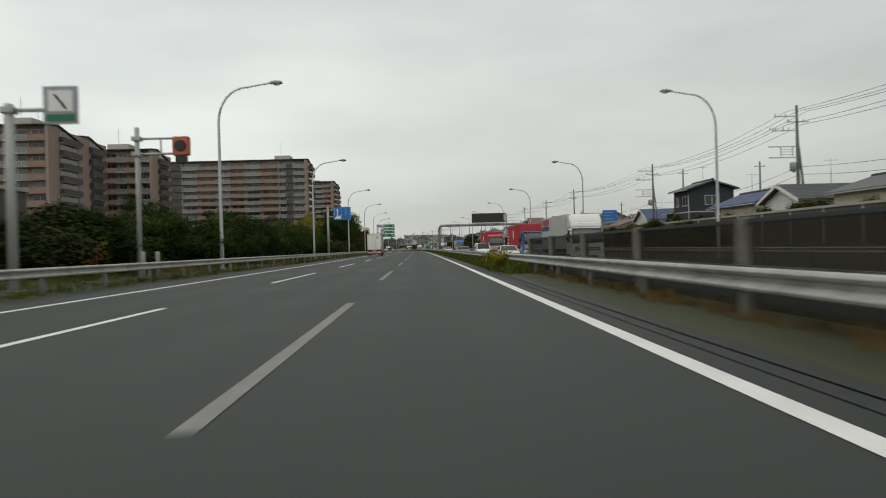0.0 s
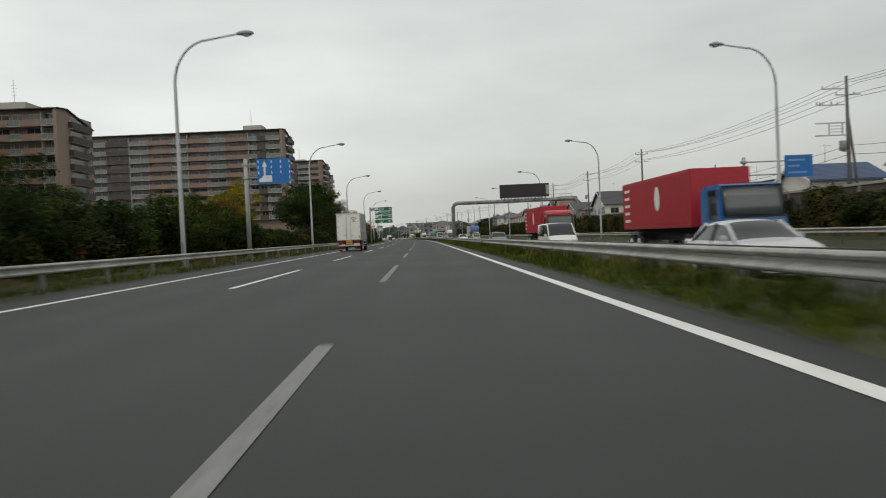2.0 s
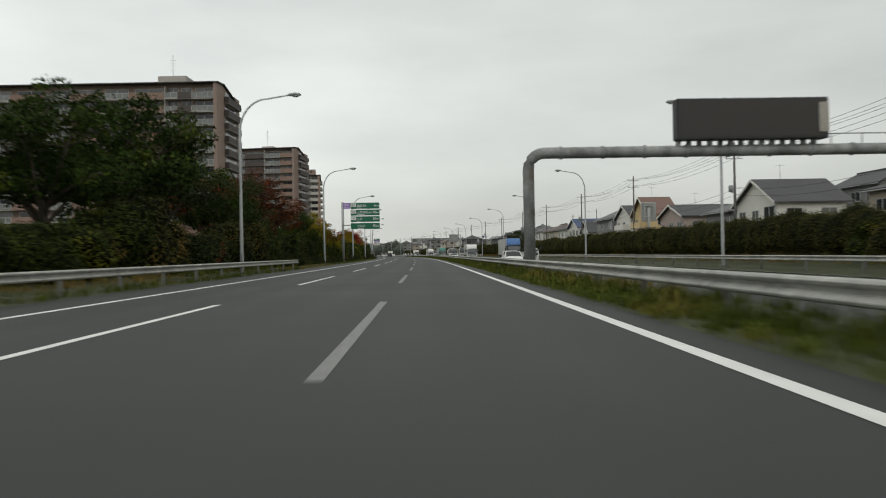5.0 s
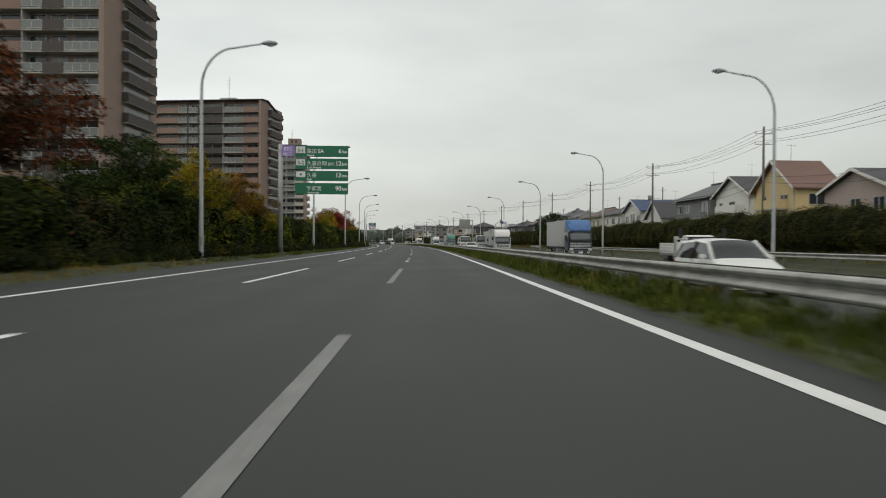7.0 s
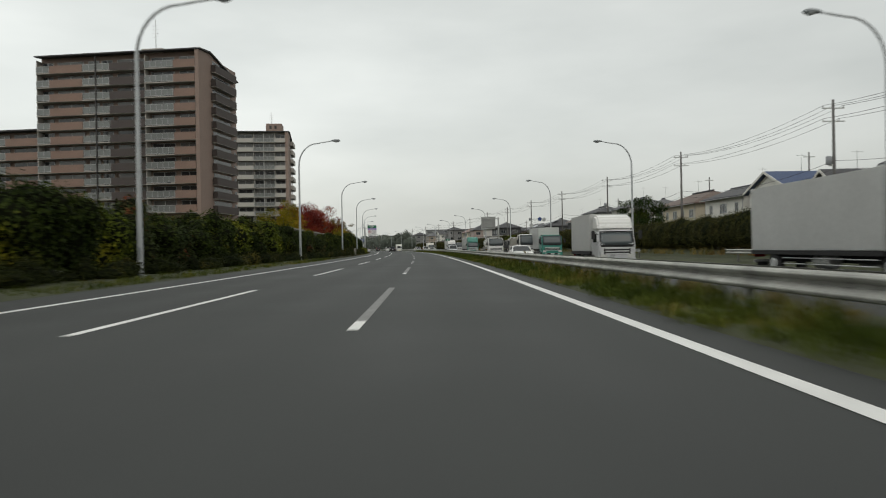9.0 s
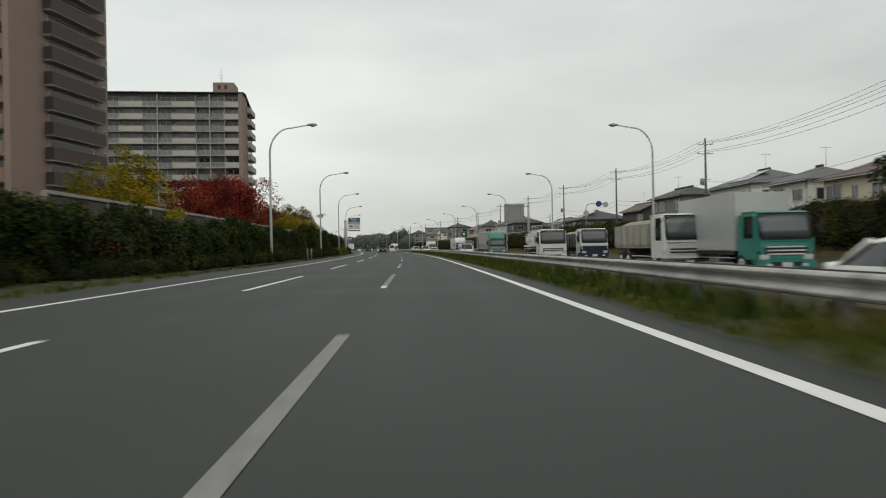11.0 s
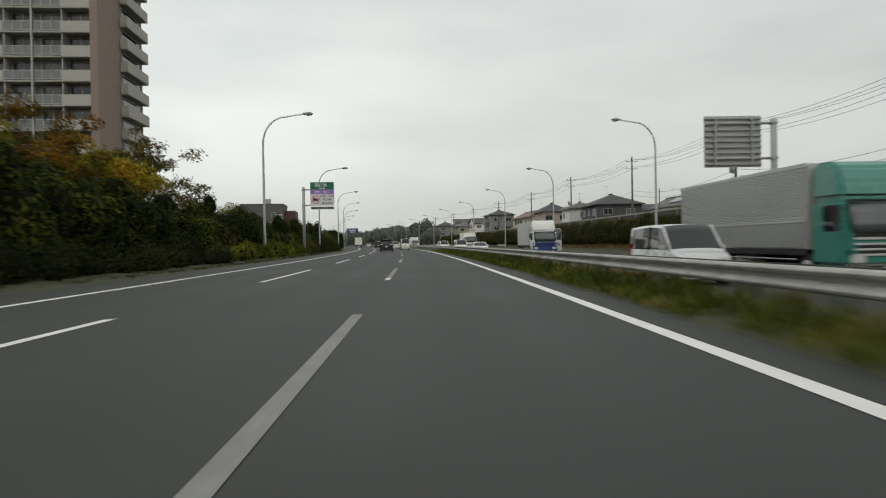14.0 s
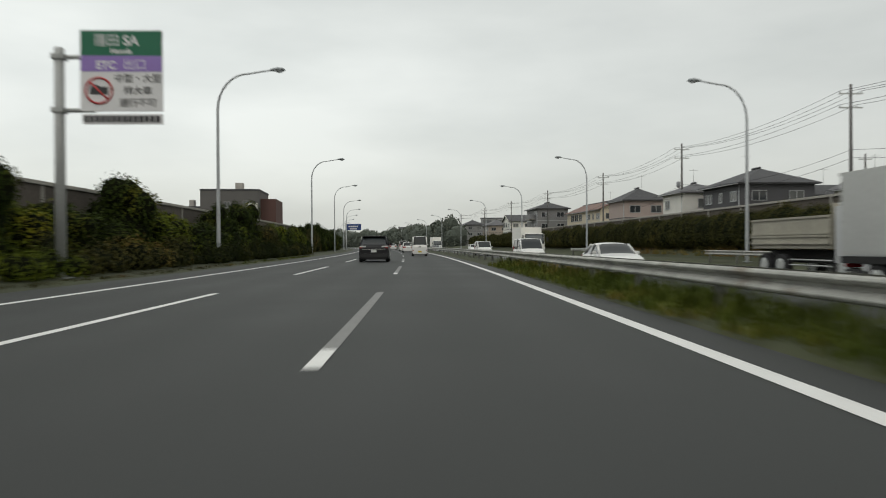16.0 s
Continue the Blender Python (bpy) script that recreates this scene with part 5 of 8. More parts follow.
def gantry():
    g = thing("sign_gantry", at(152, 0, -0.45), "grey steel gantry carrying a dark electronic message board", "sign gantry")
    bm = bmesh.new()
    path = [(4.85, 0, -0.1), (4.85, 0, 5.4)]
    for k in range(1, 6):
        a = radians(90) * k / 5
        path.append((4.85 + 0.75 * (1 - math.cos(a)), 0, 5.4 + 0.75 * math.sin(a)))
    path.append((22.45, 0, 6.15))
    for k in range(1, 6):
        a = radians(90) * k / 5
        path.append((22.45 + 0.75 * math.sin(a), 0, 6.15 - 0.75 * (1 - math.cos(a))))
    path.append((23.2, 0, 0.6))
    part("frame", tube(bm, path, 0.27, 14), GANTRY_GREY, g)
    for x in (4.85, 23.2):
        boxes("base_plate", (x - 0.45, x + 0.45, -0.45, 0.45, 0.54, 0.62) if x < 10 else (x - 0.45, x + 0.45, -0.45, 0.45, 0.86, 0.94), SIGN_POST, g, None, 0.01)
    b = boxes("message_board", (11.8, 19.0, -0.55, 0.1, 6.62, 8.55), DARK_METAL, g, None, 0.04)
    boxes("display_face", (11.95, 18.85, -0.565, -0.552, 6.74, 8.43), BLACK_PANEL, b)
    boxes("cabinet", (18.52, 18.98, -0.62, -0.57, 6.9, 8.3), WALL_CAP, b, None, 0.01)
    for k in range(14):
        boxes("bracket", (12.0 + 0.5 * k - 0.08, 12.0 + 0.5 * k + 0.08, -0.2, 0.06, 6.38, 6.615), GANTRY_GREY, g)
    for k in range(9):
        bm = bmesh.new()
        x = 6.4 + 2.0 * k
        bmesh.ops.create_cone(bm, cap_ends=True, segments=16, radius1=0.31, radius2=0.31, depth=0.12, matrix=pose(x, 0, 6.15, 0, 90))
        part("flange", bm, GANTRY_GREY, g)
    bm = bmesh.new()
    tube(bm, [(19.1, 0, 6.9), (22.4, 0, 6.9)], 0.03, 6)
    part("handrail", bm, GANTRY_GREY, g)
    for x in (19.4, 20.9, 22.4):
        bm = bmesh.new()
        tube(bm, [(x, 0, 6.3), (x, 0, 6.9)], 0.025, 6)
        part("stanchion", bm, GANTRY_GREY, g)


gantry()

# ---------------------------------------------------------------- utility poles and their wires
WIRE = material("black_cable", (0.02, 0.02, 0.022), 0.7, vary=0.05)
POLE_DARK = material("weathered_pole_concrete", (0.13, 0.125, 0.12), 0.9, vary=0.2, scale=1.0, fine=14)
CERAMIC = material("grey_insulator", (0.35, 0.35, 0.34), 0.4, vary=0.1)
TRANSFORMER = material("grey_transformer_paint", (0.23, 0.24, 0.25), 0.5, vary=0.1)


def utility_pole(m, height, kind, label):
    p = thing("utility_pole", m, label, "utility pole", "utility poles behind the opposite hedge")
    bm = bmesh.new()
    tube(bm, [(0, 0, -0.5), (0, 0, height * 0.5), (0, 0, height)], [0.19, 0.155, 0.11], 10)
    part("shaft", bm, POLE_DARK, p)
    levels = (height - 0.8, height - 2.0) if kind != 1 else (height - 1.0, height - 1.5, height - 2.3)
    for k, z in enumerate(levels):
        off = (-1.05, 0.1, -1.3)[k] if kind == 1 else 0.0
        boxes("crossarm", (-1.05 + off, 1.05 + off, -0.06, 0.04, z - 0.05, z + 0.05), STEEL, p)
        for x in (-0.95, 0.0, 0.95) if k == 0 else (-0.95, 0.5):
            bm = bmesh.new()
            tube(bm, [(x + off, 0, z + 0.05), (x + off, 0, z + 0.14), (x + off, 0, z + 0.17), (x + off, 0, z + 0.26)], [0.03, 0.06, 0.04, 0.05], 6)
            part("insulator", bm, CERAMIC, p)
    if kind == 1:
        for z, x0 in ((height - 3.8, -2.7), (height - 4.8, -2.7)):
            boxes("crossarm", (x0, 0.12, -0.05, 0.05, z, z + 0.1), STEEL, p)
        for x in (-1.55, -0.45):
            boxes("hanger", (x - 0.04, x + 0.04, -0.045, 0.045, height - 4.7, height - 3.8), STEEL, p)
        for k in range(3):
            boxes("rung", (-1.5, -0.5, -0.03, 0.03, height - 4.5 + 0.24 * k, height - 4.45 + 0.24 * k), STEEL, p)
        for x in (-2.5, -2.0, -1.3):
            bm = bmesh.new()
            tube(bm, [(x, 0, height - 2.25), (x, 0, height - 2.16), (x, 0, height - 2.12), (x, 0, height - 2.0)], [0.03, 0.07, 0.05, 0.06], 6)
            part("insulator", bm, CERAMIC, p)
        bm = bmesh.new()
        tube(bm, [(0.05, 0, height - 3.2), (1.0, 0, -0.4)], [0.09, 0.14], 8)
        part("stay_pole", bm, POLE_DARK, p)
    if kind in (1, 2):
        bm = bmesh.new()
        tube(bm, [(-0.48, 0.0, height - 6.0), (-0.48, 0.0, height - 5.95), (-0.48, 0, height - 5.25), (-0.48, 0, height - 5.2)], [0.2, 0.27, 0.27, 0.2], 12)
        part("transformer", bm, TRANSFORMER, p)
        boxes("bracket", (-0.5, 0.1, -0.06, 0.06, height - 6.12, height - 6.0), STEEL, p)
    return p


POLES = [(20, 35.0, 12.6, 1), (64.4, 35.0, 12.4, 1), (104.1, 34.8, 11.7, 1), (160.0, 35.6, 12.6, 0), (203, 37.5, 13.0, 2), (246.1, 38.8, 13.6, 0), (279.6, 37.7, 13.2, 2), (315.5, 37.3, 13.3, 0), (356.0, 38.6, 13.8, 2), (388.7, 37.5, 13.6, 0), (423.6, 37.5, 13.8, 2), (458, 37.5, 13.9, 0), (494.0, 37.5, 14.0, 2), (525.6, 36.5, 13.2, 0), (566, 36.5, 13.2, 2), (606, 36.5, 13.2, 0), (646, 36.5, 13.2, 0), (690, 36.5, 13.2, 0)]
for s, u, h, kind in POLES:
    utility_pole(at(s, u, 0.8), h, kind, "tall concrete utility pole with crossarms and insulators" if kind == 0 else "concrete utility pole with crossarms and a grey transformer drum")
for s, u, h in ((84, 41, 9.5), (98, 37, 10.2), (152, 44, 9.0), (300, 47, 11.0), (335, 50, 11.5), (372, 46, 10.5), (262, 47, 10.0), (470, 47, 9.5)):
    bm = bmesh.new()
    q = thing("utility_pole", at(s, u, 0.8), "slim dark utility pole standing among the houses", "utility pole")
    tube(bm, [(0, 0, -0.4), (0, 0, h)], [0.15, 0.09], 8)
    part("shaft", bm, POLE_DARK, q)
    boxes("crossarm", (-0.7, 0.7, -0.05, 0.05, h - 0.6, h - 0.5), STEEL, q)


def cable(p0, p1, sag, r=0.017):
    """One hanging cable between two points."""
    cu = bpy.data.curves.new("cable", "CURVE")
    cu.dimensions, cu.bevel_depth, cu.bevel_resolution = "3D", r, 0
    sp = cu.splines.new("POLY")
    n = 14
    sp.points.add(n)
    for i in range(n + 1):
        k = i / n
        q = p0.lerp(p1, k) - Vector((0, 0, sag * 4 * k * (1 - k)))
        sp.points[i].co = (*q, 1)
    cu.materials.append(WIRE)
    return tagged(new("cable", cu), "thin black overhead cable hanging between utility poles", "cable", "overhead cables")


for (s0, u0, h0, k0), (s1, u1, h1, k1) in zip(POLES, POLES[1:]):
    for dx, dz, sag in ((-0.95, 0.55, 0.9), (0.0, 0.55, 0.95), (0.95, 0.55, 0.9), (-0.95, 1.75, 0.8), (0.5, 1.75, 0.85), (0.1, 5.6, 1.1), (0.15, 6.3, 1.2)):
        cable(spot(s0, u0 + dx, 0.8 + h0 - dz), spot(s1, u1 + dx, 0.8 + h1 - dz), sag)

# ---------------------------------------------------------------- houses behind the opposite hedge
def plaster(name, color):
    return material(name, color, 0.85, vary=0.12, scale=0.5, fine=8, bump=0.1)


H_WHITE, H_CREAM, H_NAVY, H_GREY = plaster("white_house_render", (0.66, 0.645, 0.60)), plaster("cream_house_render", (0.54, 0.48, 0.37)), plaster("navy_black_cladding", (0.026, 0.029, 0.036)), plaster("grey_house_render", (0.20, 0.20, 0.20))
H_YELLOW, H_PINK, H_BEIGE, H_DARK = plaster("yellow_house_render", (0.58, 0.45, 0.24)), plaster("pinkish_house_render", (0.38, 0.31, 0.28)), plaster("beige_house_render", (0.34, 0.29, 0.24)), plaster("dark_grey_cladding", (0.075, 0.075, 0.08))


def tiles(name, color):
    """Roof tiles: courses that run along the eaves."""
    m = material(name, color, 0.7, vary=0.2, scale=0.8, fine=8, bump=0.2)
    n, l = m.node_tree.nodes, m.node_tree.links
    wave = n.new("ShaderNodeTexWave")
    wave.bands_direction = "Z"
    wave.inputs["Scale"].default_value, wave.inputs["Distortion"].default_value = 2.2, 0.3
    tc, bp = n.new("ShaderNodeTexCoord"), n.new("ShaderNodeBump")
    bp.inputs["Strength"].default_value, bp.inputs["Distance"].default_value = 0.5, 0.05
    l.new(tc.outputs["Object"], wave.inputs["Vector"])
    l.new(wave.outputs["Fac"], bp.inputs["Height"])
    l.new(bp.outputs["Normal"], n["Principled BSDF"].inputs["Normal"])
    return m


R_GREY, R_BLUE, R_RED, R_BROWN, R_DARK = tiles("grey_roof_tiles", (0.115, 0.115, 0.12)), tiles("blue_roof_tiles", (0.05, 0.075, 0.15)), tiles("red_brown_roof_tiles", (0.17, 0.10, 0.08)), tiles("brown_roof_tiles", (0.12, 0.085, 0.07)), tiles("dark_roof_tiles", (0.06, 0.06, 0.064))
SOLAR = glass_material("solar_panel_glass", (0.10, 0.11, 0.13), 0.15)
_house_windows = {}


def house_window(w, h, pale=False):
    key = (round(w, 1), round(h, 1), pale)
    if key not in _house_windows:
        _house_windows[key] = window_meshes(key[0], key[1], pale)
    return _house_windows[key]


def house_sill(w):
    key = ("sill", round(w, 1))
    if key not in _house_windows:
        _house_windows[key] = boxed("sill", (-0.05, w + 0.05, -0.12, -0.061, -0.06, 0.0), FRAME, 0.01)
    return _house_windows[key]


def house(s0, s1, u, depth, eave, ridge, wall, roof, style, label, base=0.9, balcony=False, solar=False, seed=0):
    """A house whose long side faces the road (-x) from station s0 to s1. style: 'hip', 'side' (eaves to the road), 'gable' (gable to the road)."""
    rng = random.Random(seed)
    mid, length = (s0 + s1) / 2, abs(s1 - s0)
    h = thing("house", at(mid, u, base), label, "house", "houses behind the opposite hedge")
    ev, rd, a, o = eave - base, ridge - base, length / 2, 0.55
    bm = bmesh.new()
    if style == "gable":
        prism(bm, [(-a, -1), (a, -1), (a, ev), (0, rd - 0.12), (-a, ev)], "x", 0, depth)
    else:
        box(bm, 0, depth, -a, a, -1, ev)
        if style == "side":
            prism(bm, [(0, ev), (depth, ev), (depth / 2, rd - 0.12)], "y", -a, a)
    part("wall", bm, wall, h)
    bm = bmesh.new()
    if style == "gable":
        k = (rd - ev) / a
        for sgn in (-1, 1):
            lo = (sgn * (a + o), ev - k * o)
            prism(bm, [(0, rd), lo, (lo[0], lo[1] + 0.16), (0, rd + 0.18)], "x", -o, depth + o)
    elif style == "side":
        k = (rd - ev) / (depth / 2)
        for x, sgn in ((-o, -1), (depth + o, 1)):
            lo = (x, ev - k * o)
            prism(bm, [(depth / 2, rd), lo, (lo[0], lo[1] + 0.16), (depth / 2, rd + 0.18)], "y", -a - o, a + o)
    else:
        r = max(0.3, a - depth / 2 * 0.9)
        z0 = ev - 0.1
        c = [bm.verts.new(p) for p in ((-o, -a - o, z0), (depth + o, -a - o, z0), (depth + o, a + o, z0), (-o, a + o, z0))]
        d = [bm.verts.new((v.co.x, v.co.y, z0 + 0.16)) for v in c]
        t0, t1 = bm.verts.new((depth / 2, -r, rd + 0.1)), bm.verts.new((depth / 2, r, rd + 0.1))
        bm.faces.new(c[::-1])
        for i in range(4):
            bm.faces.new((c[i], c[(i + 1) % 4], d[(i + 1) % 4], d[i]))
        bm.faces.new((d[0], d[1], t0))
        bm.faces.new((d[1], d[2], t1, t0))
        bm.faces.new((d[2], d[3], t1))
        bm.faces.new((d[3], d[0], t0, t1))
    rf = part("roof", bm, roof, h)
    if style != "gable":
        bm = bmesh.new()
        rr = a + o if style == "side" else max(0.3, a - depth / 2 * 0.9)
        tube(bm, [(depth / 2, -rr, rd + 0.2), (depth / 2, rr, rd + 0.2)], 0.14, 8)
        part("ridge_cap", bm, R_DARK, rf)
    if style == "gable":
        k = (rd - ev) / a
        for sgn in (-1, 1):
            bm = bmesh.new()
            lo = (sgn * (a + o), ev - k * o)
            prism(bm, [(0, rd - 0.1), (lo[0], lo[1] - 0.1), (lo[0], lo[1] + 0.17), (0, rd + 0.19)], "x", -o - 0.06, -o - 0.005)
            part("barge_board", bm, H_WHITE, rf)
    if style != "gable":
        bm = bmesh.new()
        zg = ev - 0.12 if style == "hip" else ev - (rd - ev) / (depth / 2) * o
        tube(bm, [(-o - 0.06, -a - o, zg), (-o - 0.06, a + o, zg)], 0.06, 6)
        part("gutter", bm, FRAME, rf)
    boxes("wall_band", (-0.03, depth + 0.03, -a - 0.03, a + 0.03, ev - 2.95, ev - 2.8), FRAME if rng.random() < 0.5 else R_DARK, h) if ev > 5.2 else None
    storeys = max(1, int(ev / 2.6))
    n = max(2, int(length / 3.0))
    for f in range(storeys):
        z = ev - 2.05 - 2.75 * (storeys - 1 - f)
        if z < 2.3:
            continue
        for i in range(n):
            if rng.random() < 0.2:
                continue
            w = rng.choice((0.9, 1.6, 1.9, 2.4))
            fr, pn = house_window(w, 1.2 if w < 2 else 1.5, rng.random() < 0.3)
            y = -a + length * (i + 0.5) / n
            win = piece("window", fr, h, -0.01, y + w / 2, z, -90)
            piece("pane", pn, win)
            piece("sill", house_sill(w), win)
        for i in range(max(1, int(depth / 3.5))):
            fr, pn = house_window(1.8, 1.2, rng.random() < 0.3)
            win = piece("window", fr, h, depth * (i + 0.5) / max(1, int(depth / 3.5)) - 0.9, -a - 0.01, z, 0)
            piece("pane", pn, win)
    if balcony:
        z = ev - 2.4
        b = boxes("balcony", (-1.2, -0.02, -a * 0.7, a * 0.5, z - 0.15, z), PALE_SLAB, h)
        boxes("parapet", (-1.25, -1.12, -a * 0.7, a * 0.5, z, z + 1.0), wall, b, None, 0.01)
        for y in (-a * 0.7, a * 0.5 - 0.1):
            boxes("parapet", (-1.11, -0.03, y, y + 0.1, z, z + 1.0), wall, b, None, 0.01)
    if solar:
        k = (rd - ev) / (depth / 2)
        ang = math.degrees(math.atan(k))
        for i in range(3):
            ob = boxes("solar_panel", (0, depth * 0.36, 0.05, 1.6, 0.0, 0.05), SOLAR, rf)
            ob.matrix_basis = pose(0.3, -a * 0.75 + i * 1.7, ev + 0.3 * k + 0.32, 0, -ang, 0)
    bm = bmesh.new()
    y = rng.uniform(-a * 0.6, a * 0.6)
    tube(bm, [(depth / 2, y, rd), (depth / 2, y, rd + 2.2)], 0.03, 5)
    tube(bm, [(depth / 2 - 0.6, y, rd + 2.0), (depth / 2 + 0.6, y, rd + 2.0)], 0.02, 4)
    part("aerial", bm, STEEL, h)
    bm = bmesh.new()
    tube(bm, [(-0.08, -a + 0.2, -0.5), (-0.08, -a + 0.2, ev - 0.2)], 0.05, 6)
    part("downpipe", bm, FRAME, h)
    return h


HOUSES = (
    (46, 55.5, 33, 7, 4.6, 5.7, H_CREAM, R_GREY, "side", "low cream house with a flat-pitched grey roof"),
    (57, 63, 31.2, 7, 4.3, 5.5, H_WHITE, R_DARK, "gable", "low white house with a dark gabled roof"),
    (64, 73.5, 31, 6, 4.5, 5.6, H_CREAM, R_BLUE, "side", "low cream house with a bright blue tiled roof"),
    (88.5, 94, 34.2, 5.6, 7.6, 8.5, H_NAVY, R_GREY, "side", "tall navy-black clad house with a pale gabled roof"),
    (94.6, 98, 34.6, 4.5, 5.0, 5.9, H_NAVY, R_DARK, "side", "low navy-black clad annexe with a dark roof"),
    (114.5, 121, 37.5, 7, 4.9, 6.4, H_WHITE, R_BLUE, "gable", "small white gabled house with a bluish roof"),
    (122.5, 131, 35.5, 6.5, 4.2, 5.3, H_CREAM, R_RED, "side", "low cream house with a red-brown tiled roof"),
    (156, 163, 48.5, 8, 5.8, 7.3, H_WHITE, R_RED, "gable", "white gabled house with a red-brown tiled roof"),
    (165, 170.5, 45, 8, 5.8, 6.7, H_WHITE, R_GREY, "hip", "low white house under a grey roof"),
    (176, 184, 41.6, 9, 6.2, 7.7, H_BEIGE, R_DARK, "hip", "long low house under a dark hipped roof"),
    (198, 207, 52, 7, 8.4, 10.0, H_GREY, R_DARK, "side", "grey two-storey house with a dark roof"),
    (197, 207, 39.5, 8, 6.3, 9.0, H_WHITE, R_DARK, "gable", "white house with a steep dark gabled roof"),
    (212, 220, 41, 7.5, 6.0, 7.6, H_GREY, R_GREY, "hip", "grey house under a hipped tile roof"),
    (225.9, 236.1, 40, 9, 6.2, 8.0, H_PINK, R_DARK, "gable", "pinkish low gabled house with solar panels on its roof"),
    (241.5, 250.3, 40, 4.8, 7.4, 10.4, H_YELLOW, R_RED, "gable", "yellow two-storey house with a red-brown gabled roof and balcony"),
    (252.6, 262.5, 40.5, 8, 7.4, 9.7, H_WHITE, R_DARK, "gable", "white two-storey gabled house with a dark roof and balcony"),
    (263.5, 275.6, 40, 8, 7.6, 9.7, H_GREY, R_GREY, "hip", "grey two-storey house with white bay windows"),
    (281.4, 288.6, 40, 8, 5.5, 8.0, H_WHITE, R_DARK, "gable", "small white gabled house with an arched window"),
    (291.5, 301, 40, 8, 7.0, 9.0, H_WHITE, R_BLUE, "gable", "white house with a blue-grey gabled roof"),
    (302.3, 313.9, 40, 8, 7.0, 8.4, H_WHITE, R_DARK, "side", "low white house with a dark tiled roof"),
    (317, 333, 40, 9, 6.9, 8.8, H_CREAM, R_BROWN, "hip", "cream house under a wide brown hipped roof"),
    (335.5, 343, 40, 7, 7.3, 8.8, H_WHITE, R_GREY, "hip", "small white house under a grey roof"),
    (347, 358, 40, 9, 8.0, 9.9, H_WHITE, R_GREY, "hip", "white two-storey house with solar panels on a grey hipped roof"),
    (367, 379, 40, 5.8, 8.1, 9.4, H_GREY, R_DARK, "hip", "two-storey grey house under a dark hipped roof"),
    (382.5, 393, 40, 5.2, 6.9, 8.0, H_DARK, R_BROWN, "side", "low brown house with a shallow roof"),
    (438.5, 453, 46, 13, 7.4, 9.7, H_DARK, R_DARK, "hip", "broad dark house with solar panels on its hipped roof"),
    (465, 478.5, 49, 6, 7.3, 8.8, H_WHITE, R_GREY, "side", "long white house with a grey tiled roof and solar panels"),
    (480.5, 485, 48, 4.5, 6.9, 8.0, H_BEIGE, R_DARK, "gable", "small beige gabled annexe with a dark roof"),
    (479, 489, 38.2, 9, 8.1, 10.1, H_DARK, R_DARK, "hip", "broad dark grey two-storey house under a hipped roof"),
    (492, 499, 36.8, 6, 8.0, 9.3, H_WHITE, R_GREY, "hip", "white two-storey house under a grey roof"),
    (511.5, 519.5, 35.5, 7, 8.2, 10.2, H_PINK, R_DARK, "hip", "pinkish-grey two-storey house with a dark roof"),
    (538, 562, 40, 8, 8.2, 9.9, H_CREAM, R_RED, "side", "long cream house with a red-brown roof"),
    (566, 577, 34, 7.5, 9.7, 11.2, H_GREY, R_DARK, "hip", "three-storey grey house with balconies"),
    (631, 641, 42, 8, 9, 11, H_WHITE, R_DARK, "gable", "white gabled house far along the road"),
    (664, 674, 42, 8, 8.5, 10.5, H_BEIGE, R_GREY, "hip", "beige house far along the road"),
    (707, 717, 42, 8, 10, 12, H_GREY, R_DARK, "hip", "grey house far along the road"),
)
for k, (s0, s1, u, d, ev, rd, wm, rm, style, label) in enumerate(HOUSES):
    house(s0, s1, u, d, ev, rd, wm, rm, style, label, balcony="balcon" in label, solar="solar" in label and style != "gable", seed=k)


def box_building(s, u, w, d, h, label, mat, red=None):
    b = thing("commercial_building", at(s, u, -0.3), label, "building")
    boxes("wall", (0, w, 0, d, -0.3, h), mat, b)
    boxes("parapet", (-0.1, w + 0.1, -0.1, d + 0.1, h + 0.002, h + 0.35), R_DARK, b, None, 0.02)
    boxes("roof_tank", (w * 0.55, w * 0.68, 3, 5, h + 0.36, h + 1.9), PALE_SLAB, b, None, 0.03)
    for x, z, ww in ((w * 0.4, h - 3.6, 1.3), (w * 0.72, h - 3.4, 1.4), (w * 0.72, h - 6.6, 1.4), (w * 0.2, h - 6.6, 1.4)):
        fr, pn = house_window(ww, 1.3, True)
        win = piece("window", fr, b, x, -0.01, z)
        piece("pane", pn, win)
    if red:
        boxes("side_wing", (w + 0.02, w + 3.2, 2.0, d, -0.3, h - 1.6), red, b)
        boxes("stair_panel", (w - 2.2, w - 0.3, -0.12, -0.02, h - 5.2, h - 2.6), H_WHITE, b)
    return b


BOX_GREY, BOX_RED = plaster("box_building_grey", (0.115, 0.11, 0.105)), plaster("box_building_red_brown", (0.10, 0.052, 0.044))
box_building(552, -41, 12, 14, 13.0, "flat-roofed dark grey commercial building with a red-brown wing", BOX_GREY, BOX_RED)
box_building(556, -49, 7.5, 12, 9.6, "low flat-roofed grey annexe building", BOX_GREY)


# ---------------------------------------------------------------- the distance: low blocks and wooded rises where the road ends
# Distance haze is put into these pale grey-green colours of the woods.
FAR_WOOD = leaf_material("haze_toned_leaves", (0.070, 0.084, 0.068), (0.10, 0.112, 0.088), (0.13, 0.128, 0.10))
FAR_MASS = material("haze_toned_mass", (0.072, 0.085, 0.068), 0.95, vary=0.4, scale=0.25, fine=1.5, bump=0.5)
FAR_WALL = plaster("far_building_walls", (0.27, 0.275, 0.275))
FAR_DARK = material("far_windows", (0.12, 0.125, 0.13), 0.4, vary=0.1)


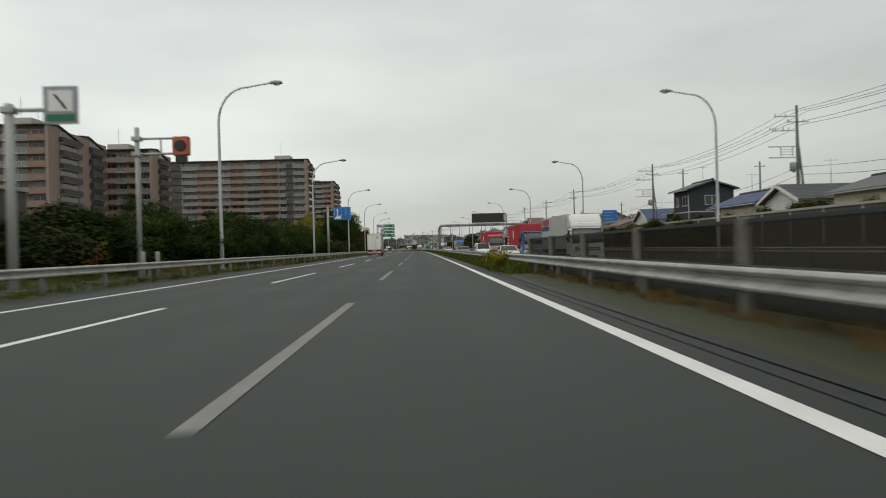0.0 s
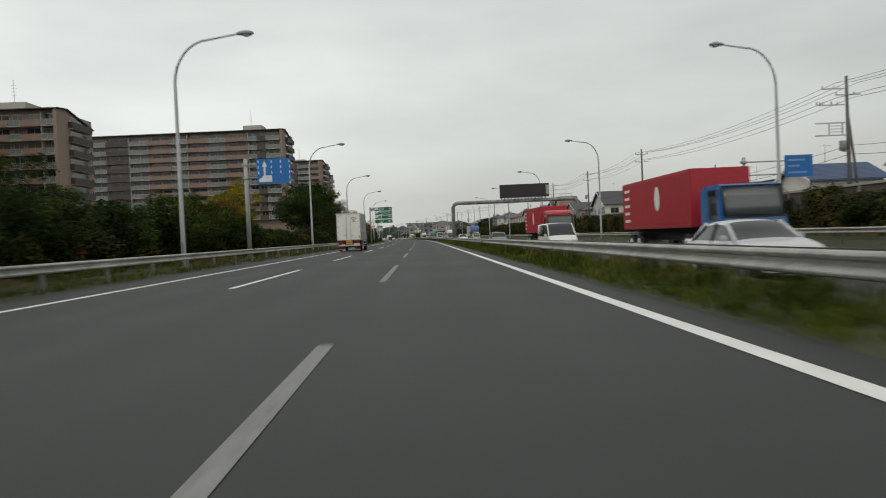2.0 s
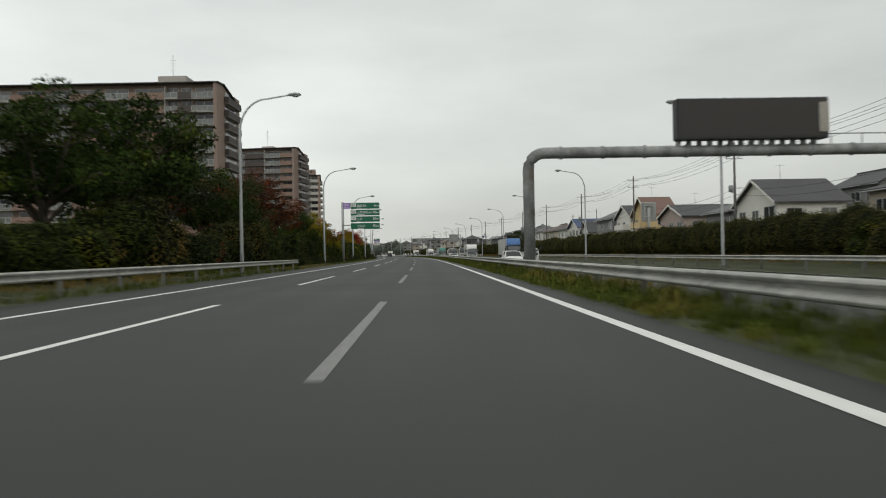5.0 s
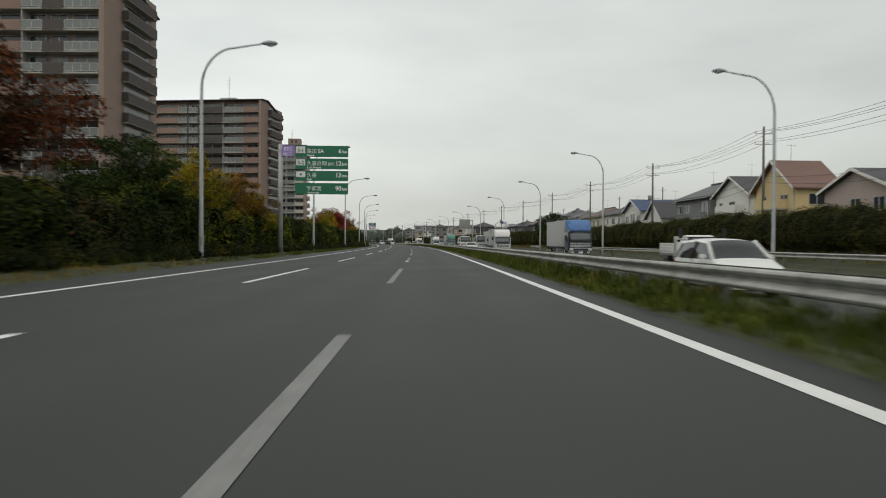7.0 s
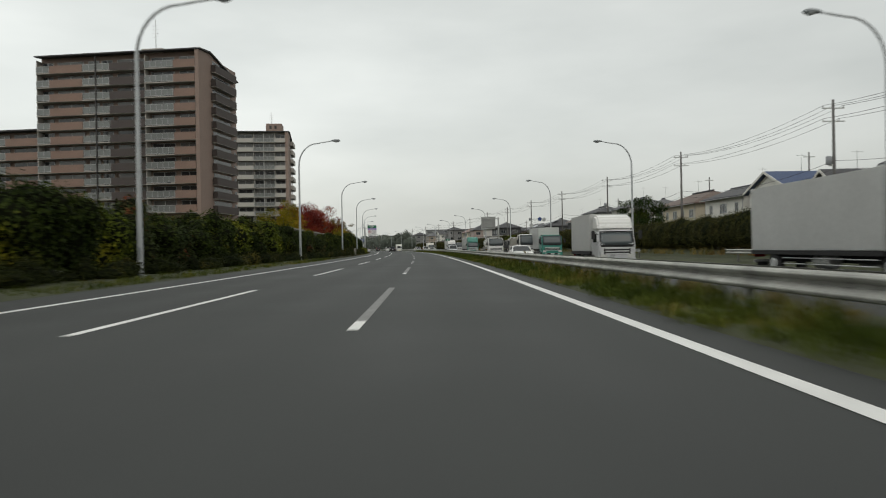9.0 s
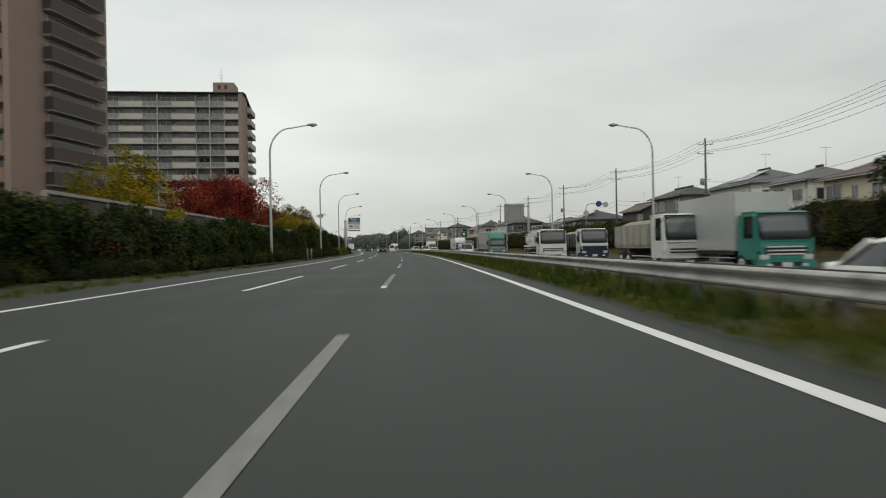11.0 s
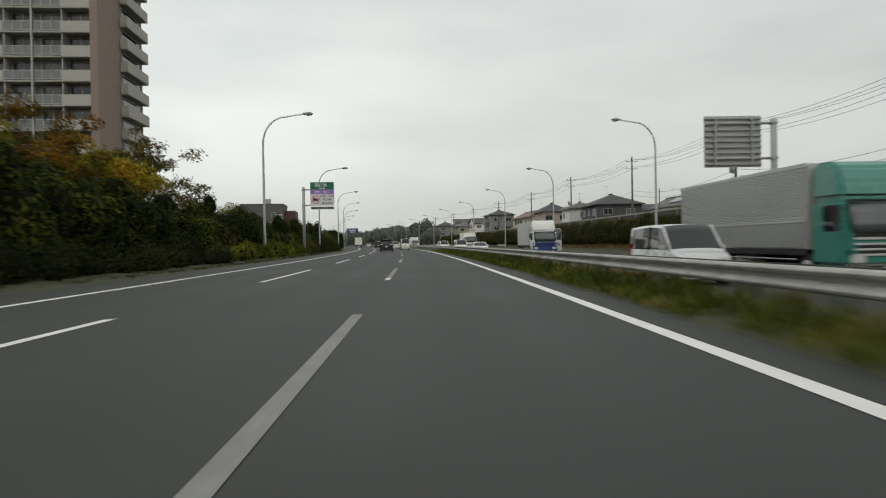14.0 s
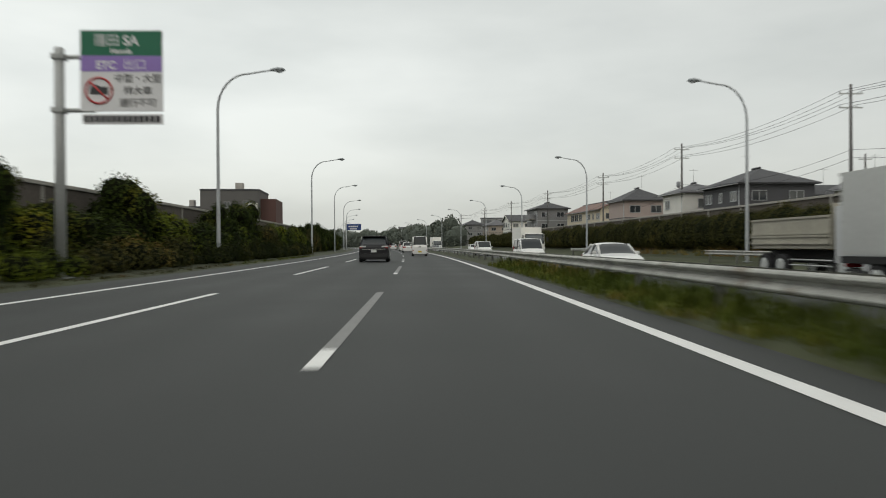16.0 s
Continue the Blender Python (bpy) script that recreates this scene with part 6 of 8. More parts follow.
def far_block(x, y, w, d, h, floors, label):
    b = thing("far_building", pose(x, y, -0.45, 0, 0, 0), label, "building")
    boxes("wall", (0, w, 0, d, 0, h), FAR_WALL, b)
    boxes("roof", (-0.3, w + 0.3, -0.3, d + 0.3, h + 0.002, h + 0.6), R_GREY, b)
    band = boxed("window", (0, w / 7 * 0.62, -0.1, 0.05, 0, h / floors * 0.5), FAR_DARK)
    for f in range(1, floors):
        for i in range(7):
            piece("window", band, b, w / 7 * (i + 0.2), 0, h / floors * (f + 0.25))


def world_at(s, u):
    p = spot(s, u)
    return p.x, p.y


for s, u, w, h, f, label in ((760, 62, 46, 15, 5, "long pale low-rise apartment block in the haze"), (830, 30, 38, 12, 4, "pale low-rise apartment block in the distance"), (900, 110, 60, 17, 6, "wide grey apartment block in the distance"), (980, 60, 40, 14, 5, "grey block in the distance"), (1010, 150, 50, 20, 6, "tall grey block in the distance"), (880, -60, 40, 12, 4, "pale low block beyond the trees")):
    far_block(*world_at(s, u), w, 12, h, f, label)


def wood_strip(points, height, seed, label, count=5200):
    """A far wood: a ragged crown line of leaf clumps, one mass that nobody could count."""
    rng = random.Random(seed)
    total = []
    for (x0, y0), (x1, y1) in zip(points, points[1:]):
        n = max(2, int(math.hypot(x1 - x0, y1 - y0) / 6))
        for i in range(n):
            k = (i + rng.random()) / n
            r = rng.uniform(2.6, 5.0)
            h = height * rng.uniform(0.55, 1.05)
            total.append((Vector((x0 + (x1 - x0) * k, y0 + (y1 - y0) * k + rng.uniform(-4, 4), h - r)), r))

    def place(r):
        c, rad = r.choice(total)
        o = Vector((r.gauss(0, 1), r.gauss(0, 1), r.gauss(0, 1))).normalized()
        p = c + o * rad
        if r.random() < 0.45:
            p.z = r.uniform(0, max(0.5, c.z))
        return p, o

    bm = lobes_core(bmesh.new(), [(tuple(c), (rad, rad, rad)) for c, rad in total] + [((c.x, c.y, c.z * 0.4), (rad * 0.8, rad * 0.8, max(1.0, c.z * 0.6))) for c, rad in total], 0.93)
    tagged(new("far_woods", mesh_of("far_woods", bm, FAR_MASS)), label, "woods", kind="stuff")
    v, f = leaf_soup(count * 2, place, 0.7, rng)
    tagged(new("far_woods", soup_mesh("far_woods", v, f, FAR_WOOD)), label, "woods", kind="stuff")


wood_strip([world_at(640, 26), world_at(700, 25), world_at(760, 24), world_at(840, 22), world_at(960, 10)], 11, 3, "ragged line of dark trees where the road bends", 9000)
wood_strip([world_at(900, -80), world_at(1000, -30), world_at(1050, 20), world_at(1080, 80), world_at(1060, 160)], 16, 4, "hazy wooded rise at the end of the road", 8000)
wood_strip([world_at(660, -16), world_at(740, -17), world_at(820, -18), world_at(930, -22)], 7, 5, "line of roadside trees far along the road", 7000)
wood_strip([(-420, 900), (-250, 960), (-100, 1050), (100, 1120), (300, 1100), (500, 950)], 14, 6, "hazy belt of trees on the horizon", 9000)
wood_strip([world_at(60, 60), world_at(200, 66), world_at(350, 64), world_at(500, 66), world_at(650, 62)], 7, 7, "dull green garden trees behind the houses", 7000)

# ---------------------------------------------------------------- vehicles
def car_paint(name, color, metal=0.0, rough=0.3):
    return material(name, color, rough, metal=metal, vary=0.05, scale=1.5, fine=12, coat=0.5)


C_WHITE, C_SILVER, C_BLACK, C_GREY = car_paint("white_car_paint", (0.70, 0.70, 0.68)), car_paint("silver_car_paint", (0.56, 0.57, 0.58), 0.25), material("black_car_paint", (0.008, 0.008, 0.010), 0.35, vary=0.05, scale=1.5, fine=12, coat=0.1, spec=0.35), car_paint("grey_car_paint", (0.16, 0.17, 0.18), 0.4)
C_RED, C_BLUE, C_TEAL, C_DGREEN = car_paint("red_lorry_paint", (0.42, 0.022, 0.03)), car_paint("blue_lorry_paint", (0.022, 0.13, 0.36)), car_paint("teal_lorry_paint", (0.035, 0.215, 0.17)), car_paint("dark_green_lorry_paint", (0.02, 0.032, 0.036))
C_CONTAINER = material("red_container_steel", (0.36, 0.018, 0.028), 0.5, vary=0.12, scale=0.6, fine=6)
ALU = material("brushed_aluminium_body", (0.50, 0.505, 0.49), 0.42, metal=0.35, vary=0.1, scale=0.7, fine=7)
ALU_DULL = material("dull_aluminium_gate", (0.33, 0.335, 0.32), 0.45, metal=0.4, vary=0.14, scale=0.7, fine=7)
LORRY_WHITE = material("white_lorry_doors", (0.74, 0.73, 0.68), 0.4, vary=0.08, scale=0.8, fine=8)
CHROME_DULL = material("satin_chrome", (0.60, 0.61, 0.62), 0.4, metal=0.4, vary=0.08, scale=3, fine=20)
CHROME = material("chrome", (0.62, 0.62, 0.62), 0.18, metal=1.0, vary=0.05)
CAR_GLASS = glass_material("car_glass", (0.018, 0.022, 0.024), 0.04)
# The bluish-grey base paints the reflected sky into the lorry windscreens.
CAB_GLASS = glass_material("windscreen_painted_sky", (0.085, 0.10, 0.105), 0.08)
C_NAVY = car_paint("navy_lorry_paint", (0.012, 0.022, 0.045))
C_DEEPBLUE = car_paint("deep_blue_lorry_paint", (0.015, 0.05, 0.22))
RED_LENS = glass_material("red_lamp_lens", (0.28, 0.012, 0.014), 0.15)
CLEAR_LENS = glass_material("clear_lamp_lens", (0.55, 0.55, 0.53), 0.1)
AMBER = material("amber_reflector", (0.52, 0.25, 0.03), 0.35, vary=0.08, scale=6, fine=40)
YELLOW_PLATE = material("yellow_plate", (0.58, 0.45, 0.04), 0.5, vary=0.05)
PLATE = material("pale_plate", (0.55, 0.56, 0.55), 0.5, vary=0.05)
FLAP_RED = material("red_rubber_flap", (0.24, 0.02, 0.022), 0.7, vary=0.15, scale=4, fine=20)
GOLD = material("ochre_emblem", (0.33, 0.22, 0.09), 0.5, vary=0.1)
UNDER = material("chassis_black", (0.012, 0.012, 0.012), 0.8, vary=0.2, scale=3, fine=15)
TIPPER_PALE = material("pale_tipper_paint", (0.34, 0.32, 0.26), 0.6, vary=0.2, scale=0.7, fine=7, bump=0.1)
TARP = material("tan_dump_load", (0.27, 0.23, 0.17), 0.85, vary=0.25, scale=0.8, fine=9, bump=0.2)
_wheels = {}


def wheel(parent, x, y, r, w, rim_mat=None, hub=None):
    key = (r, w)
    if key not in _wheels:
        bm = bmesh.new()
        tube(bm, [(-w / 2, 0, 0), (-w / 2 + 0.03, 0, 0), (w / 2 - 0.03, 0, 0), (w / 2, 0, 0)], [r - 0.03, r, r, r - 0.03], 24)
        tyre = mesh_of("wheel", bm, TYRE)
        bm = bmesh.new()
        tube(bm, [(-w / 2 - 0.012, 0, 0), (-w / 2 - 0.006, 0, 0), (w / 2 + 0.006, 0, 0), (w / 2 + 0.012, 0, 0)], [r * 0.45, r * 0.62, r * 0.62, r * 0.45], 20)
        _wheels[key] = tyre, bm, {}
    tyre, bm, rims = _wheels[key]
    mat = rim_mat or STEEL
    if mat.name not in rims:
        me = bpy.data.meshes.new("rim")
        bm.to_mesh(me)
        me.materials.append(mat)
        rims[mat.name] = me
    wh = piece("wheel", tyre, parent, x, y, r)
    piece("rim", rims[mat.name], wh)
    if hub:
        bm2 = bmesh.new()
        tube(bm2, [(-w / 2 - 0.05, 0, 0), (w / 2 + 0.05, 0, 0)], r * 0.2, 10)
        part("hub", bm2, hub, wh)
    return wh


CARS = {  # length, width, height, belt, wheel radius, cabin base rear and front, cabin top rear and front, bonnet height, tail height
    "sedan": (4.6, 1.75, 1.44, 0.93, 0.31, -1.75, 1.05, -1.05, 0.25, 0.82, 0.98),
    "hatch": (3.9, 1.69, 1.52, 0.95, 0.30, -1.9, 1.05, -1.62, 0.35, 0.85, 0.97),
    "minivan": (4.7, 1.72, 1.85, 1.05, 0.32, -2.32, 1.65, -2.2, 0.85, 0.98, 1.06),
    "suv": (4.72, 1.86, 1.68, 1.08, 0.36, -2.22, 1.1, -1.62, 0.35, 0.98, 1.1),
    "keivan": (3.4, 1.48, 1.92, 1.06, 0.28, -1.68, 1.55, -1.60, 1.0, 1.0, 1.06),
}


def car_shell(h, a, H, belt, cb0, cb1, ct0, ct1, hood, tail, tx):
    """The rounded skin of a car, drawn through cross-sections from tail to nose: the painted part and the glass."""
    y1 = -a + 0.14
    rows = [(-a, 0.88, tail - 0.22, None), (y1, 0.97, tail - 0.02, None), (max(cb0, y1 + 0.03), 1.0, belt, None), (ct0, 1.0, belt, H - 0.045), ((ct0 + ct1) / 2, 1.0, belt, H),
            (ct1, 1.0, belt, H - 0.05), (cb1, 1.0, belt, None), (a - 0.55, 0.985, hood, None), (a - 0.16, 0.93, hood - 0.12, None), (a, 0.82, hood - 0.34, None)]
    shell, glass = bmesh.new(), bmesh.new()
    rings, last = [], -99.0
    for y, k, zb, zt in rows:
        y = last = max(y, last + 0.03)
        w = h * k
        half = [(w * 0.86, 0.2), (w * 0.975, 0.32), (w, 0.58), (w * 0.99, min(0.8, zb - 0.05)), (w * 0.945, zb)]
        half += [(tx, zt - 0.1), (tx - 0.1, zt - 0.025), (tx * 0.5, zt), (0, zt + 0.01)] if zt else [(w * 0.86, zb + 0.012), (w * 0.7, zb + 0.025), (w * 0.4, zb + 0.038), (0, zb + 0.042)]
        rings.append([(x, y, z) for x, z in half] + [(-x, y, z) for x, z in half[-2::-1]])
    # rounded out along the car and across it
    raw, steps = np.array(rings), 4
    ys = raw[:, 0, 1]
    gap, slope = np.diff(ys), np.zeros_like(raw)
    rise = np.diff(raw, axis=0) / gap[:, None, None]
    both = rise[:-1] * rise[1:] > 0
    slope[1:-1] = np.where(both, 2 * rise[:-1] * rise[1:] / np.where(both, rise[:-1] + rise[1:], 1), 0)
    slope[0], slope[-1] = rise[0], rise[-1]
    fine = []
    for i in range(len(raw) - 1):
        for t in np.arange(steps) / steps:
            fine.append((2 * t ** 3 - 3 * t ** 2 + 1) * raw[i] + (t ** 3 - 2 * t ** 2 + t) * gap[i] * slope[i] + (3 * t ** 2 - 2 * t ** 3) * raw[i + 1] + (t ** 3 - t ** 2) * gap[i] * slope[i + 1])
    fine = np.array(fine + [raw[-1]])
    wide = np.concatenate([fine[:, :1], fine, fine[:, -1:]], axis=1)
    between = (-wide[:, :-3] + 9 * wide[:, 1:-2] + 9 * wide[:, 2:-1] - wide[:, 3:]) / 16
    full = np.empty((len(fine), fine.shape[1] * 2 - 1, 3))
    full[:, 0::2], full[:, 1::2] = fine, between
    rings = [[tuple(q) for q in ring] for ring in full.tolist()]
    n = len(rings[0])
    for i, (r0, r1) in enumerate(zip(rings, rings[1:])):
        for j in range(n - 1):
            side = min(j, n - 2 - j) // 2
            row = i // steps
            is_glass = (row in (2, 5) and side >= 4) or (row in (3, 4) and side == 4)
            bm = glass if is_glass else shell
            f = bm.faces.new([bm.verts.new(q) for q in (r0[j], r1[j], r1[j + 1], r0[j + 1])])
            f.smooth = True
    for r in (rings[0], rings[-1]):
        shell.faces.new([shell.verts.new(p) for p in r])
    for bm in (shell, glass):
        bmesh.ops.remove_doubles(bm, verts=bm.verts, dist=0.002)
        bmesh.ops.recalc_face_normals(bm, faces=bm.faces)
    return shell, glass


def car(m, kind, paint, label, rear_detail=True, plate=None):
    L, W, H, belt, r, cb0, cb1, ct0, ct1, hood, tail = CARS[kind]
    c = thing("car" if kind != "keivan" else "van", m, label, "car" if kind != "keivan" else "van")
    a = L / 2
    tx = W / 2 - (0.2 if kind not in ("keivan", "minivan") else 0.12)
    shell, glass = car_shell(W / 2, a, H, belt, cb0, cb1, ct0, ct1, hood, tail, tx)
    body = part("body", shell, paint, c)
    part("window_band", glass, CAR_GLASS, c, "dark tinted glass")
    for sx in (-1, 1):
        for (y0, y1) in ((cb0, ct0), (cb1, ct1)):
            bm = bmesh.new()
            tube(bm, [(sx * (W / 2 - 0.055), y0, belt - 0.03), (sx * (tx + 0.0), y1, H - 0.07)], 0.045 if kind != "keivan" else 0.06, 6)
            part("pillar", bm, paint, c)
        bm = bmesh.new()
        ym = (cb0 + cb1) / 2
        tube(bm, [(sx * (W / 2 - 0.04), ym, belt - 0.03), (sx * (tx + 0.015), ym, H - 0.07)], 0.035, 6)
        part("pillar", bm, C_BLACK, c)
        boxes("mirror", (sx * (W / 2 + 0.09) - 0.09, sx * (W / 2 + 0.09) + 0.09, cb1 - 0.45, cb1 - 0.33, belt, belt + 0.14), paint, c, None, 0.03)
        boxes("headlight", (sx * (W / 2 - 0.28) - 0.2, sx * (W / 2 - 0.28) + 0.2, a - 0.22, a - 0.03, hood - 0.34, hood - 0.18), CLEAR_LENS, c, None, 0.03)
        z = tail - 0.28
        if kind == "keivan":
            boxes("tail_light", (sx * (W / 2 - 0.1) - 0.07, sx * (W / 2 - 0.1) + 0.07, -a - 0.02, -a + 0.05, 0.42, 0.6), RED_LENS, c, None, 0.015)
        elif kind == "minivan":
            boxes("tail_light", (sx * (W / 2 - 0.09) - 0.07, sx * (W / 2 - 0.09) + 0.07, -a - 0.02, -a + 0.1, 0.8, 1.25), RED_LENS, c, None, 0.015)
        elif kind == "suv":
            boxes("tail_light", (sx * (W / 2 - 0.24) - 0.2, sx * (W / 2 - 0.24) + 0.2, -a + 0.0, -a + 0.2, tail - 0.16, tail - 0.07), CLEAR_LENS, c, None, 0.02)
            boxes("brake_light", (sx * (W / 2 - 0.13) - 0.1, sx * (W / 2 - 0.13) + 0.1, -a - 0.0, -a + 0.2, tail - 0.22, tail - 0.165), RED_LENS, c, None, 0.012)
        else:
            boxes("tail_light", (sx * (W / 2 - 0.27) - 0.24, sx * (W / 2 - 0.27) + 0.24, -a - 0.01, -a + 0.08, z, z + 0.2), RED_LENS, c, None, 0.02)
        for y in (a - 0.82, -a + 0.8):
            wheel(c, sx * (W / 2 - 0.10), y, r, 0.2)
            bm = bmesh.new()
            bmesh.ops.create_circle(bm, cap_ends=True, segments=24, radius=r + 0.06, matrix=pose(sx * (W / 2 + 0.004), y, r, 0, 90))
            part("wheel_arch", bm, UNDER, c)
    boxes("underbody", (-W / 2 + 0.08, W / 2 - 0.08, -a + 0.15, a - 0.15, 0.16, 0.3), UNDER, c)
    boxes("front_grille", (-0.5, 0.5, a - 0.03, a + 0.012, 0.42, 0.6), BLACK, c, None, 0.01)
    boxes("rear_bumper", (-W / 2 + 0.04, W / 2 - 0.04, -a - 0.05, -a + 0.06, 0.3, 0.55), BLACK if kind == "suv" else paint, c, None, 0.03)
    boxes("number_plate", (-0.17, 0.17, -a - 0.065, -a - 0.052, 0.62 if kind != "keivan" else 0.36, 0.78 if kind != "keivan" else 0.52), plate or PLATE, c)
    boxes("number_plate", (-0.17, 0.17, a + 0.014, a + 0.026, 0.42, 0.57), plate or PLATE, c)
    if kind == "suv":
        boxes("trim", (-W / 2 + 0.2, W / 2 - 0.2, -a - 0.02, -a + 0.05, 0.80, 0.83), CHROME, c)
        boxes("spoiler", (-tx, tx, ct0 - 0.25, ct0 + 0.05, H - 0.07, H - 0.02), paint, c, None, 0.015)
    if kind == "keivan":
        boxes("tailgate_handle", (-0.12, 0.12, -a - 0.02, -a + 0.01, 0.86, 0.94), BLACK, c)
        boxes("wiper", (-0.02, 0.3, cb0 - 0.03, cb0 - 0.01, 1.1, 1.13), BLACK, c)
    return c


def lorry_cab(t, W, front, length, top, paint, lower=None, deflector=None, floor=0.55):
    """A cab-over cab: front is the y of its nose; the windscreen leans back."""
    back = front - length
    bm = bmesh.new()
    prism(bm, [(back, floor), (front - 0.02, floor), (front, floor + 0.45), (front - 0.03, floor + 0.46 * (top - floor) + 0.03), (front - 0.24, top - 0.1), (front - 0.38, top), (back, top)], "x", -W / 2, W / 2, 0.13)
    cab = part("cab", bm, paint, t)
    bm = bmesh.new()
    zs = floor + 0.46 * (top - floor) + 0.05
    grid = []
    for j in range(4):
        k = j / 3
        z, y0, w = zs + (top - 0.14 - zs) * k, front + 0.055 - 0.2 * k - 0.02 * k * k, W / 2 - 0.10 - 0.03 * k
        grid.append([bm.verts.new((w * (i / 5 - 1), y0 - 0.055 * abs(i / 5 - 1) ** 2.4, z)) for i in range(11)])
    for g0, g1 in zip(grid, grid[1:]):
        for i in range(10):
            bm.faces.new((g0[i], g0[i + 1], g1[i + 1], g1[i])).smooth = True
    e = bmesh.ops.extrude_face_region(bm, geom=list(bm.faces))
    for q in e["geom"]:
        if isinstance(q, bmesh.types.BMVert):
            q.co.y -= 0.06
    bmesh.ops.recalc_face_normals(bm, faces=bm.faces)
    part("windscreen", bm, CAB_GLASS, cab)
    for sx in (-1, 1):
        boxes("side_window", (sx * W / 2 - 0.012, sx * W / 2 + 0.012, front - 1.15, front - 0.38, floor + 0.95, top - 0.2), CAR_GLASS, cab, None, 0.005)
        boxes("headlight", (sx * (W / 2 - 0.26) - 0.18, sx * (W / 2 - 0.26) + 0.18, front - 0.05, front + 0.03, floor + 0.12, floor + 0.32), CLEAR_LENS, cab, None, 0.02)
        boxes("mirror", (sx * (W / 2 + 0.26) - 0.09, sx * (W / 2 + 0.26) + 0.09, front - 0.12, front - 0.02, floor + 1.1, floor + 1.55), BLACK, cab, None, 0.03)
        bm = bmesh.new()
        tube(bm, [(sx * (W / 2 - 0.05), front - 0.2, top - 0.25), (sx * (W / 2 + 0.25), front - 0.08, floor + 1.5)], 0.018, 6)
        part("mirror_arm", bm, BLACK, cab)
    boxes("visor", (-W / 2 + 0.1, W / 2 - 0.1, front - 0.22, front - 0.14, top - 0.13, top - 0.07), BLACK, cab, None, 0.015)
    boxes("grille", (-W / 2 + 0.28, W / 2 - 0.28, front - 0.03, front + 0.014, floor + 0.3, floor + 0.62), BLACK, cab, None, 0.01)
    boxes("panel_strip", (-W / 2 + 0.05, W / 2 - 0.05, front - 0.06, front + 0.012, floor + 0.8, floor + 0.88), CHROME if lower is CHROME else paint, cab, None, 0.02)
    if lower and lower is not CHROME:
        boxes("front_panel", (-W / 2 - 0.004, W / 2 + 0.004, front - 0.5, front + 0.008, floor + 0.0, floor + 0.76), lower, cab, None, 0.03)
    for x in (-0.45, 0.25):
        boxes("wiper", (x, x + 0.5, front + 0.0, front + 0.015, zs + 0.03, zs + 0.06), BLACK, cab)
    for sx in (-1, 1):
        boxes("door", (sx * W / 2 - 0.014, sx * W / 2 + 0.01, front - 1.28, front - 0.3, floor + 0.12, floor + 0.92), paint, cab, None, 0.006)
        boxes("step", (sx * (W / 2 - 0.12) - 0.14, sx * (W / 2 - 0.12) + 0.14, front - 1.2, front - 0.35, floor - 0.2, floor - 0.05), BLACK, cab, None, 0.015)
    boxes("lower_grille", (-W / 2 + 0.5, W / 2 - 0.5, front + 0.05, front + 0.068, floor - 0.12, floor + 0.04), BLACK, cab)
    for k in range(4 if lower is CHROME else 3):
        wide = 0.16 if lower is CHROME else 0.35
        boxes("grille_bar", (-W / 2 + wide, W / 2 - wide, front - 0.02, front + 0.03, floor + 0.30 + k * 0.14, floor + 0.36 + k * 0.14), (CHROME_DULL if lower is CHROME else lower) if lower else PLATE, cab, None, 0.012)
    for sx in (-1, 1):
        boxes("corner_vane", (sx * (W / 2 - 0.09) - 0.07, sx * (W / 2 - 0.09) + 0.07, front - 0.16, front + 0.02, floor + 0.40, floor + 0.98), paint, cab, None, 0.04)
        boxes("fog_lamp", (sx * (W / 2 - 0.42) - 0.12, sx * (W / 2 - 0.42) + 0.12, front + 0.05, front + 0.075, floor - 0.14, floor - 0.02), CLEAR_LENS, cab, None, 0.01)
        bm = bmesh.new()
        tube(bm, [(sx * (W / 2 - 0.11), front + 0.012, zs - 0.01), (sx * (W / 2 - 0.13), front - 0.19, top - 0.13)], 0.035, 6)
        part("pillar", bm, BLACK, cab)
    boxes("cowl", (-W / 2 + 0.12, W / 2 - 0.12, front - 0.05, front + 0.02, zs - 0.09, zs + 0.01), BLACK, cab, None, 0.015)
    boxes("bumper", (-W / 2 - 0.01, W / 2 + 0.01, front - 0.3, front + 0.06, floor - 0.22, floor + 0.12), lower or paint, cab, None, 0.04)
    boxes("number_plate", (-0.2, 0.2, front + 0.062, front + 0.075, floor - 0.16, floor + 0.02), PLATE, cab)
    if deflector:
        z1, mat = deflector
        bm = bmesh.new()
        prism(bm, [(back + 0.03, top - 0.02), (front - 0.33, top - 0.02), (front - 0.42, top + (z1 - top) * 0.4), (front - 0.62, top + (z1 - top) * 0.82), (front - 0.95, z1), (back + 0.03, z1)], "x", -W / 2 + 0.05, W / 2 - 0.05, 0.1)
        part("wind_deflector", bm, mat, cab)
    return cab


def rib_panel(parent, x, y0, y1, z0, z1, count, mat, side):
    """A corrugated side: level ridges drawn out along the body, one folded sheet."""
    bm = bmesh.new()
    outline = []
    for k in range(count):
        h = (z1 - z0) / count
        z = z0 + k * h
        outline += [(side * 0.0, z), (side * 0.022, z + h * 0.2), (side * 0.022, z + h * 0.55), (side * 0.0, z + h * 0.75)]
    outline = [(x + a, z) for a, z in outline] + [(x - side * 0.02, z1), (x - side * 0.02, z0)]
    prism(bm, outline, "y", y0, y1)
    return part("corrugated_panel", bm, mat, parent)


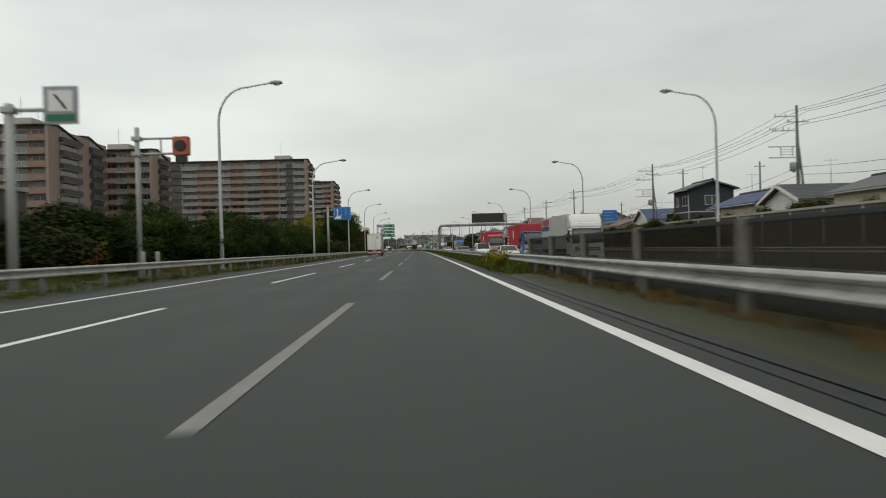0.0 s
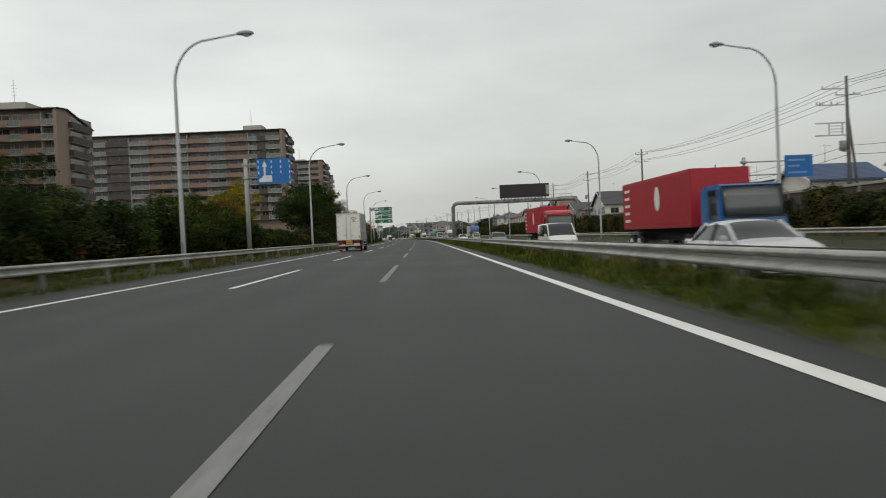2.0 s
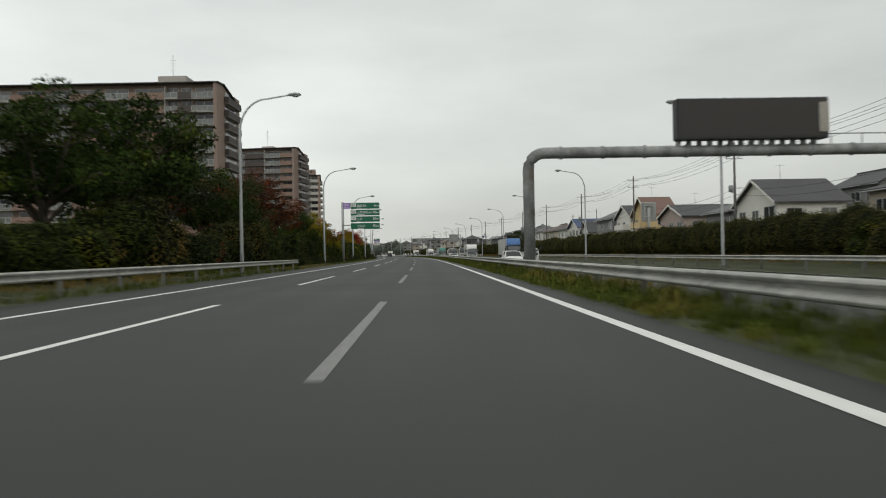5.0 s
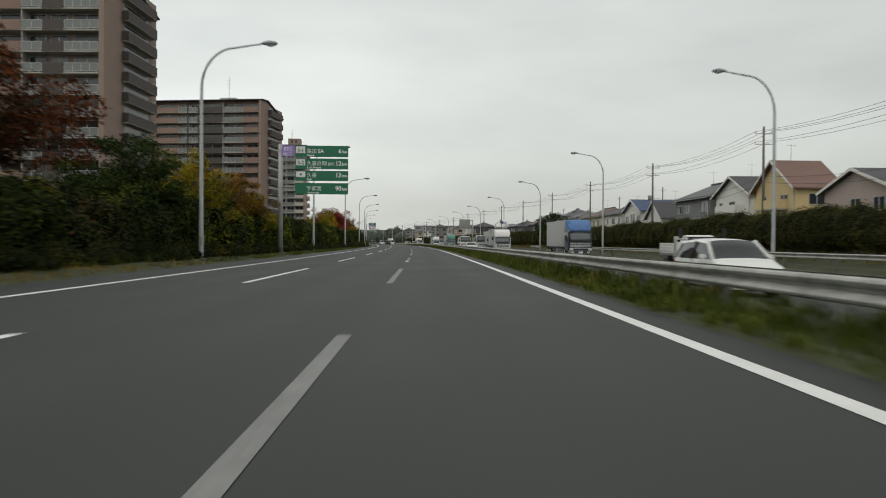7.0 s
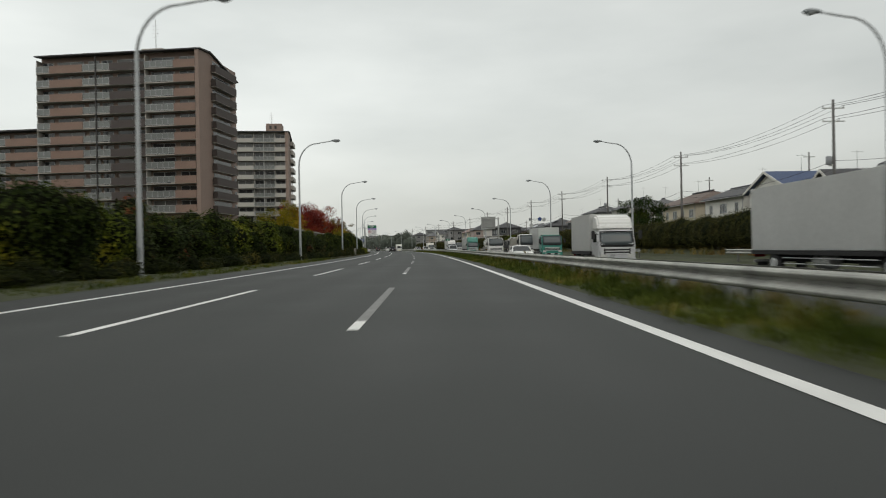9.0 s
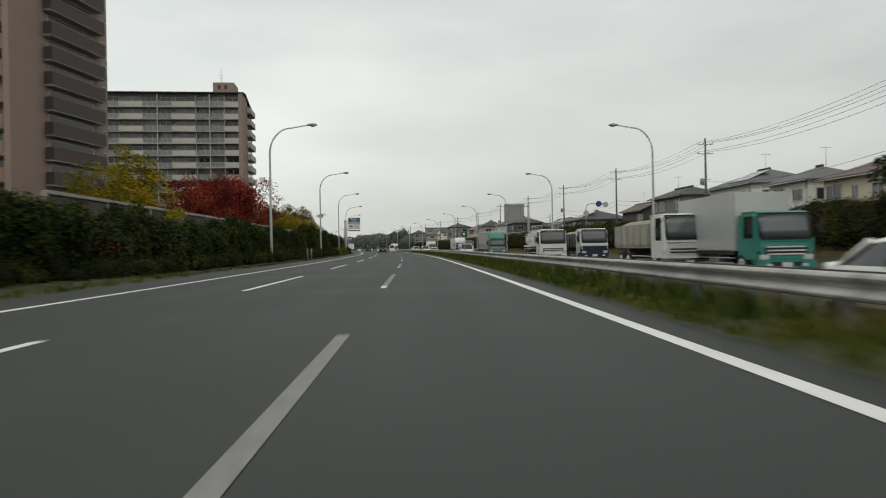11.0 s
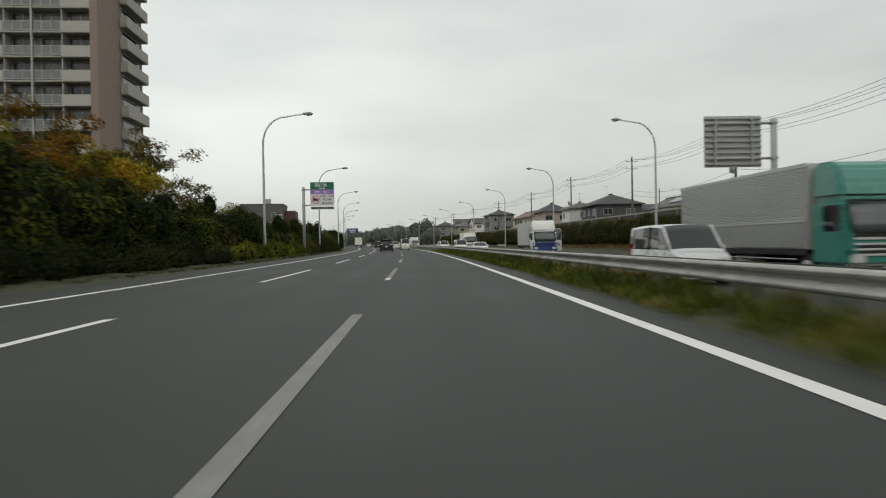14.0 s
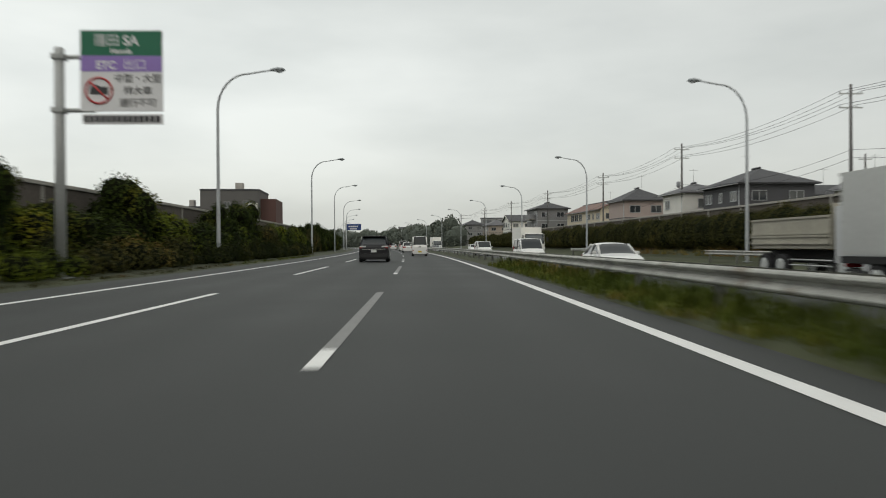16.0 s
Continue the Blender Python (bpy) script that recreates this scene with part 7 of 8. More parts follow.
def box_lorry(m, label, W=2.25, L=8.0, H=3.55, cab_paint=None, lower=None, body=None, cab_len=1.75, cab_top=2.55, floor=1.0, axles=(0.17, 0.83), deflector=None, wing=False, detailed=False, name="lorry"):
    """A cab-over box lorry. Its nose is at y = L, its tail at y = 0."""
    t = thing(name, m, label, "lorry")
    body = body or ALU
    lorry_cab(t, W - 0.08, L, cab_len, cab_top, cab_paint or C_WHITE, lower, deflector)
    b1 = L - cab_len - 0.12
    shell = boxes("cargo_box", (-W / 2, W / 2, 0.0, b1, floor, H), body, t, None, 0.035)
    for sx in (-1, 1):
        x = sx * W / 2
        if wing:
            rib_panel(shell, x, 0.09, b1 - 0.09, floor + 0.85, H - 0.12, 26, body, sx)
            for k in range(2):
                boxes("side_gate", (x - 0.02, x + 0.02, 0.1 + k * (b1 / 2 - 0.05), b1 / 2 - 0.02 + k * (b1 / 2 - 0.06), floor + 0.06, floor + 0.78), ALU_DULL, shell, None, 0.008)
            boxes("top_rail", (x - 0.03, x + 0.03, 0.0, b1, H - 0.11, H + 0.012), body, shell, None, 0.01)
            boxes("hinge_rail", (x - 0.03, x + 0.035, 0.0, b1, floor + 0.78, floor + 0.85), body, shell, None, 0.008)
        else:
            boxes("side_panel", (x - 0.006, x + 0.006, 0.08, b1 - 0.08, floor + 0.08, H - 0.1), body, shell)
        boxes("sill", (x - 0.03, x + 0.02, 0.0, b1, floor - 0.16, floor + 0.02), UNDER, t, None, 0.01)
        if detailed:
            for k in range(11):
                boxes("marker_block", (x + sx * 0.02 - 0.012, x + sx * 0.02 + 0.012, 0.35 + 0.52 * k, 0.5 + 0.52 * k, floor - 0.13, floor - 0.02), ALU, t)
        for z in (0.45, 0.62, 0.79) if detailed else (0.5, 0.72):
            bm = bmesh.new()
            tube(bm, [(x - sx * 0.05, axles[0] * L + 0.75, z), (x - sx * 0.05, axles[1] * L - 0.62, z)], 0.022, 6)
            part("side_guard", bm, STEEL, t)
        bm = bmesh.new()
        tube(bm, [(x - sx * 0.35, L * 0.42, 0.62), (x - sx * 0.35, L * 0.42 + 1.1, 0.62)], 0.26, 12)
        part("fuel_tank", bm, ALU_DULL if not detailed else FLAP_RED, t)
        for k in axles:
            wheel(t, sx * (W / 2 - 0.16), k * L, 0.44, 0.26, CHROME if detailed else STEEL, FLAP_RED if detailed else None)
    boxes("chassis", (-0.42, 0.42, 0.1, L - 0.4, 0.55, floor - 0.02), UNDER, t)
    # tail
    for sx in (-1, 1):
        d = boxes("rear_door", (min(sx * 0.14, sx * (W / 2 - 0.06)), max(sx * 0.14, sx * (W / 2 - 0.06)), -0.035, -0.002, floor + 0.06, H - 0.1), LORRY_WHITE if detailed else body, shell, None, 0.012)
        for k in range(5 if detailed else 0):
            z = floor + 0.25 + k * (H - floor - 0.5) / 4
            boxes("hinge", (sx * (W / 2 - 0.12) - 0.11, sx * (W / 2 - 0.12) + 0.11, -0.055, -0.036, z - 0.03, z + 0.03), STEEL, d, None, 0.006)
        bm = bmesh.new()
        tube(bm, [(sx * 0.2, -0.06, floor + 0.1), (sx * 0.2, -0.06, H - 0.12)], 0.022, 6)
        part("lock_bar", bm, STEEL, d)
        boxes("lock_handle", (sx * 0.36 - 0.17, sx * 0.36 + 0.17, -0.085, -0.05, floor + 0.42, floor + 0.48), STEEL, d, None, 0.01)
        boxes("tail_light", (sx * (W / 2 - 0.36) - 0.24, sx * (W / 2 - 0.36) + 0.24, -0.02, 0.06, floor - 0.27, floor - 0.06), RED_LENS, t, None, 0.015)
        f = boxes("mud_flap", (sx * (W / 2 - 0.36) - 0.24, sx * (W / 2 - 0.36) + 0.24, 0.25, 0.27, 0.18, 0.52), FLAP_RED if detailed else UNDER, t, None, 0.005)
        if detailed:
            boxes("flap_edge", (sx * (W / 2 - 0.36) - 0.27, sx * (W / 2 - 0.36) + 0.27, 0.252, 0.262, 0.14, 0.178), PLATE, f)
    boxes("door_centre", (-0.135, 0.135, -0.02, -0.002, floor + 0.06, H - 0.1), LORRY_WHITE if detailed else body, shell)
    boxes("bumper", (-W / 2 + 0.1, W / 2 - 0.1, -0.02, 0.1, 0.48, 0.62), STEEL, t, None, 0.02)
    boxes("number_plate", (-0.72, -0.4, -0.036, -0.022, 0.5, 0.66) if detailed else (-0.2, 0.2, -0.036, -0.022, 0.5, 0.66), PLATE, t)
    boxes("frame_edge", (-W / 2, W / 2, -0.05, -0.002, H - 0.09, H + 0.01), body, shell, None, 0.01)
    if detailed:
        for z in (0.66, 0.84):
            r = boxes("reflector_plate", (-0.3, 0.3, -0.03, 0.02, z, z + 0.16), AMBER, t, None, 0.01)
        boxes("tool_box", (0.42, 0.98, -0.05, 0.1, 0.5, 0.7), PLATE, t, None, 0.02)
        for p in ([(0.22, 2.98), (0.50, 3.16), (0.78, 2.98), (0.72, 2.94), (0.50, 3.07), (0.28, 2.94)], [(0.36, 2.93), (0.64, 2.93), (0.64, 2.89), (0.36, 2.89)], [(0.40, 2.83), (0.60, 2.83), (0.60, 2.79), (0.40, 2.79)], [(0.32, 2.73), (0.68, 2.73), (0.68, 2.685), (0.32, 2.685)], [(0.475, 2.89), (0.525, 2.89), (0.525, 2.735), (0.475, 2.735)]):
            bm = bmesh.new()
            prism(bm, p, "y", -0.05, -0.037)
            part("emblem", bm, GOLD, shell, "ochre painted emblem")
        boxes("sticker", (0.88, 1.02, -0.042, -0.036, 1.28, 1.42), YELLOW_PLATE, shell)
        bm = bmesh.new()
        tube(bm, [(-0.85, -0.04, 3.3), (-0.55, -0.04, 3.3)], 0.02, 5)
        part("maker_plate", bm, DARK_METAL, shell)
    return t


TRUCK_U = -6.72
box_lorry(at(113.2, TRUCK_U), "white-doored aluminium wing-body lorry with dark cab and red mud flaps", W=2.2, L=8.3, H=3.5, cab_paint=C_DGREEN, body=ALU, wing=True, detailed=True, deflector=(3.25, C_DGREEN))

# the traffic ahead
car(at(445.6, -2.85), "suv", C_BLACK, "black sport utility car seen from behind on the asphalt")
car(at(469.0, 0.55), "keivan", C_WHITE, "white micro van with a yellow plate on the asphalt", plate=YELLOW_PLATE)
car(at(548, -2.6), "minivan", C_BLACK, "dark minivan driving in the middle lane")
car(at(505, 0.2), "hatch", C_WHITE, "white hatchback car in the fast lane")
car(at(528, 0.3), "minivan", C_WHITE, "white minivan in the fast lane")
car(at(575, -0.2), "sedan", C_WHITE, "white sedan car in the fast lane")
car(at(600, -3.0), "hatch", C_SILVER, "silver hatchback car in the middle lane")
box_lorry(at(600, -6.5), "white box lorry far along the slow lane", W=2.3, L=8.5, body=LORRY_WHITE)

# the oncoming traffic: station of the nose
def facing(s, u, length):
    """The pose of an oncoming vehicle of that length whose nose stands at station s."""
    return at(s + length, u, opposite_level(u), 180)


striped = box_lorry(facing(49.7, 12.0, 11.6), "pale box lorry with red and blue painted side blocks", W=2.4, L=11.6, H=3.55, cab_paint=C_WHITE, body=ALU, deflector=(3.5, C_WHITE))
for sx in (-1, 1):
    boxes("red_block", (sx * 1.206 - 0.008, sx * 1.206 + 0.008, 0.3, 3.6, 2.95, 3.42), C_RED, striped, None, 0.0, "red painted block")
    boxes("blue_block", (sx * 1.206 - 0.008, sx * 1.206 + 0.008, 0.3, 3.6, 2.5, 2.88), C_DEEPBLUE, striped, None, 0.0, "blue painted block")
car(at(65, 8.3, opposite_level(8.3), 180), "sedan", C_SILVER, "silver sedan car on the opposite carriageway")
car(at(91, 8.3, opposite_level(8.3), 180), "minivan", C_WHITE, "white minivan on the opposite carriageway")
car(at(125, 8.3, opposite_level(8.3), 180), "hatch", C_GREY, "grey hatchback car on the opposite carriageway")


def container_lorry(s, u, cab_paint, lower, label):
    L = 12.5
    t = thing("container_lorry", facing(s, u, L), label, "lorry")
    lorry_cab(t, 2.45, L, 2.0, 2.8, cab_paint, lower, (3.15, cab_paint) if cab_paint is C_RED else None)
    c = boxes("container", (-1.22, 1.22, 0.0, 9.6, 1.25, 3.62), C_CONTAINER, t, None, 0.03)
    for sx in (-1, 1):
        bm = bmesh.new()
        outline = []
        n = 34
        for k in range(n):
            y, h = 0.2 + k * 9.2 / n, 9.2 / n
            outline += [(y, 0.0), (y + h * 0.2, 0.035), (y + h * 0.5, 0.035), (y + h * 0.7, 0.0)]
        pts = [(sx * (1.22 + d), y) for y, d in outline] + [(sx * 1.19, 9.4), (sx * 1.19, 0.2)]
        prism(bm, pts, "z", 1.42, 3.48)
        part("corrugated_side", bm, C_CONTAINER, c)
        bm = bmesh.new()
        bmesh.ops.create_cone(bm, cap_ends=True, segments=28, radius1=0.55, radius2=0.55, depth=0.012, matrix=pose(sx * 1.262, 5.6, 2.6, 0, 90) @ Matrix.Diagonal((1, 0.62, 1, 1)))
        part("emblem", bm, LORRY_WHITE, c, "white oval emblem")
        for k in range(5):
            boxes("lettering_bar", (sx * 1.262 - 0.006, sx * 1.262 + 0.006, 0.5, 1.35 - 0.08 * (k % 2), 1.62 + 0.38 * k, 1.76 + 0.38 * k), LORRY_WHITE, c)
        for y in (1.2, 2.5, 8.9, 11.3):
            wheel(t, sx * 1.05, y, 0.5, 0.3, STEEL)
        boxes("mudguard", (sx * 1.05 - 0.17, sx * 1.05 + 0.17, 0.55, 3.15, 1.04, 1.1), UNDER, t)
    boxes("chassis", (-0.5, 0.5, 0.1, L - 0.6, 0.7, 1.24), UNDER, t)
    boxes("rear_frame", (-1.22, 1.22, -0.04, -0.005, 1.28, 3.6), C_CONTAINER, c, None, 0.01)
    boxes("bumper", (-1.1, 1.1, -0.02, 0.1, 0.5, 0.66), STEEL, t, None, 0.02)
    return t


container_lorry(72.5, 12.0, C_BLUE, CHROME, "articulated lorry with a blue cab and a red container")
container_lorry(108.6, 12.0, C_RED, CHROME, "lorry with a bright red cab and a red container")
box_lorry(facing(234.6, 15.2, 11.2), "grey box lorry with a navy cab and blue wind deflector", W=2.4, L=11.2, H=3.65, cab_paint=C_NAVY, lower=CHROME, body=ALU, cab_len=2.0, deflector=(3.65, C_BLUE))
car(at(186, 8.3, opposite_level(8.3), 180), "hatch", C_WHITE, "white hatchback car passing on the opposite carriageway")


def flatbed(s, u, label, L=6.0, W=1.9, cab_paint=None, load=None, cab_top=2.1):
    t = thing("flatbed_lorry", facing(s, u, L), label, "lorry")
    lorry_cab(t, W - 0.06, L, 1.45, cab_top, cab_paint or C_WHITE, None, None, 0.5)
    b1 = L - 1.6
    bed = boxes("bed", (-W / 2, W / 2, 0, b1, 0.82, 0.92), ALU_DULL, t, None, 0.01)
    for sx in (-1, 1):
        g = boxes("side_gate", (sx * W / 2 - 0.03, sx * W / 2 + 0.03, 0, b1, 0.93, 1.4), LORRY_WHITE, bed, None, 0.012)
        for k in range(3):
            boxes("gate_rib", (sx * (W / 2 + 0.035) - 0.012, sx * (W / 2 + 0.035) + 0.012, 0.05, b1 - 0.05, 1.0 + 0.14 * k, 1.05 + 0.14 * k), PLATE, g)
        for y in (0.2 * L, 0.83 * L):
            wheel(t, sx * (W / 2 - 0.14), y, 0.36, 0.22, STEEL)
    boxes("tail_gate", (-W / 2 + 0.04, W / 2 - 0.04, -0.03, 0.03, 0.93, 1.4), LORRY_WHITE, bed, None, 0.012)
    boxes("guard_frame", (-W / 2 + 0.04, W / 2 - 0.04, b1 - 0.06, b1, 0.93, cab_top - 0.05), STEEL, bed, None, 0.012)
    boxes("chassis", (-0.4, 0.4, 0.1, L - 0.3, 0.45, 0.81), UNDER, t)
    if load:
        bm = bmesh.new()
        prism(bm, [(-W / 2 + 0.1, 0.93), (W / 2 - 0.1, 0.93), (W / 2 - 0.2, 1.5), (0, 1.62), (-W / 2 + 0.2, 1.5)], "y", 0.2, b1 - 0.2, 0.03)
        part("load", bm, load, bed)
    return t


flatbed(197, 12.0, "white micro pick-up with a low drop-side bed", 3.4, 1.48, C_WHITE, None, 1.75)
box_lorry(facing(252.3, 9.9, 6.6), "silver-white box lorry with a rounded wind deflector", W=2.05, L=6.6, H=3.05, cab_paint=C_SILVER, body=ALU, cab_top=2.15, cab_len=1.6, deflector=(2.95, C_WHITE))
car(at(276, 8.1, opposite_level(8.1), 180), "sedan", C_WHITE, "white sedan car on the opposite carriageway")
box_lorry(facing(292, 13.9, 8.0), "box lorry with a teal cab seen behind the guard rail", W=2.3, L=8.0, H=3.4, cab_paint=C_TEAL, body=ALU)


def tipper(s, u, label, paint, lower, body_mat, L=7.8, tank=False, load=True):
    t = thing("tank_lorry" if tank else "tipper_lorry", facing(s, u, L), label, "lorry")
    W = 2.4
    lorry_cab(t, W - 0.05, L, 1.9, 2.75, paint, lower)
    b1 = L - 2.05
    if tank:
        bm = bmesh.new()
        pr = [(0.1, 0.55), (0.2, 0.85), (1.2, 0.98), (b1 - 1.2, 0.98), (b1 - 0.2, 0.85), (b1 - 0.1, 0.55)]
        tube(bm, [(0, y, 1.95) for y, _ in pr], [r for _, r in pr], 24)
        for v in bm.verts:
            v.co.x *= 1.16
            v.co.z = 1.95 + (v.co.z - 1.95) * 0.86
        tk = part("tank", bm, body_mat, t)
        for y in (0.7, b1 * 0.5, b1 - 0.7):
            bm = bmesh.new()
            tube(bm, [(0, y - 0.05, 1.95), (0, y + 0.05, 1.95)], 1.0, 24)
            for v in bm.verts:
                v.co.x *= 1.16
                v.co.z = 1.95 + (v.co.z - 1.95) * 0.87
            part("tank_band", bm, ALU_DULL, tk)
        boxes("walkway", (-0.5, 0.5, 0.6, b1 - 0.6, 2.8, 2.86), STEEL, tk)
        for sx in (-1, 1):
            for z, x in ((2.72, 0.72), (2.5, 0.98), (2.28, 1.1)):
                boxes("side_rail", (sx * x - 0.05, sx * x + 0.05, 0.3, b1 - 0.3, z - 0.035, z + 0.035), PLATE, tk, None, 0.012)
            boxes("hose_tray", (sx * 1.08 - 0.14, sx * 1.08 + 0.14, 0.2, b1 - 0.2, 1.28, 1.42), LORRY_WHITE, tk, None, 0.03)
            boxes("hose_tray", (sx * 1.06 - 0.12, sx * 1.06 + 0.12, 0.4, b1 - 0.4, 1.08, 1.18), ALU_DULL, tk, None, 0.02)
        bm = bmesh.new()
        tube(bm, [(0.5, 0.6, 2.85), (0.5, 0.6, 3.2), (0.5, b1 - 0.6, 3.2), (0.5, b1 - 0.6, 2.85)], 0.025, 6)
        part("handrail", bm, STEEL, tk)
    else:
        bd = boxes("tipper_body", (-W / 2 + 0.03, W / 2 - 0.03, 0, b1, 1.15, 1.28), body_mat, t, None, 0.02)
        for sx in (-1, 1):
            g = boxes("side_wall", (sx * (W / 2 - 0.03) - 0.04, sx * (W / 2 - 0.03) + 0.04, 0, b1, 1.282, 2.35), body_mat, bd, None, 0.015)
            for z in () if load else (1.36, 1.62, 1.72, 2.30):
                boxes("side_rail", (sx * (W / 2 + 0.03) - 0.035, sx * (W / 2 + 0.03) + 0.035, 0.0, b1, z - 0.04, z + 0.04), body_mat, g, None, 0.012)
            for k in range(6 if load else 0):
                boxes("side_rib", (sx * (W / 2 + 0.03) - 0.02, sx * (W / 2 + 0.03) + 0.02, 0.1 + k * (b1 - 0.3) / 5, 0.2 + k * (b1 - 0.3) / 5, 1.25, 2.33), ALU_DULL, g, None, 0.008)
        boxes("tail_gate", (-W / 2 + 0.08, W / 2 - 0.08, -0.03, 0.04, 1.282, 2.35), body_mat, bd, None, 0.015)
        boxes("head_board", (-W / 2 + 0.08, W / 2 - 0.08, b1 - 0.05, b1, 1.282, 2.75), body_mat, bd, None, 0.015)
        if load:
            bm = bmesh.new()
            prism(bm, [(-W / 2 + 0.1, 1.3), (W / 2 - 0.1, 1.3), (W / 2 - 0.1, 2.3), (0.3, 2.6), (-0.4, 2.55), (-W / 2 + 0.1, 2.3)], "y", 0.06, b1 - 0.07)
            part("load", bm, TARP, bd, "tan covered load")
    boxes("chassis", (-0.45, 0.45, 0.1, L - 0.5, 0.6, 1.1), UNDER, t)
    for sx in (-1, 1):
        for y in (1.0, 2.3, L - 1.35):
            wheel(t, sx * (W / 2 - 0.17), y, 0.48, 0.28, STEEL)
        for z in (0.55, 0.75):
            bm = bmesh.new()
            tube(bm, [(sx * (W / 2 - 0.06), 3.0, z), (sx * (W / 2 - 0.06), L - 2.1, z)], 0.03, 6)
            part("side_guard", bm, STEEL, t)
    return t


tipper(297.7, 12.4, "pale tipper lorry with a tan covered load", C_WHITE, CHROME, TIPPER_PALE)
tipper(326.5, 12.0, "white tank lorry with a pale railed tank", C_WHITE, None, LORRY_WHITE, 8.2, True)
tipper(325.0, 15.2, "white-topped tipper lorry with a navy lower cab and dark chassis", C_WHITE, C_NAVY, DARK_METAL)
box_lorry(facing(361.4, 12.0, 11.4), "long box lorry with a teal green cab and ribbed grey body", W=2.3, L=11.4, H=3.45, cab_paint=C_TEAL, lower=CHROME, body=ALU, cab_top=2.4, deflector=(3.4, C_TEAL), wing=True)
car(at(366.2, 8.2, opposite_level(8.2), 180), "minivan", C_SILVER, "silver minivan on the opposite carriageway")
box_lorry(facing(408.2, 12.0, 8.4), "white box lorry with a white and blue cab", W=2.25, L=8.4, H=3.2, cab_paint=C_WHITE, lower=C_DEEPBLUE, body=ALU, cab_top=2.35, deflector=(3.3, C_WHITE))
tipper(420.3, 15.2, "grey tipper lorry with ribbed pale tan sides", C_SILVER, None, TIPPER_PALE, load=False)
car(at(430, 8.5, opposite_level(8.6), 180), "sedan", C_WHITE, "white sedan car on the opposite carriageway")
car(at(452, 8.4, opposite_level(8.4), 180), "minivan", C_WHITE, "white minivan on the opposite carriageway")
box_lorry(facing(470.8, 12.4, 7.5), "small lorry with a cream cab and pale box", W=2.2, L=7.5, H=3.2, cab_paint=LORRY_WHITE, body=LORRY_WHITE)
car(at(488, 9.2, opposite_level(9.2), 180), "minivan", C_WHITE, "white minivan on the opposite carriageway")
car(at(520, 12.0, opposite_level(12), 180), "hatch", C_WHITE, "white hatchback car on the opposite carriageway")
car(at(556, 8.6, opposite_level(8.6), 180), "sedan", C_SILVER, "silver sedan car on the opposite carriageway")
box_lorry(facing(588, 12.4, 8.5), "white box lorry far along the opposite carriageway", W=2.3, L=8.5, body=LORRY_WHITE)

# ---------------------------------------------------------------- grass on the verges
def grass_mesh(seed, length, width, count, tall, mat):
    rng = random.Random(seed)
    verts, faces = [], []
    tufts = [(rng.uniform(-width / 2, width / 2), rng.uniform(-length / 2, length / 2), rng.uniform(0.5, 1.35)) for _ in range(count // 14)]
    for _ in range(count):
        cx, cy, k = rng.choice(tufts)
        x, y = cx + rng.gauss(0, 0.09), cy + rng.gauss(0, 0.09)
        h = tall * k * rng.uniform(0.5, 1.3)
        a = rng.uniform(0, 6.28)
        w = rng.uniform(0.006, 0.014)
        lean = Vector((math.cos(a), math.sin(a), 0)) * h * rng.uniform(0.2, 0.8)
        side = Vector((-math.sin(a), math.cos(a), 0)) * w
        p = Vector((x, y, -0.02))
        i = len(verts)
        verts += [p - side, p + side, p + lean * 0.4 + Vector((0, 0, h * 0.65)) + side * 0.8, p + lean * 0.4 + Vector((0, 0, h * 0.65)) - side * 0.8, p + lean + Vector((0, 0, h))]
        faces += [(i, i + 1, i + 2, i + 3), (i + 3, i + 2, i + 4)]
    return soup_mesh("grass", verts, faces, mat)


def grass_row(u, width, s0, s1, z, count, tall, mats, seed, label, length=12.0):
    meshes = [grass_mesh(seed + k, length + 0.6, width, count, tall, m) for k, m in enumerate(mats)]
    rng = random.Random(seed)
    s = s0
    while s < s1:
        ob = new("grass", rng.choice(meshes))
        ob.matrix_basis = at(s, u, z, rng.choice((0, 180)))
        tagged(ob, label, "grass", kind="stuff")
        s += length


grass_row(3.80, 0.95, 31, 428, 0.06, 3200, 0.15, (GRASS, GRASS, GRASS), 300, "short rough green grass along the median edge")
grass_row(4.95, 0.8, 31, 430, 0.1, 900, 0.26, (GRASS, GRASS_DRY), 320, "rough grass and weeds between the median guard rails")
grass_row(4.12, 0.55, 31, 430, 0.08, 1500, 0.30, (GRASS, GRASS), 310, "taller mixed weeds below the median guard rail")
grass_row(4.38, 0.3, -30, 31, 0.09, 1500, 0.15, (GRASS_STRAW,), 330, "dry yellowed grass under the guard rail")
grass_row(-10.9, 1.6, -20, 300, 0.0, 1700, 0.18, (GRASS, GRASS, GRASS_DRY), 340, "rough green grass verge before the hedge")
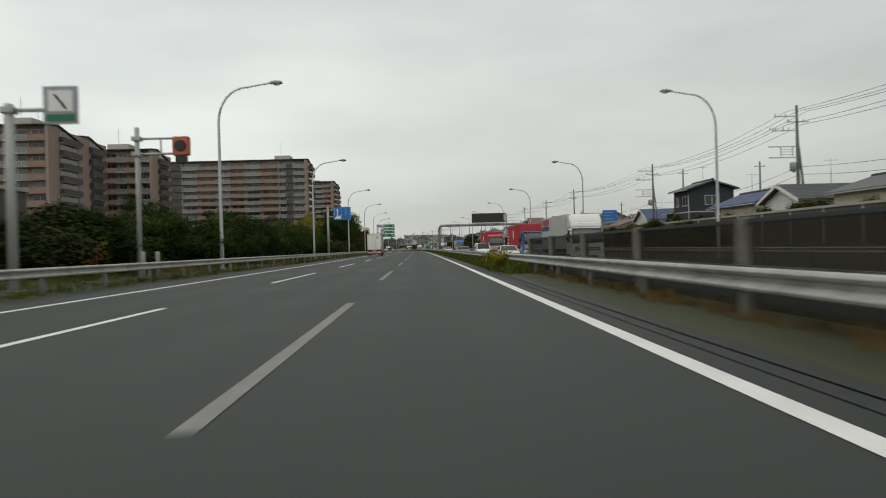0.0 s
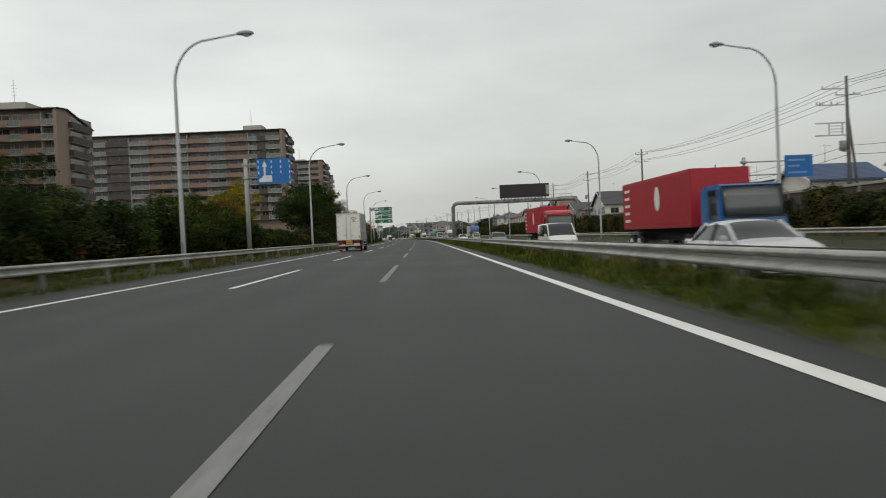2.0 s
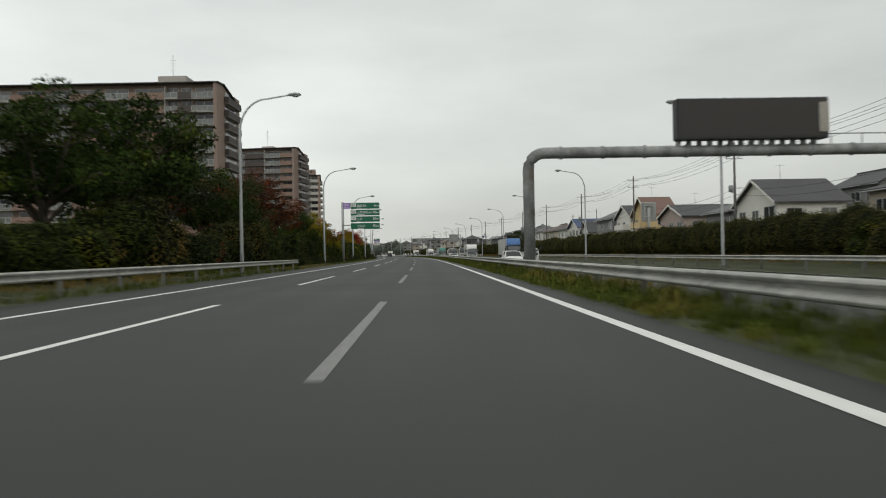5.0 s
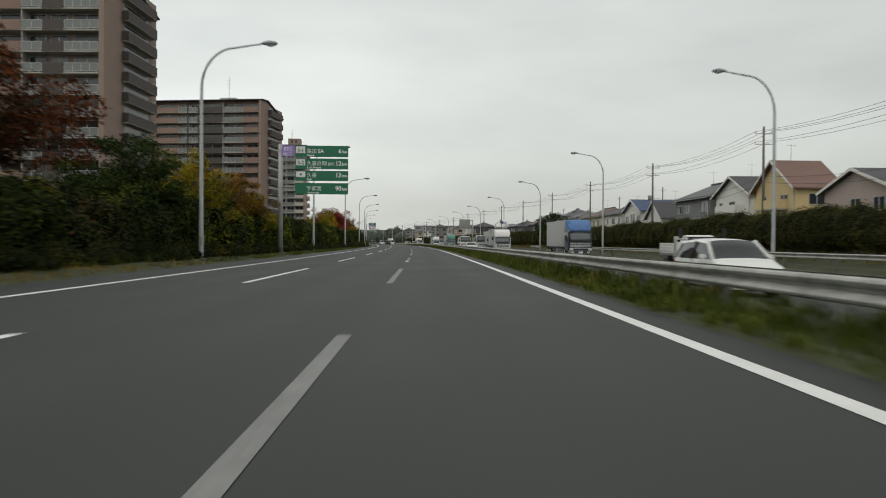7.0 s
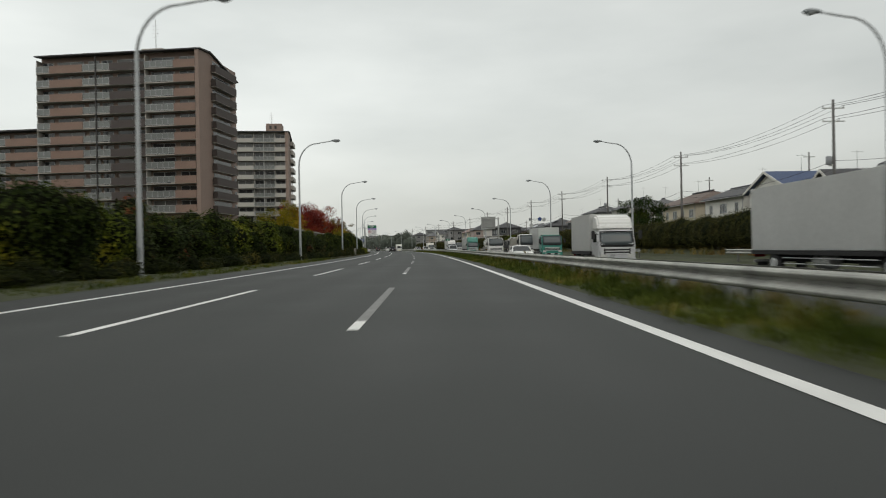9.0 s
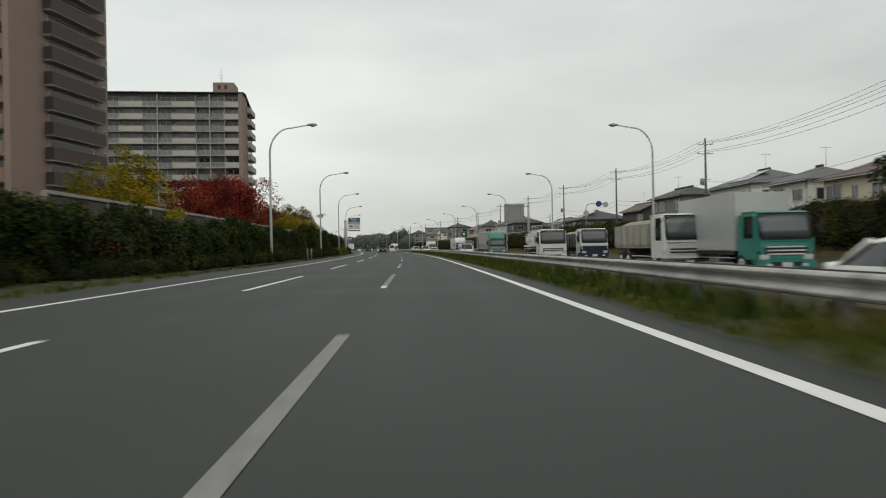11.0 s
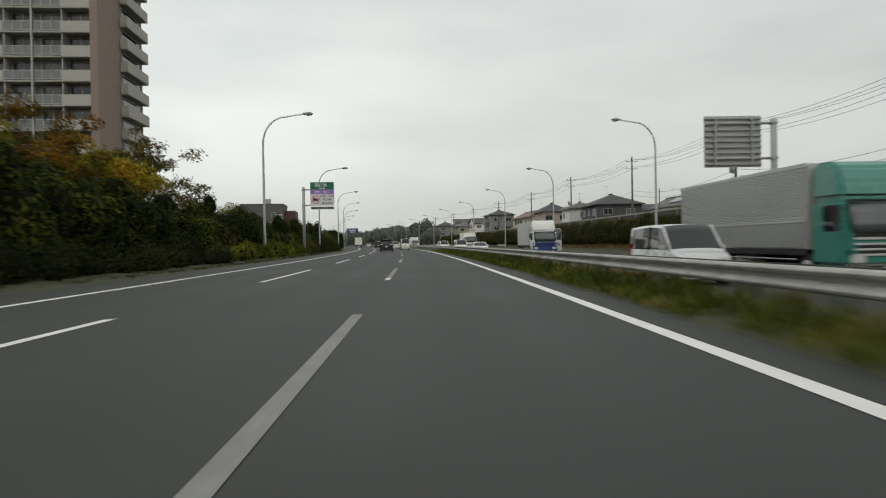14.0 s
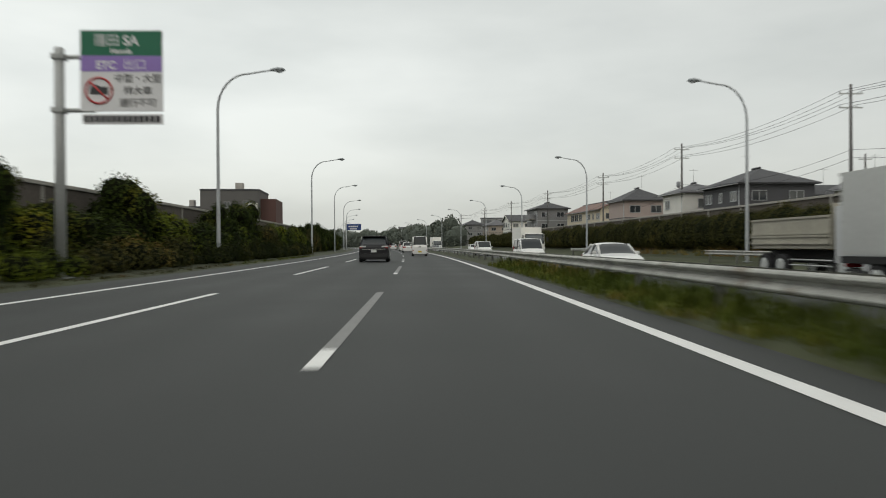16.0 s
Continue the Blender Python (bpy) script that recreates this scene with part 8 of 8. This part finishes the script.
grass_row(-10.75, 0.9, 300, 470, 0.0, 1500, 0.10, (GRASS_LITTER, GRASS_LITTER, GRASS), 345, "thin weeds and dead leaves along the edge of the road")
grass_row(-12.3, 1.4, -20, 200, 0.1, 1000, 0.34, (GRASS, GRASS_DRY), 350, "taller weeds at the foot of the hedge")
grass_row(22.3, 2.0, 60, 480, 0.15, 750, 0.5, (GRASS_STRAW, GRASS_DRY, GRASS_STRAW), 360, "long dry grass below the clipped hedge")


GOLDENROD = leaf_material("goldenrod_leaves", (0.07, 0.085, 0.012), (0.22, 0.17, 0.012), (0.33, 0.22, 0.02))


def weed_bush(s, u, size, mat, seed, label):
    rng = random.Random(seed)

    def place(r):
        o = Vector((r.gauss(0, 0.55), r.gauss(0, 0.55), abs(r.gauss(0, 0.5)) + 0.05))
        return o * size, Vector((o.x, o.y, 0.9))

    v, f = leaf_soup(900, place, 0.10, rng)
    b = thing("weed_bush", at(s, u, 0.08), label, "shrub")
    part("foliage", soup_mesh("foliage", v, f, mat), None, b)
    bm = bmesh.new()
    for k in range(5):
        a = k * 1.26
        tube(bm, [(0, 0, -0.05), (0.2 * size * math.cos(a), 0.2 * size * math.sin(a), 0.4 * size), (0.45 * size * math.cos(a), 0.45 * size * math.sin(a), 0.8 * size)], [0.012, 0.009, 0.004], 5)
    part("stems", bm, BARK, b)


weed_bush(31.2, 3.8, 0.62, GOLDENROD, 1, "tall yellow goldenrod clump at the end of the screen")
weed_bush(32.6, 3.7, 0.5, GOLDENROD, 7, "tall yellow goldenrod clump at the end of the screen")
weed_bush(35.2, 3.8, 0.45, GRASS, 8, "yellow-green weed clump in the median")
weed_bush(38.6, 4.7, 0.5, GRASS, 2, "yellow-green weed clump in the median")
weed_bush(250, 4.7, 0.4, GRASS_DRY, 3, "yellowish weed clump in the median")
weed_bush(96, 4.7, 0.45, GRASS, 4, "green weed clump in the median")
weed_bush(172, 4.8, 0.4, GRASS, 5, "green weed clump in the median")
weed_bush(378, 4.7, 0.35, GRASS_DRY, 6, "yellowish weed clump in the median")
